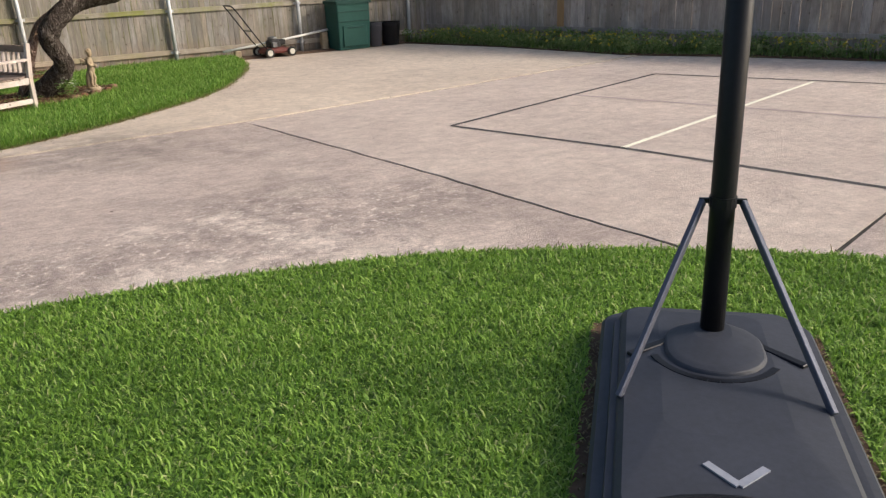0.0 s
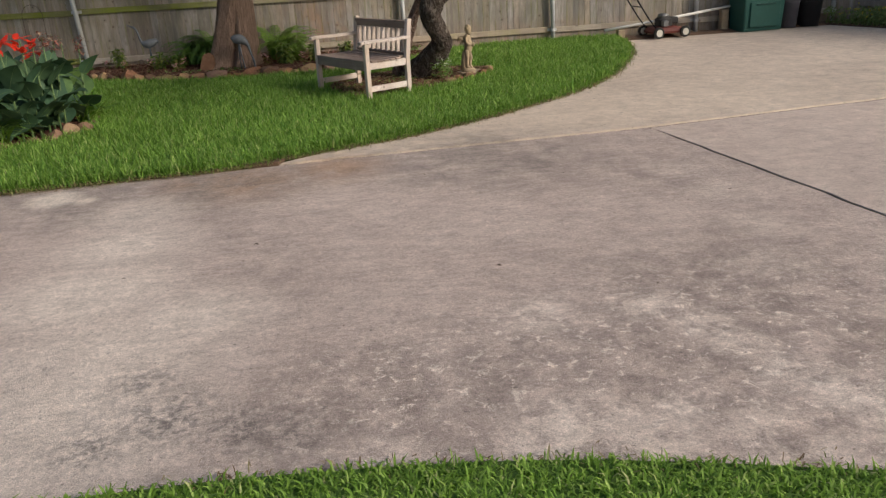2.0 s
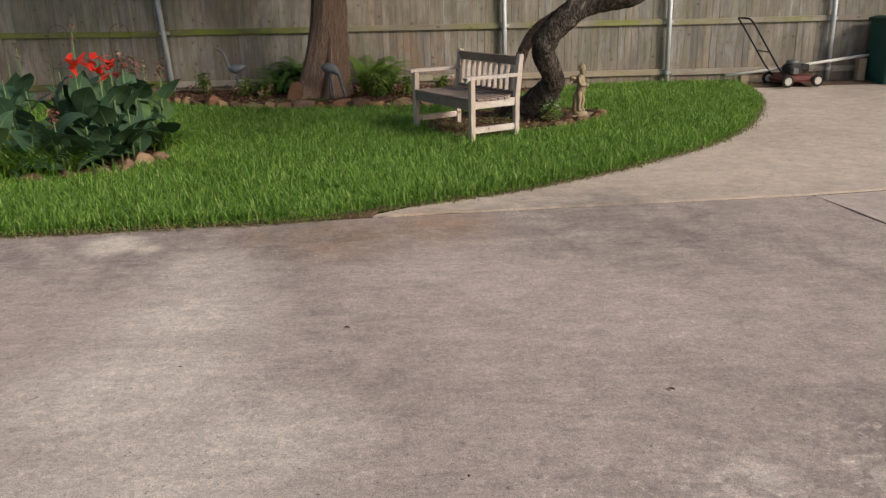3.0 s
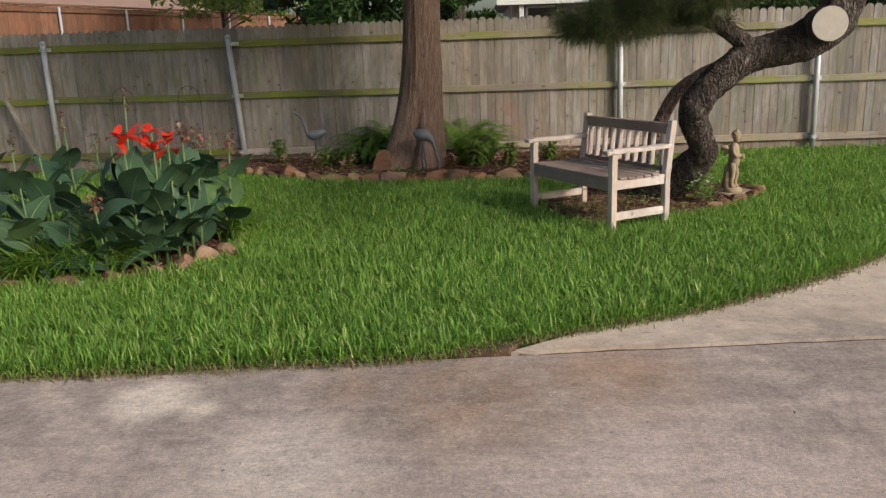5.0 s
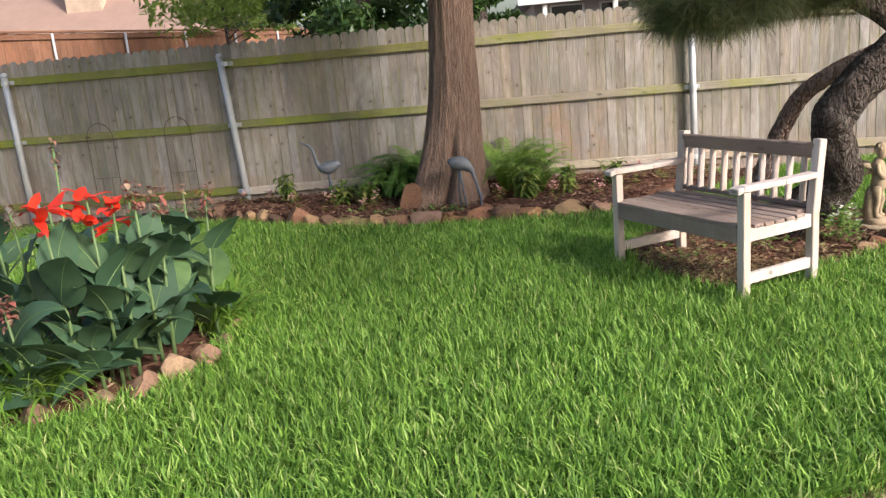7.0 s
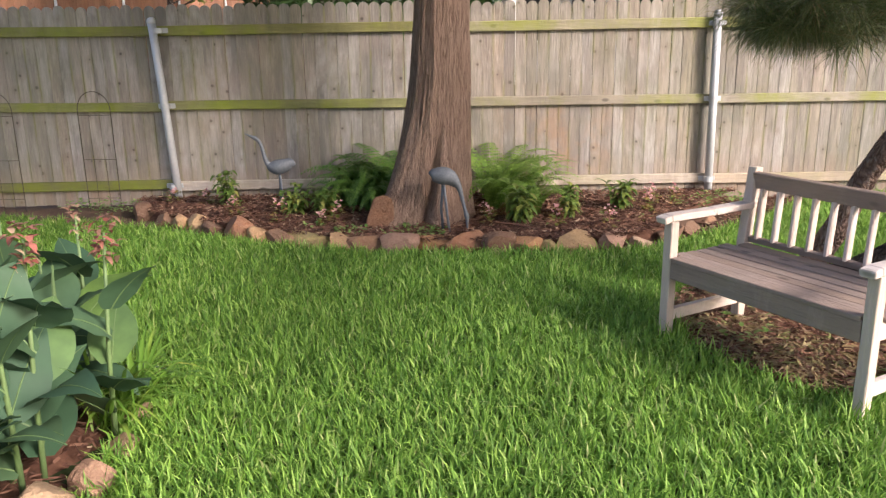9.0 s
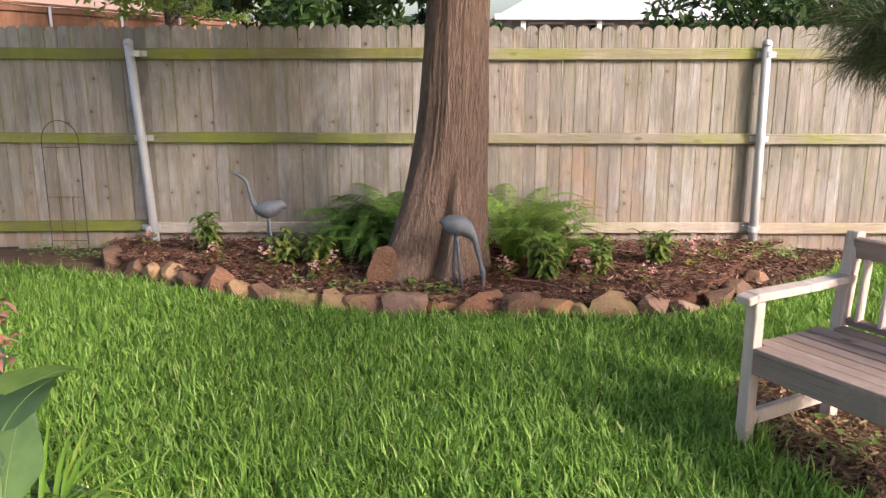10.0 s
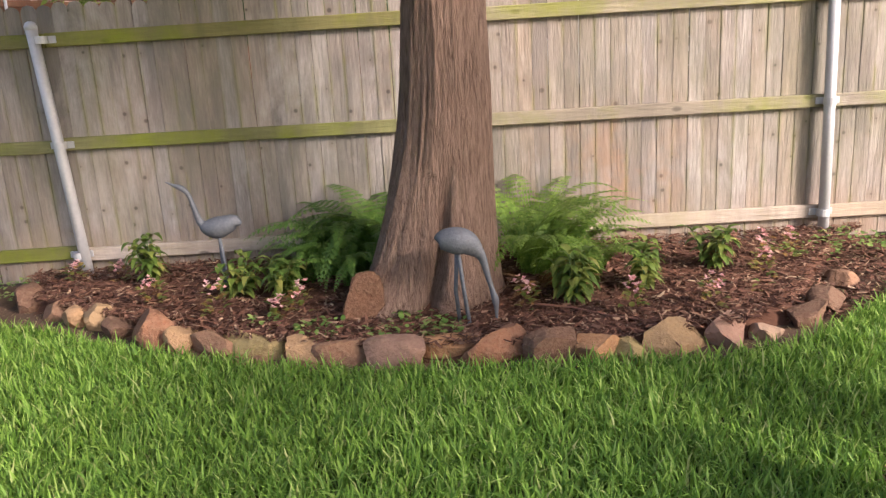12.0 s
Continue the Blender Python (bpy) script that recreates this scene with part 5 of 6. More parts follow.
heron("heron_statue", pose(0.91, 12.50, 0.06),
      [(0.075, 0, 0.425, 0.040), (0.115, 0, 0.36, 0.022), (0.135, 0, 0.28, 0.015), (0.155, 0, 0.20, 0.013), (0.168, 0, 0.15, 0.019), (0.172, 0, 0.11, 0.012), (0.172, 0, 0.025, 0.004)],
      [(-0.095, 0, 0.455, 0.014), (-0.08, 0, 0.46, 0.045), (-0.01, 0, 0.455, 0.066), (0.05, 0, 0.435, 0.058), (0.11, 0, 0.375, 0.022)],
      [[(0.0, 0.02, -0.05), (-0.02, 0.015, 0.2), (-0.005, 0.01, 0.41)], [(0.05, -0.02, -0.05), (0.02, -0.015, 0.2), (0.0, -0.01, 0.41)]],
      "grey metal heron bending its neck to the ground")


# ---- garden statue ----
def garden_statue():
    bm = bmesh.new()
    tube(bm, [(0, 0, 0), (0, 0, 0.03), (0, 0, 0.04)], [0.105, 0.10, 0.085], 16)
    # two legs, one knee forward
    tube(bm, [(-0.030, -0.035, 0.045), (-0.032, 0.0, 0.055), (-0.033, 0.010, 0.10), (-0.034, -0.006, 0.15), (-0.033, 0.004, 0.21), (-0.026, 0.006, 0.25)], [0.016, 0.022, 0.026, 0.027, 0.037, 0.042], 10)
    tube(bm, [(0.034, -0.055, 0.045), (0.034, -0.02, 0.055), (0.034, -0.012, 0.10), (0.033, -0.034, 0.155), (0.031, -0.008, 0.21), (0.026, 0.004, 0.25)], [0.016, 0.022, 0.026, 0.027, 0.037, 0.042], 10)
    # hips, round belly, chest, shoulders and neck
    tube(bm, [(0, 0.008, 0.215), (0, 0.004, 0.245), (0, -0.010, 0.285), (0, -0.004, 0.325), (0, 0.004, 0.365), (0, 0.006, 0.395), (0, 0.004, 0.412), (0, 0.0, 0.428)], [0.045, 0.060, 0.062, 0.054, 0.056, 0.052, 0.034, 0.023], 14)
    # head bowed forward, with curls, nose and chin
    tube(bm, [(0, -0.004, 0.420), (0, -0.016, 0.438), (0, -0.016, 0.465), (0, -0.010, 0.495), (0, -0.004, 0.520), (0, -0.002, 0.530)], [0.018, 0.036, 0.046, 0.048, 0.034, 0.010], 16)
    tube(bm, [(0, -0.050, 0.468), (0, -0.066, 0.458), (0, -0.052, 0.452)], [0.006, 0.009, 0.006], 8)
    for k in range(14):
        a = k * 2.399
        z = 0.475 + 0.045 * (k / 14)
        r = 0.050 - 0.028 * (k / 14) ** 2
        x, y = math.cos(a) * r, math.sin(a) * r * 0.9
        if y > -0.028 or z > 0.50:
            tube(bm, [(x * 0.7, y * 0.7 - 0.008, z - 0.010), (x, y - 0.008, z), (x * 0.75, y * 0.75 - 0.008, z + 0.014)], [0.010, 0.014, 0.007], 7)
    # folded arms holding a bowl
    tube(bm, [(-0.052, 0.004, 0.388), (-0.074, -0.004, 0.345), (-0.066, -0.040, 0.312), (-0.020, -0.078, 0.318)], [0.020, 0.021, 0.019, 0.014], 9)
    tube(bm, [(0.052, 0.004, 0.388), (0.076, -0.006, 0.342), (0.066, -0.044, 0.300), (0.022, -0.080, 0.306)], [0.020, 0.021, 0.019, 0.014], 9)
    tube(bm, [(0.0, -0.078, 0.288), (0.0, -0.080, 0.305), (0.0, -0.080, 0.330)], [0.018, 0.036, 0.030], 10)
    # small wings and the stump behind
    for s in (-1, 1):
        tube(bm, [(s * 0.018, 0.048, 0.350), (s * 0.050, 0.085, 0.385), (s * 0.062, 0.120, 0.392), (s * 0.058, 0.135, 0.345)], [0.012, 0.022, 0.020, 0.005], 8)
        tube(bm, [(s * 0.018, 0.048, 0.340), (s * 0.045, 0.085, 0.345), (s * 0.050, 0.105, 0.315)], [0.012, 0.018, 0.005], 8)
    tube(bm, [(-0.01, 0.065, 0.035), (-0.012, 0.062, 0.12), (-0.008, 0.056, 0.20), (-0.004, 0.05, 0.24)], [0.056, 0.046, 0.040, 0.024], 10)
    for v in bm.verts:
        v.co += Vector((noise.noise(v.co * 30), noise.noise(v.co * 30 + Vector((9, 0, 0))), noise.noise(v.co * 30 + Vector((0, 9, 0))))) * 0.004
    ob = part("garden_statue", bm, M_CAST, None, "", True)
    ob.matrix_basis = pose(3.82, 10.92, 0.085, 0, 0, 62) @ Matrix.Diagonal((0.84, 0.80, 1.06, 1))
    return tagged(ob, "small lichen-stained cast stone garden figure on a round foot", "statue")


garden_statue()
bm = tube(bmesh.new(), [(0, 0, 0), (0, 0, 0.05), (0, 0, 0.06)], [0.19, 0.185, 0.17], 20)
slab_ob = part("paving_disc", bm, M_CAST)
slab_ob.matrix_basis = pose(3.86, 10.92, 0.03)
tagged(slab_ob, "round weathered stone slab under the garden figure", "stone slab")

# ---- mower, pipe, storage bin, tubs ----
M_RED = plain("faded_red_paint", (0.13, 0.036, 0.028), 0.5, grain=40, vary=0.4)
M_RUBBER = plain("tyre_rubber", (0.025, 0.024, 0.023), 0.85, grain=50, vary=0.3)
M_WHEEL = plain("cream_wheel", (0.52, 0.49, 0.43), 0.6, grain=40, vary=0.15)
M_ENGINE = plain("engine_metal", (0.20, 0.20, 0.20), 0.5, 0.6, 40, 0.4)
M_ENGINEDARK = plain("dark_shroud", (0.030, 0.028, 0.028), 0.6, grain=40, vary=0.3)


def mower():
    t = thing("lawn_mower", pose(7.20, 13.30, 0.022, 0, 0, 8), "old red push mower with black handle parked by the fence", "lawn mower")
    bm = loft(bmesh.new(), [(rounded_outline(0.0, 0.52, -0.02, 0.42, 0.10), 0.07), (rounded_outline(-0.01, 0.53, -0.03, 0.43, 0.10), 0.10), (rounded_outline(0.03, 0.49, 0.01, 0.39, 0.10), 0.15), (rounded_outline(0.12, 0.42, 0.08, 0.32, 0.10), 0.17)])
    part("deck", bm, M_RED, t, "faded red steel deck")
    bm = loft(bmesh.new(), [(rounded_outline(0.13, 0.37, 0.09, 0.31, 0.06), 0.17), (rounded_outline(0.13, 0.37, 0.09, 0.31, 0.06), 0.27), (rounded_outline(0.16, 0.34, 0.12, 0.28, 0.06), 0.31)])
    part("engine", bm, M_ENGINEDARK, t, "black engine shroud")
    bm = tube(bmesh.new(), [(0.24, 0.2, 0.30), (0.24, 0.2, 0.345), (0.24, 0.2, 0.36)], [0.09, 0.085, 0.04], 16)
    part("recoil_cover", bm, M_ENGINE, t, "", True)
    bm = box(bmesh.new(), 0.33, 0.46, 0.10, 0.24, 0.20, 0.30, 0.015)
    part("fuel_tank", bm, M_ENGINEDARK, t)
    bm = box(bmesh.new(), 0.15, 0.24, 0.02, 0.10, 0.17, 0.26, 0.01)
    part("muffler", bm, M_ENGINE, t)
    for x, r in ((0.03, 0.088), (0.49, 0.085)):
        for y in (-0.055, 0.44):
            bm = tube(bmesh.new(), [(x, y - 0.022, r), (x, y - 0.015, r), (x, y + 0.015, r), (x, y + 0.022, r)], [r - 0.012, r, r, r - 0.012], 20)
            w = part("wheel", bm, M_RUBBER, t)
            bm = tube(bmesh.new(), [(x, y - 0.026, r), (x, y + 0.026, r)], r * 0.62, 18)
            rim = part("rim", bm, M_WHEEL, w, "cream wheel hub")
    for y in (0.03, 0.36):
        bm = tube(bmesh.new(), [(0.02, y, 0.16), (-0.10, y, 0.30), (-0.50, y, 0.86), (-0.56, y, 0.93)], 0.012, 9)
        part("handle_tube", bm, M_BLACKSTEEL, t, "", True)
    bm = tube(bmesh.new(), [(-0.56, 0.03, 0.93), (-0.585, 0.06, 0.955), (-0.585, 0.33, 0.955), (-0.56, 0.36, 0.93)], 0.013, 9)
    part("grip", bm, M_BLACKSTEEL, t, "", True)
    bm = tube(bmesh.new(), [(-0.24, 0.03, 0.495), (-0.24, 0.36, 0.495)], 0.009, 8)
    part("crossbar", bm, M_BLACKSTEEL, t)
    return t


mower()
bm = tube(bmesh.new(), [(6.48, 13.60, 0.17), (7.5, 13.70, 0.27), (8.7, 13.78, 0.41)], 0.022, 12)
tagged(part("plastic_pipe", bm, plain("white_pvc", (0.72, 0.70, 0.66), 0.5, grain=30, vary=0.1), None, "", True), "white plastic pipe propped along the fence foot", "pipe")
for x, z in ((6.75, 0.165), (8.55, 0.36)):
    y = 13.605 + (x - 6.48) * 0.082
    bm = box(bmesh.new(), x - 0.06, x + 0.06, y - 0.06, y + 0.06, 0.0, z, 0.012)
    tagged(part("pipe_block", bm, M_CAST), "low block holding up the white pipe", "block", "blocks under the pipe")

M_GREENBIN = plain("green_plastic", (0.018, 0.075, 0.062), 0.55, grain=30, vary=0.2, bump=0.1)
M_DARKGREEN = plain("dark_green_plastic", (0.012, 0.050, 0.042), 0.55, grain=30, vary=0.2, bump=0.1)


def storage_bin():
    t = thing("storage_bin", pose(8.69, 13.36, 0.022, 0, 0, 7), "tall dark green plastic garden storage bin with lid", "storage bin")
    W, D, H = 0.74, 0.46, 0.86
    bm = loft(bmesh.new(), [(rounded_outline(0.02, W - 0.02, 0.02, D - 0.02, 0.03, 3), 0.0), (rounded_outline(0, W, 0, D, 0.03, 3), 0.5), (rounded_outline(-0.005, W + 0.005, -0.005, D + 0.005, 0.03, 3), H)])
    part("body", bm, M_GREENBIN, t)
    bm = loft(bmesh.new(), [(rounded_outline(-0.035, W + 0.035, -0.035, D + 0.02, 0.03, 3), H), (rounded_outline(-0.035, W + 0.035, -0.035, D + 0.02, 0.03, 3), H + 0.05), (rounded_outline(0.02, W - 0.02, 0.02, D - 0.03, 0.03, 3), H + 0.075)])
    part("lid", bm, M_DARKGREEN, t, "dark green lid")
    bm = box(bmesh.new(), 0.10, W - 0.10, -0.018, 0.012, 0.06, 0.45, 0.008)
    hatch = part("hatch", bm, M_GREENBIN, t)
    bm = box(bmesh.new(), 0.20, W - 0.20, -0.034, -0.016, 0.40, 0.425, 0.004)
    part("hatch_grip", bm, M_DARKGREEN, hatch)
    for z in (0.52, 0.70):
        bm = box(bmesh.new(), 0.02, W - 0.02, -0.012, 0.008, z, z + 0.022, 0.004)
        part("rib", bm, M_DARKGREEN, t)
    return t


storage_bin()


def tub(x, y, r, h, c, label):
    t = thing("plant_tub", pose(x, y, 0.022), label, "bucket")
    bm = tube(bmesh.new(), [(0, 0, 0), (0, 0, h * 0.96), (0, 0, h * 0.97), (0, 0, h), (0, 0, h), (0, 0, 0.04)], [r * 0.8, r, r * 1.06, r * 1.06, r * 0.96, r * 0.76], 22)
    part("tub_wall", bm, c, t, "", True)
    bm = tube(bmesh.new(), [(0, 0, h * 0.86), (0, 0, h * 0.89)], r * 1.03, 22)
    part("rim_band", bm, c, t)


tub(9.60, 13.62, 0.15, 0.46, plain("grey_plastic", (0.10, 0.10, 0.12), 0.6), "grey plastic tub standing behind the green bin")
tub(9.97, 13.66, 0.20, 0.45, plain("black_plastic", (0.018, 0.018, 0.022), 0.5), "black plastic tub standing beside the weeds")

# ---- wire trellises ----
def trellis(x, y):
    t = thing("wire_trellis", pose(x, y, 0.02), "thin rusty wire trellis with an arched top by the fence", "trellis")
    w = 0.14
    bm = tube(bmesh.new(), [(-w, 0, -0.1), (-w, 0, 0.86)] + [(w * math.cos(radians(a)), 0, 0.90 + 0.16 * math.sin(radians(a))) for a in range(175, 0, -14)] + [(w, 0, 0.86), (w, 0, -0.1)], 0.0035, 6)
    part("arch", bm, M_WIRE, t)
    for z in (0.14, 0.48, 0.86):
        bm = tube(bmesh.new(), [(-w, 0, z), (w, 0, z)], 0.0025, 6)
        part("crosswire", bm, M_WIRE, t)
    for x2 in (-0.05, 0.05):
        bm = tube(bmesh.new(), [(x2, 0, 0.0), (x2, 0, 0.48)], 0.0025, 6)
        part("upright_wire", bm, M_WIRE, t)


trellis(-2.06, 13.62)
trellis(-2.90, 13.62)

# ---- cannas ----
M_CANNA = leafy("canna_leaf", [(0.0, (0.038, 0.082, 0.046)), (0.5, (0.058, 0.112, 0.060)), (0.9, (0.080, 0.138, 0.068)), (1.0, (0.13, 0.22, 0.055))], 0.14, 0.55, "object", 0.20)
M_STALK = plain("canna_stalk", (0.11, 0.17, 0.065), 0.5, grain=40, vary=0.3)
M_REDPETAL = leafy("red_petal", [(0.0, (0.62, 0.030, 0.016)), (0.5, (0.80, 0.055, 0.02)), (1.0, (0.84, 0.085, 0.028))], 0.3, 0.5)
M_FADED = leafy("faded_blossom", [(0.0, (0.28, 0.085, 0.065)), (0.4, (0.31, 0.14, 0.105)), (0.8, (0.20, 0.11, 0.075)), (1.0, (0.38, 0.30, 0.20))], 0.2, 0.7)
M_SEED = leafy("dry_seedhead", [(0.0, (0.16, 0.085, 0.06)), (0.6, (0.28, 0.14, 0.10)), (1.0, (0.38, 0.30, 0.18))], 0.1, 0.8)


def canna(x, y, h, head, seed, leaves=6, size=1.0, label=""):
    g = random.Random(seed)
    t = thing("canna_plant", pose(x, y, 0.05, 0, 0, g.uniform(0, 360)), label, "plant", "cannas in the stone-edged bed")
    lx, ly = g.uniform(-0.05, 0.05), g.uniform(-0.05, 0.05)
    bm = tube(bmesh.new(), [(0, 0, -0.06), (lx * 0.3, ly * 0.3, h * 0.4), (lx, ly, h)], [0.012, 0.009, 0.005], 8)
    part("stalk", bm, M_STALK, t, "", True)
    a = g.uniform(0, 6.28)
    for i in range(leaves):
        s = (i + 0.35) / leaves
        z = 0.05 + 0.66 * s * min(h, 0.9)
        a += 2.2 + g.uniform(-0.5, 0.5)
        tilt = 0.45 + 1.2 * s + g.uniform(-0.25, 0.4)
        d = Vector((math.cos(a), math.sin(a), tilt))
        L = Leaves()
        L.add(Vector((lx * s, ly * s, z)), d, size * g.uniform(0.29, 0.40) * (1.1 - 0.2 * s), size * g.uniform(0.175, 0.235) * (1.1 - 0.15 * s), g.uniform(0.4, 1.5), g.uniform(0.02, 0.12), 8, (g.gauss(0, 0.4), g.gauss(0, 0.4), 1), g.uniform(0, 0.05))
        lf = linked("leaf", L.mesh("leaf", M_CANNA), t)
        mid = [Vector(L.v[q * 3 + 1]) for q in range(9)]
        bm = tube(bmesh.new(), [q + Vector((0, 0, 0.001)) for q in mid], [0.0035 - 0.0003 * q for q in range(9)], 4)
        part("midrib", bm, M_STALK, lf)
    top = Vector((lx, ly, h))
    L = Leaves()
    if head == "red":
        for i in range(13):
            a = g.uniform(0, 6.28)
            L.add(top + Vector((g.uniform(-0.04, 0.04), g.uniform(-0.04, 0.04), g.uniform(-0.12, 0.03))), (math.cos(a), math.sin(a), g.uniform(-0.3, 1.3)), g.uniform(0.10, 0.15), g.uniform(0.045, 0.068), g.uniform(0.2, 1.2), 0.15, 5, (0, 0, 1), 0.06)
        linked("blossom", L.mesh("blossom", M_REDPETAL), t, None, "bright scarlet blossom")
    elif head == "faded":
        for i in range(46):
            a = g.uniform(0, 6.28)
            L.add(top + Vector((g.uniform(-0.04, 0.04), g.uniform(-0.04, 0.04), g.uniform(-0.09, 0.06))), (math.cos(a), math.sin(a), g.uniform(-0.8, 0.8)), g.uniform(0.03, 0.055), g.uniform(0.016, 0.030), 1.2, 0.3, 3)
        linked("blossom", L.mesh("blossom", M_FADED), t, None, "withered pinkish blossom")
    elif head == "seed":
        for i in range(26):
            a = g.uniform(0, 6.28)
            L.add(top + Vector((g.uniform(-0.02, 0.02), g.uniform(-0.02, 0.02), g.uniform(-0.11, 0.05))), (math.cos(a), math.sin(a), g.uniform(-0.5, 0.9)), g.uniform(0.025, 0.05), g.uniform(0.012, 0.022), 1.0, 0.4, 3)
        linked("seedhead", L.mesh("seedhead", M_SEED), t, None, "dry brown seed head")
    return t


RED, FADE, SEEDY, GREEN = ("broad-leaved canna with scarlet blossom", "broad-leaved canna with withered pink blossom", "broad-leaved canna with dry seed head", "broad-leaved canna with blue-green leaves")
CANNAS = [
    (-0.75, 8.75, 0.90, "red", 6, 1.0), (-0.64, 8.90, 0.91, "red", 6, 1.0), (-0.57, 8.94, 0.87, "red", 5, 1.0),
    (-0.92, 8.60, 0.50, "faded", 5, 1.0), (-0.52, 9.10, 0.91, "faded", 6, 1.0), (-0.50, 9.20, 0.85, "faded", 6, 1.0),
    (-0.62, 9.92, 0.78, "seed", 6, 1.05), (-0.37, 9.50, 0.80, "faded", 5, 1.0), (-0.98, 9.20, 1.15, "seed", 6, 1.0), (-1.05, 9.0, 0.87, "seed", 6, 1.0),
    (-0.55, 8.98, 0.55, "", 6, 1.0), 
    (-1.35, 8.65, 0.60, "", 6, 1.0), (-0.48, 9.70, 0.62, "", 6, 1.1), (-0.66, 9.85, 0.65, "", 6, 1.1), (-0.60, 8.80, 0.34, "", 5, 0.8), (-0.46, 8.98, 0.36, "", 5, 0.8), (-0.82, 8.66, 0.32, "", 5, 0.8), (-1.1, 8.60, 0.34, "", 5, 0.8),
    (-0.85, 9.60, 0.70, "", 6, 1.0), (-1.40, 9.05, 0.75, "", 6, 1.0), (-1.75, 8.75, 0.60, "", 5, 1.0),
    (-1.80, 9.20, 0.85, "seed", 6, 1.0), (-2.15, 8.80, 0.85, "red", 6, 1.0), (-1.20, 9.70, 0.75, "", 6, 1.0),
    (-1.60, 9.65, 0.98, "seed", 6, 1.0), (-2.10, 9.40, 0.80, "", 6, 1.0), (-2.60, 8.90, 0.80, "", 6, 1.0), (-2.45, 9.8, 0.95, "seed", 6, 1.0),
    (-2.9, 9.3, 0.8, "", 6, 1.0), (-3.2, 8.8, 0.7, "", 6, 1.0), (-3.0, 10.0, 0.9, "seed", 6, 1.0), (-3.6, 9.2, 0.8, "", 6, 1.0), (-3.5, 9.9, 0.8, "", 6, 1.0), (-4.0, 8.8, 0.7, "", 6, 1.0), (-4.1, 9.7, 0.8, "faded", 6, 1.0), (-1.9, 10.1, 0.8, "", 6, 1.0), (-0.42, 9.20, 0.42, "", 5, 0.95), (-1.00, 10.1, 0.7, "", 6, 1.0), (-0.46, 9.42, 0.40, "", 5, 1.0),
]
for i, (x, y, h, head, n, size) in enumerate(CANNAS):
    canna(x - (0.0 if head else 0.19 if x > -0.58 else 0.08), y, h, head, 400 + i, n, size, {"red": RED, "faded": FADE, "seed": SEEDY, "": GREEN}[head])


def strappy(x, y, n, L0, material, label, seed, name="daylily_clump"):
    g = random.Random(seed)
    L = Leaves()
    for i in range(n):
        a = g.uniform(0, 6.28)
        L.add((x + g.uniform(-0.07, 0.07), y + g.uniform(-0.07, 0.07), 0.04), (math.cos(a), math.sin(a), g.uniform(0.9, 2.4)), L0 * g.uniform(0.6, 1.2), 0.018, g.uniform(1.0, 2.2), 0.3, 6)
    tagged(new(name, L.mesh(name, material)), label, "plant", "strappy clumps in the canna bed", "stuff")


M_STRAP = leafy("strappy_leaf", [(0.0, (0.11, 0.23, 0.03)), (0.6, (0.19, 0.34, 0.05)), (0.9, (0.30, 0.42, 0.07)), (1.0, (0.40, 0.38, 0.08))], 0.35)
for i, (x, y) in enumerate([(-1.25, 8.56), (-1.42, 8.52), (-1.12, 8.55), (-1.5, 8.66), (-1.2, 8.62), (-1.0, 8.62), (-1.32, 8.75), (-1.1, 8.78), (-1.05, 8.9), (-1.9, 8.6), (-2.3, 8.6), (-1.55, 8.95), (-0.95, 8.75), (-2.7, 8.6), (-0.42, 9.60), (-0.40, 9.80)]):
    strappy(x, y, 52, 0.48, M_STRAP, "arching yellow-green strappy foliage clump among cannas", 600 + i)

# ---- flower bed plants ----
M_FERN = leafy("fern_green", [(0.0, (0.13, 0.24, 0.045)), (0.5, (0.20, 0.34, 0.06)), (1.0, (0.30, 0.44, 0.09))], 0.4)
# darker copy of M_FERN: trunk shade painted into the left ferns' green
M_FERN_SHADED = leafy("fern_shade", [(0.0, (0.075, 0.17, 0.034)), (0.5, (0.12, 0.235, 0.042)), (1.0, (0.19, 0.30, 0.06))], 0.35)
M_COLEUS = leafy("shrub_leaf", [(0.0, (0.085, 0.15, 0.030)), (0.45, (0.16, 0.23, 0.045)), (0.8, (0.31, 0.33, 0.085)), (1.0, (0.30, 0.19, 0.07))], 0.3)
M_BEGONIA = leafy("begonia_leaf", [(0.0, (0.10, 0.17, 0.03)), (0.5, (0.20, 0.20, 0.05)), (1.0, (0.34, 0.15, 0.06))], 0.3)
M_PINK = leafy("pink_petal", [(0.0, (0.72, 0.33, 0.35)), (0.5, (0.80, 0.48, 0.48)), (1.0, (0.82, 0.62, 0.58))], 0.3)
M_WHITEPETAL = leafy("white_petal", [(0.0, (0.70, 0.72, 0.60)), (1.0, (0.80, 0.80, 0.75))], 0.3)
M_COVER = leafy("groundcover_leaf", [(0.0, (0.12, 0.23, 0.05)), (0.6, (0.21, 0.34, 0.08)), (1.0, (0.36, 0.42, 0.15))], 0.35)


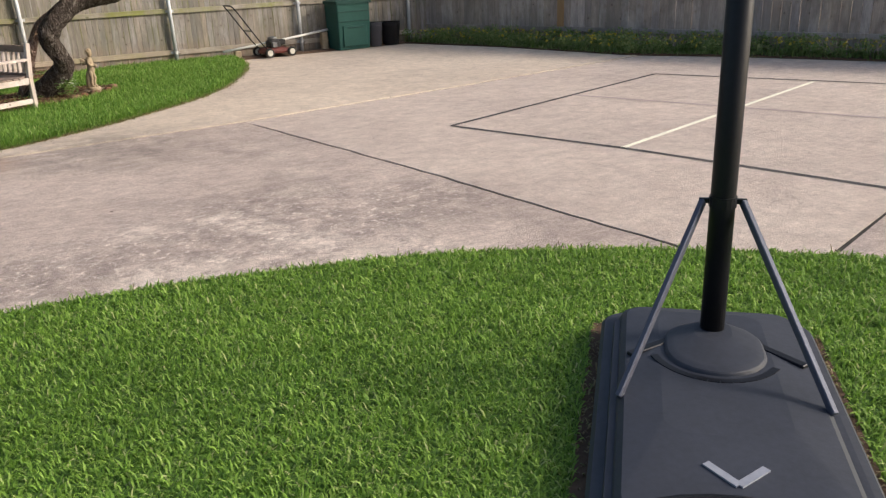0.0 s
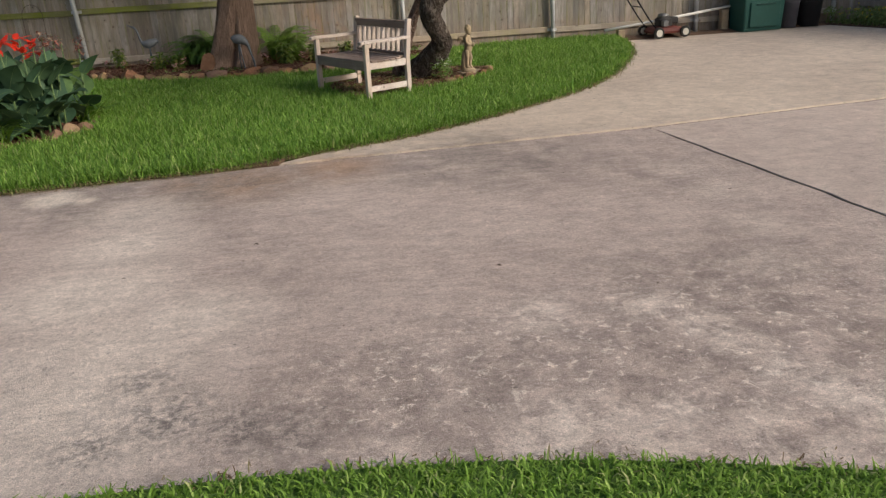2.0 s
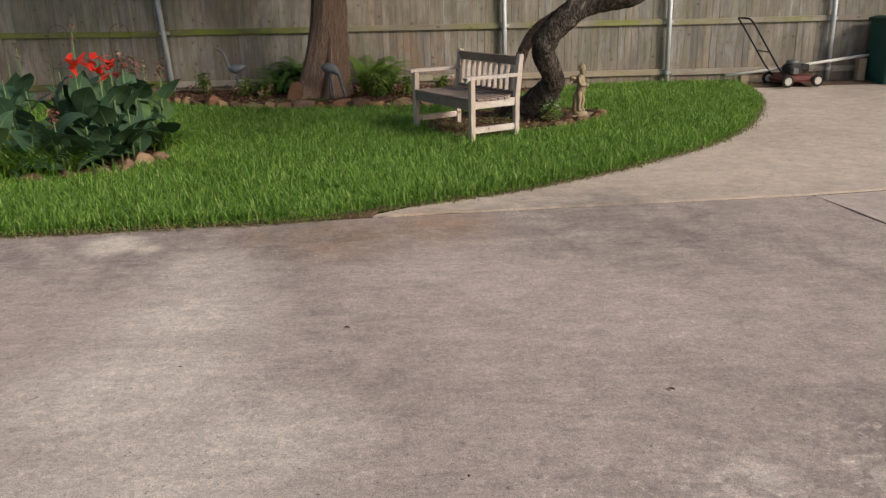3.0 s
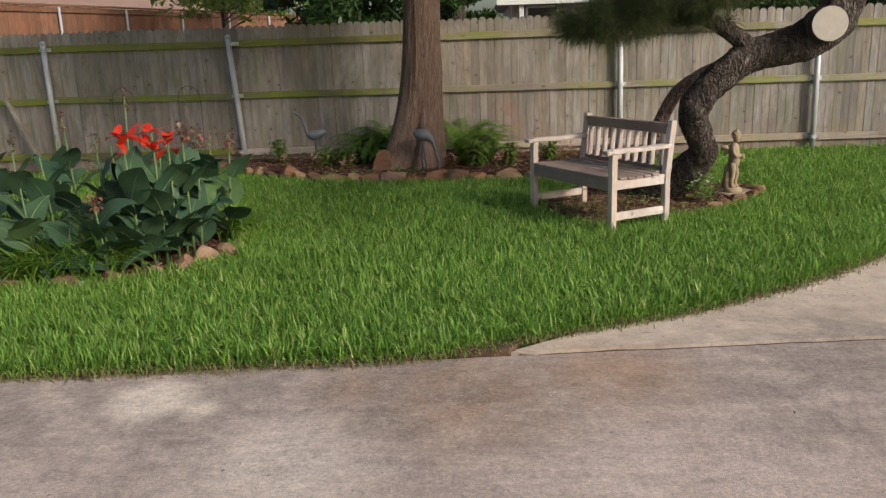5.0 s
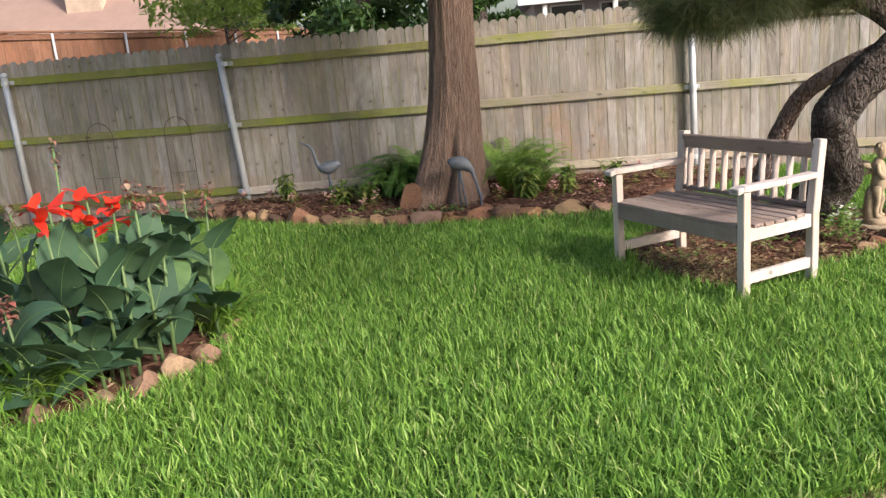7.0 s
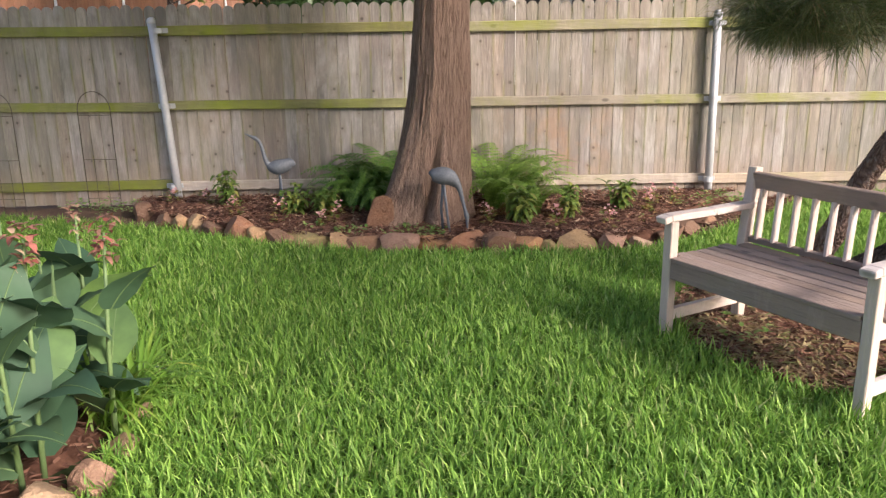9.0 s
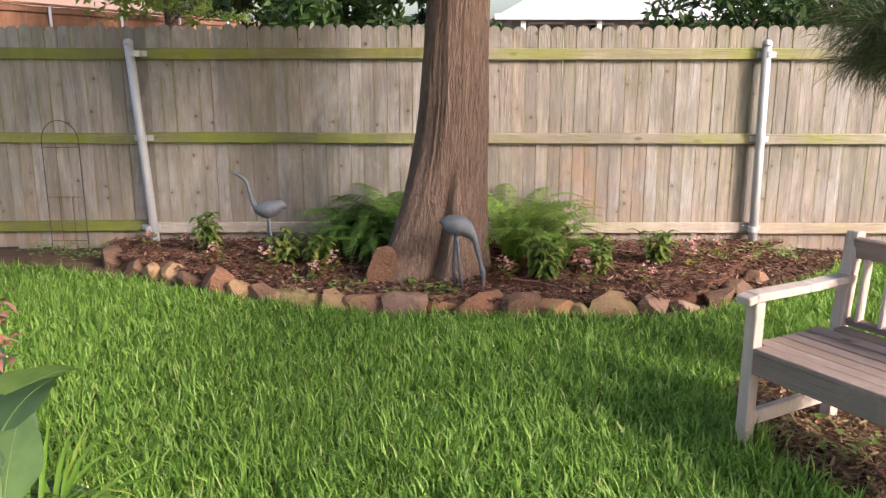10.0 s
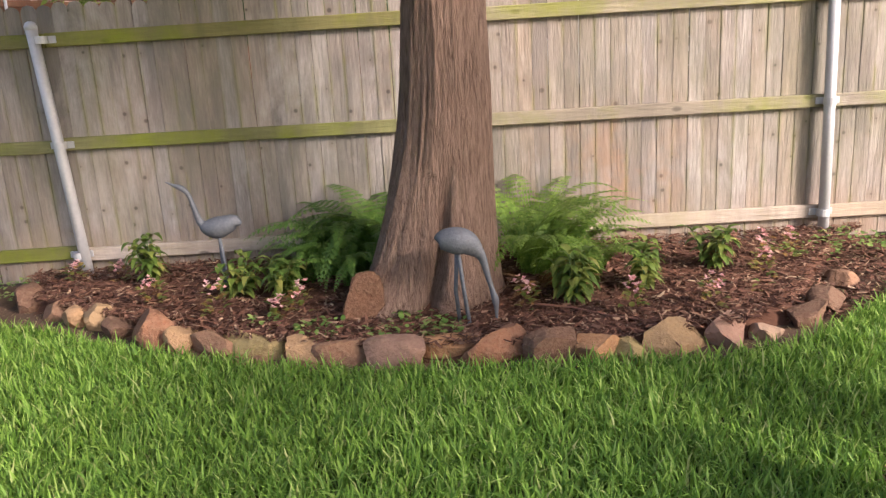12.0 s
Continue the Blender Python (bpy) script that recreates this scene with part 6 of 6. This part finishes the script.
def frond(length, material, g, lift):
    """One fern frond along +x, arching over."""
    V, F = [], []
    p, d = Vector((0, 0, 0)), Vector((1, 0, lift)).normalized()
    n = 26
    for i in range(n):
        s = i / (n - 1)
        side = Vector((0, 1, 0))
        up = side.cross(d) * -1
        w = length * 0.165 * (min(1, s * 4 + 0.25)) * (1 - s) ** 0.75 + 0.004
        for sg in (-1, 1):
            o = p
            tip = p + (side * sg * 0.94 + d * 0.34) * w * g.uniform(0.85, 1.1) + Vector((0, 0, -0.25 * w))
            e = d * (length / n * 1.05)
            teeth = 6
            k = len(V)
            V.append(tuple(o))
            for q in range(1, teeth + 1):
                f = q / teeth
                c = o.lerp(tip, f)
                r = math.sin(math.pi * (0.12 + 0.80 * f)) * 0.62
                V += [tuple(o.lerp(tip, f - 1.0 / teeth)), tuple(c - e * r), tuple(c), tuple(c + e * r)]
            for q in range(teeth):
                b = k + 1 + q * 4
                F += [(b, b + 1, b + 2), (b, b + 2, b + 3)]
        p = p + d * (length / n)
        d = (d + Vector((0, 0, -(0.7 + lift * 0.55) / n))).normalized()
    return mesh_from("frond", V, F, material)


def fern(x, y, z, n, length, material, label, seed, a0=0, a1=360, lift=(1.8, 5.0)):
    g = random.Random(seed)
    t = thing("fern", pose(x, y, z), label, "fern", "ferns beside the trunk")
    for i in range(n):
        a = a0 + (a1 - a0) * (i + g.uniform(0, 0.8)) / n
        me = frond(length * g.uniform(0.75, 1.1), material, g, g.uniform(*lift))
        linked("frond", me, t, pose(g.uniform(-0.04, 0.04), g.uniform(-0.04, 0.04), 0, g.uniform(-15, 15), 0, a))
    return t


for i, (x, y, n, L, a0, a1) in enumerate([(1.36, 13.22, 17, 0.80, -150, 110), (1.62, 13.05, 15, 0.58, -170, 60), (1.34, 13.45, 17, 0.98, -60, 180), (1.55, 13.40, 14, 0.80, -120, 120)]):
    fern(x, y, 0.08, n, L, M_FERN, "bright green feathery fern beside the trunk", 700 + i, a0, a1, (1.8, 7.0))
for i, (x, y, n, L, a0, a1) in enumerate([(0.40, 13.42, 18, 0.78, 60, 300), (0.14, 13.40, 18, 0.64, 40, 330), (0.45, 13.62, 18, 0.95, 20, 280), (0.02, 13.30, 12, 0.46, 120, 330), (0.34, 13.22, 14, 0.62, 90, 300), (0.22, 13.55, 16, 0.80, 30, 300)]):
    fern(x, y, 0.08, n, L, M_FERN_SHADED, "feathery fern beside the trunk, shade put into its deep green", 720 + i, a0, a1, (2.8, 8.0))


M_DEADFERN = leafy("dead_fern", [(0.0, (0.20, 0.095, 0.040)), (0.6, (0.34, 0.18, 0.075)), (1.0, (0.42, 0.29, 0.12))], 0.3)
fern(1.36, 12.98, 0.08, 14, 0.36, M_DEADFERN, "withered orange-brown fern fronds at the trunk foot", 745, -170, 60, (0.6, 2.2))


def shrub(x, y, h, label, seed, dry=0.0):
    g = random.Random(seed)
    t = thing("leafy_plant", pose(x - 0.022, y, 0.085), label, "plant", "leafy plants in the flower bed")
    L = Leaves()
    for s in range(6):
        a = g.uniform(0, 6.28)
        r = g.uniform(0.03, 0.13)
        tip = Vector((math.cos(a) * r, math.sin(a) * r, h * g.uniform(0.6, 1.0)))
        part("stem", tube(bmesh.new(), [(0, 0, -0.04), tip * 0.6, tip], [0.006, 0.005, 0.003], 6), M_STALK, t)
        for k in range(7):
            f = 0.3 + 0.7 * k / 6
            b = a + k * 1.7
            for q in (0, math.pi):
                L.add(tip * f, (math.cos(b + q), math.sin(b + q), 0.35 if f < 0.95 else 1.0), g.uniform(0.085, 0.13), g.uniform(0.034, 0.052), g.uniform(1.3, 2.6), 0.3, 4)
    linked("foliage", L.mesh("foliage", M_COLEUS), t)
    return t


for i, (x, y, h) in enumerate([(-0.90, 13.50, 0.30), (-0.30, 13.12, 0.24), (-0.05, 13.10, 0.22), (1.50, 12.68, 0.30), (1.93, 12.85, 0.27), (2.38, 13.15, 0.27), (1.55, 12.78, 0.22)]):
    shrub(x, y, h, "bushy green plant with drooping pointed leaves in mulch", 740 + i)


def begonia(x, y, h, seed, name="begonia", petals=None, label="small bronze-leaved begonia with pink blossom in mulch", group="begonias in the flower bed", count=13):
    g = random.Random(seed)
    t = thing(name, pose(x - 0.022, y, 0.08), label, "flower", group)
    L, P = Leaves(), Leaves()
    for i in range(26 if petals is None else 46):
        a = g.uniform(0, 6.28)
        r, z = g.uniform(0.01, 0.06), g.uniform(0.02, h * (0.9 if petals is None else 0.95))
        L.add((math.cos(a) * r, math.sin(a) * r, z), (math.cos(a), math.sin(a), g.uniform(0.1, 1)), g.uniform(0.03, 0.05), g.uniform(0.025, 0.04), 1.0, 0.3, 3)
    for i in range(count):
        a = g.uniform(0, 6.28)
        r, z = g.uniform(0.0, 0.06), h * g.uniform(0.7, 1.1)
        for k in range(4):
            b = a + k * 1.57
            P.add((math.cos(a) * r, math.sin(a) * r, z), (math.cos(b) + g.uniform(-0.4, 0.4), math.sin(b), g.uniform(-0.2, 1.4)), 0.020, 0.018, 0.3, 0.1, 2)
    linked("leaves", L.mesh("leaves", M_BEGONIA if petals is None else M_COVER), t)
    linked("petals", P.mesh("petals", petals or M_PINK), t, None, "pale pink petals" if petals is None else "white petals")


for i, (x, y, h) in enumerate([(-1.43, 13.63, 0.11), (-1.12, 13.55, 0.12), (-0.76, 13.05, 0.13), (-0.35, 12.83, 0.15), (0.10, 12.74, 0.14), (1.26, 12.60, 0.14), (1.76, 12.49, 0.15), (2.16, 12.50, 0.14), (2.50, 12.73, 0.20), (2.84, 13.22, 0.16), (2.62, 13.05, 0.18), (0.0, 12.72, 0.10)]):
    begonia(x, y, h * 1.3, 760 + i)
for i, (x, y, h, n) in enumerate([(3.47, 10.60, 0.24, 7), (3.55, 10.66, 0.20, 6), (3.40, 10.52, 0.19, 5), (3.50, 10.52, 0.16, 3)]):
    begonia(x, y, h, 790 + i, "white_flower_clump", M_WHITEPETAL, "clump of white blossom with light green leaves by the pine", "", n)


def cover(x, y, n, r, seed):
    g = random.Random(seed)
    L = Leaves()
    for i in range(n):
        a = g.uniform(0, 6.28)
        q = r * math.sqrt(g.random())
        b = g.uniform(0, 6.28)
        L.add((x + math.cos(a) * q, y + math.sin(a) * q, 0.085 + g.uniform(0, 0.05)), (math.cos(b), math.sin(b), g.uniform(0.1, 0.9)), g.uniform(0.022, 0.042), g.uniform(0.02, 0.034), 0.8, 0.2, 3)
    tagged(new("groundcover_patch", L.mesh("groundcover_patch", M_COVER)), "low light green groundcover patch creeping over mulch", "plant", "groundcover patches", "stuff")


for i, (x, y, n, r) in enumerate([(0.22, 12.50, 80, 0.14), (0.82, 12.42, 90, 0.12), (0.55, 12.42, 45, 0.12), (0.66, 12.62, 45, 0.10), (-0.1, 12.66, 35, 0.10), (-1.85, 13.45, 90, 0.22), (-2.2, 13.6, 80, 0.25), (3.35, 13.55, 120, 0.25), (3.0, 13.4, 60, 0.2), (2.9, 10.6, 40, 0.25), (2.35, 10.45, 30, 0.2)]):
    cover(x, y, n, r, 800 + i)

# twig lying on the mulch
bm = tube(bmesh.new(), [(1.28, 12.62, 0.135), (1.45, 12.56, 0.128), (1.62, 12.42, 0.122), (1.80, 12.34, 0.115), (1.86, 12.10, 0.075)], [0.006, 0.005, 0.005, 0.004, 0.003], 6)
tagged(part("fallen_twig", bm, M_SEED), "thin dry twig lying across the mulch", "twig")

# dead leaves on the paving
for i, (x, y, s) in enumerate([(1.61, 5.40, 0.05), (2.92, 4.70, 0.045), (0.95, 5.05, 0.03), (3.7, 6.3, 0.03), (2.1, 4.2, 0.025), (3.6, 4.3, 0.03), (4.6, 5.6, 0.03), (2.75, 6.6, 0.028)]):
    g = random.Random(900 + i)
    L = Leaves()
    L.add((0, 0, 0.006), (1, 0, 0.12), s * 0.7, s * 0.4, 0.3, 0.5, 4)
    ob = new("dead_leaf", L.mesh("dead_leaf", plain("dead_leaf_brown", (0.07, 0.045, 0.03), 0.85) if i == 0 else bpy.data.materials["dead_leaf_brown"]))
    ob.matrix_basis = pose(x, y, 0.0, 0, 0, g.uniform(0, 360))
    tagged(ob, "small curled dark dead leaf lying on concrete", "leaf", "dead leaves on the paving")

# ---- weedy strip along the court ----
x, y = scatter(rng, [(10.3, 13.75), (11.15, 8.9 + 2.6), (11.75, 8.9), (12.75, 7.4), (13.7, 5.4), (14.2, 3.2), (15.0, 3.2), (11.1, 13.95)], 700)
tagged(new("weed_strip", blades("weed_strip", x, y, np.zeros(len(x)), 0.17, 0.018, 1.3, rng, leafy("weeds", [(0.0, (0.12, 0.20, 0.05)), (0.6, (0.20, 0.29, 0.08)), (1.0, (0.34, 0.35, 0.15))], 0.35))), "tangled green weeds along the court fence", "weeds", kind="stuff")
g = np.random.default_rng(31)
k = g.integers(0, len(x), 260)
tagged(new("weed_clump", leaf_cloud("weed_clump", g, np.stack([x[k], y[k], g.uniform(0.06, 0.26, 260)], 1), g.uniform(0.09, 0.20, 260), 22000, 0.030, leafy("weed_leaf", [(0.0, (0.15, 0.23, 0.07)), (0.6, (0.25, 0.34, 0.11)), (1.0, (0.40, 0.42, 0.19))], 0.35), 0.7)), "leafy wild weeds in uneven clumps by the fence", "weeds", kind="stuff")
k = g.integers(0, len(x), 420)
tagged(new("weed_blossom", leaf_cloud("weed_blossom", g, np.stack([x[k], y[k], g.uniform(0.16, 0.32, 420)], 1), np.full(420, 0.03), 1100, 0.026, leafy("yellow_petal", [(0.0, (0.65, 0.50, 0.05)), (1.0, (0.75, 0.62, 0.12))], 0.3), 1.0)), "tiny yellow blossoms scattered over the weeds", "flowers", kind="stuff")
bm = prism([(10.25, 13.75), (11.15, 11.5), (11.75, 8.9), (12.75, 7.4), (13.7, 5.4), (14.2, 3.0), (17, 3.0), (17, 14), (10.3, 14)], 0.0, 0.03)
tagged(part("weed_bed", bm, M_SOIL), "soil strip under the weeds", "soil", kind="structure")

# ---- beyond the fence ----
C, Dv = Vector((-13.0, 15.5, 0.0)), Vector((-5.0, 38.0, 0.0))
dv = (Dv - C).normalized()
fence3 = thing("neighbour_fence", pose(C.x, C.y, 0.45, 0, 0, math.degrees(math.atan2(dv.y, dv.x))), "tall reddish cedar board fence of the neighbouring yard", "fence", kind="structure")
CED = [picket_mesh("board", w, 2.35, 0.018, 0.01, M_CEDAR) for w in (0.19, 0.194, 0.197)]
L3, x = (Dv - C).length, 0.1
while x < L3:
    linked("board", CED[rnd.randrange(3)], fence3, pose(x, 0, rnd.uniform(-0.01, 0.01)))
    x += 0.2
for z in (0.4, 1.2, 2.25):
    bm = bmesh.new()
    bar(bm, (0, -0.04, z), (L3, -0.04, z), 0.04, 0.10, 0.004)
    part("rail", bm, M_CEDAR, fence3)
bm = bmesh.new()
bar(bm, (0, 0, 2.39), (L3, 0, 2.39), 0.16, 0.045, 0.004)
part("cap_board", bm, M_CEDAR, fence3)
x = 0.6
while x < L3:
    bm = tube(bmesh.new(), [(x, -0.09, -0.5), (x, -0.09, 2.34)], 0.035, 10)
    part("post", bm, M_STEEL, fence3, "", True)
    x += 2.44

M_ROOFPINK = plain("pale_shingle", (0.29, 0.195, 0.16), 0.9, grain=20, vary=0.15, bump=0.3)
M_ROOFGREY = plain("grey_shingle", (0.46, 0.45, 0.48), 0.9, grain=20, vary=0.2, bump=0.3)
M_SIDING = plain("pale_siding", (0.46, 0.45, 0.44), 0.8, grain=20, vary=0.1)
M_DARKGLASS = plain("dark_window", (0.02, 0.022, 0.026), 0.15, 0.0, 20, 0.2, 0.0, 0.5)
M_TRIM = plain("white_trim", (0.75, 0.75, 0.74), 0.6, grain=20, vary=0.06)


def house(m, w, d, wall, ridge, roof_mat, label, openings, posts=()):
    t = thing("neighbour_house", m, label, "house")
    bm = box(bmesh.new(), 0, w, 0, d, 0, wall)
    part("wall", bm, M_SIDING, t)
    o = 0.5
    bm = bmesh.new()
    e = [bm.verts.new(p) for p in ((-o, -o, wall), (w + o, -o, wall), (w + o, d + o, wall), (-o, d + o, wall))]
    r = [bm.verts.new(p) for p in ((d * 0.5, d / 2, ridge), (w - d * 0.5, d / 2, ridge))]
    for f in ((e[0], e[1], r[1], r[0]), (e[1], e[2], r[1]), (e[2], e[3], r[0], r[1]), (e[3], e[0], r[0]), (e[3], e[2], e[1], e[0])):
        bm.faces.new(f)
    part("roof", bm, roof_mat, t)
    bm = bmesh.new()
    bar(bm, (-o, -o - 0.05, wall + 0.0), (w + o, -o - 0.05, wall + 0.0), 0.1, 0.16, 0.01)
    part("gutter", bm, M_TRIM, t, "white gutter")
    for x0, x1, z0, z1 in openings:
        bm = box(bmesh.new(), x0, x1, -0.03, 0.05, z0, z1)
        win = part("window", bm, M_DARKGLASS, t)
        bm = bmesh.new()
        for a, b in (((x0, z0), (x1, z0)), ((x0, z1), (x1, z1)), ((x0, z0), (x0, z1)), ((x1, z0), (x1, z1))):
            bar(bm, (a[0], -0.05, a[1]), (b[0], -0.05, b[1]), 0.06, 0.08, 0.005, (0, 1, 0))
        part("frame", bm, M_TRIM, win)
    for x0 in posts:
        bm = box(bmesh.new(), x0 - 0.07, x0 + 0.07, -0.48, -0.34, 0, wall, 0.01)
        part("porch_post", bm, M_TRIM, t)
    return t


house(pose(2.7, 31.0, 0), 15, 8, 2.74, 5.3, M_ROOFGREY, "single-storey neighbouring house with grey hipped roof and porch posts", [(0.5, 1.5, 1.2, 2.6), (2.0, 2.9, 0.2, 2.58), (3.4, 4.8, 1.2, 2.6), (8, 9.5, 1.2, 2.6)], (0.3, 2.4, 4.9, 7.4))
pink_house = house(pose(-28.3, 41.0, 0), 17, 9, 3.1, 7.0, M_ROOFPINK, "neighbouring house with pale pinkish roof behind the cedar fence", [(9, 10.4, 2.2, 3.4), (13, 14.4, 2.2, 3.4)])


bm = box(bmesh.new(), 10.4, 12.1, 1.6, 2.6, 3.9, 7.6, 0.03)
chimney = part("chimney", bm, plain("chimney_stone", (0.42, 0.32, 0.25), 0.9, grain=4, vary=0.35, bump=0.5), pink_house, "broad stone chimney")
bm = box(bmesh.new(), 10.3, 12.2, 1.5, 2.7, 7.6, 7.75, 0.02)
part("chimney_cap", bm, M_TRIM, chimney)


def tree(x, y, h, spread, seed, mat, label, n=5200, leaf=0.16, trunk_r=0.16, low=0.25):
    g = np.random.default_rng(seed)
    t = thing("tree", pose(x, y, -0.05), label, "tree")
    bm = tube(bmesh.new(), [(0, 0, -0.1), (0.06, 0, h * 0.3), (0.0, 0.08, h * 0.6), (0.05, 0, h * 0.9)], [trunk_r * 1.3, trunk_r, trunk_r * 0.6, 0.03], 12)
    part("trunk", bm, M_PINEBARK, t, "", True)
    cs, rs = [], []
    for i in range(22):
        a = i * 2.4 + g.uniform(-0.4, 0.4)
        z = h * (low + (0.95 - low) * (i + 1) / 22)
        r = spread * math.sqrt(max(0.08, 1 - ((z / h - 0.55) / 0.55) ** 2)) * g.uniform(0.55, 1.05)
        tip = (math.cos(a) * r, math.sin(a) * r, z)
        if i % 3 == 0:
            bm = tube(bmesh.new(), [(0.03, 0.03, z * 0.75), (tip[0] * 0.5, tip[1] * 0.5, z * 0.92), tip], [trunk_r * 0.4, trunk_r * 0.25, 0.02], 7)
            part("limb", bm, M_PINEBARK, t)
        for s in (0.5, 1.0):
            cs.append((tip[0] * s, tip[1] * s, tip[2]))
            rs.append(spread * g.uniform(0.22, 0.36))
    linked("crown", leaf_cloud("crown", g, cs, rs, n, leaf, mat), t)


M_TREEDARK = leafy("dark_tree_leaf", [(0.0, (0.020, 0.050, 0.012)), (0.6, (0.045, 0.095, 0.022)), (1.0, (0.08, 0.14, 0.035))], 0.3)
M_TREELIGHT = leafy("light_tree_leaf", [(0.0, (0.15, 0.23, 0.04)), (0.6, (0.24, 0.34, 0.06)), (1.0, (0.36, 0.44, 0.11))], 0.55)
tree(-1.2, 21.5, 6.5, 1.7, 61, M_TREEDARK, "dark broad-leaved tree behind the picket fence", 9000, 0.15, 0.20)
tree(-5.2, 25.5, 5.5, 1.8, 62, M_TREELIGHT, "airy yellow-green tree behind the picket fence", 4200, 0.12, 0.06, 0.47)
tree(-6.6, 30.0, 6.5, 2.2, 63, M_TREELIGHT, "airy yellow-green tree beside the cedar fence", 4200, 0.15, 0.06, 0.47)
tree(1.0, 25.0, 7.5, 1.3, 64, M_TREEDARK, "dark broad-leaved tree by the neighbouring house", 7000, 0.16, 0.22)
tree(5.6, 20.5, 2.9, 1.5, 65, M_TREEDARK, "dense rounded shrub above the fence line", 7000, 0.10, 0.08, 0.1)
tree(7.6, 21.0, 3.0, 1.6, 66, M_TREEDARK, "dense rounded shrub above the fence line", 7000, 0.10, 0.08, 0.1)
tree(-10.2, 45.0, 7.0, 2.8, 67, M_TREEDARK, "dark tree beside the pale-roofed house", 5000, 0.2, 0.2)
tree(11.5, 24.0, 6.5, 3.0, 68, M_TREEDARK, "broad tree behind the yard corner", 6000, 0.2, 0.2)
tree(19.0, 9.0, 7.0, 3.2, 69, M_TREEDARK, "broad tree behind the court fence", 5000, 0.22, 0.2)
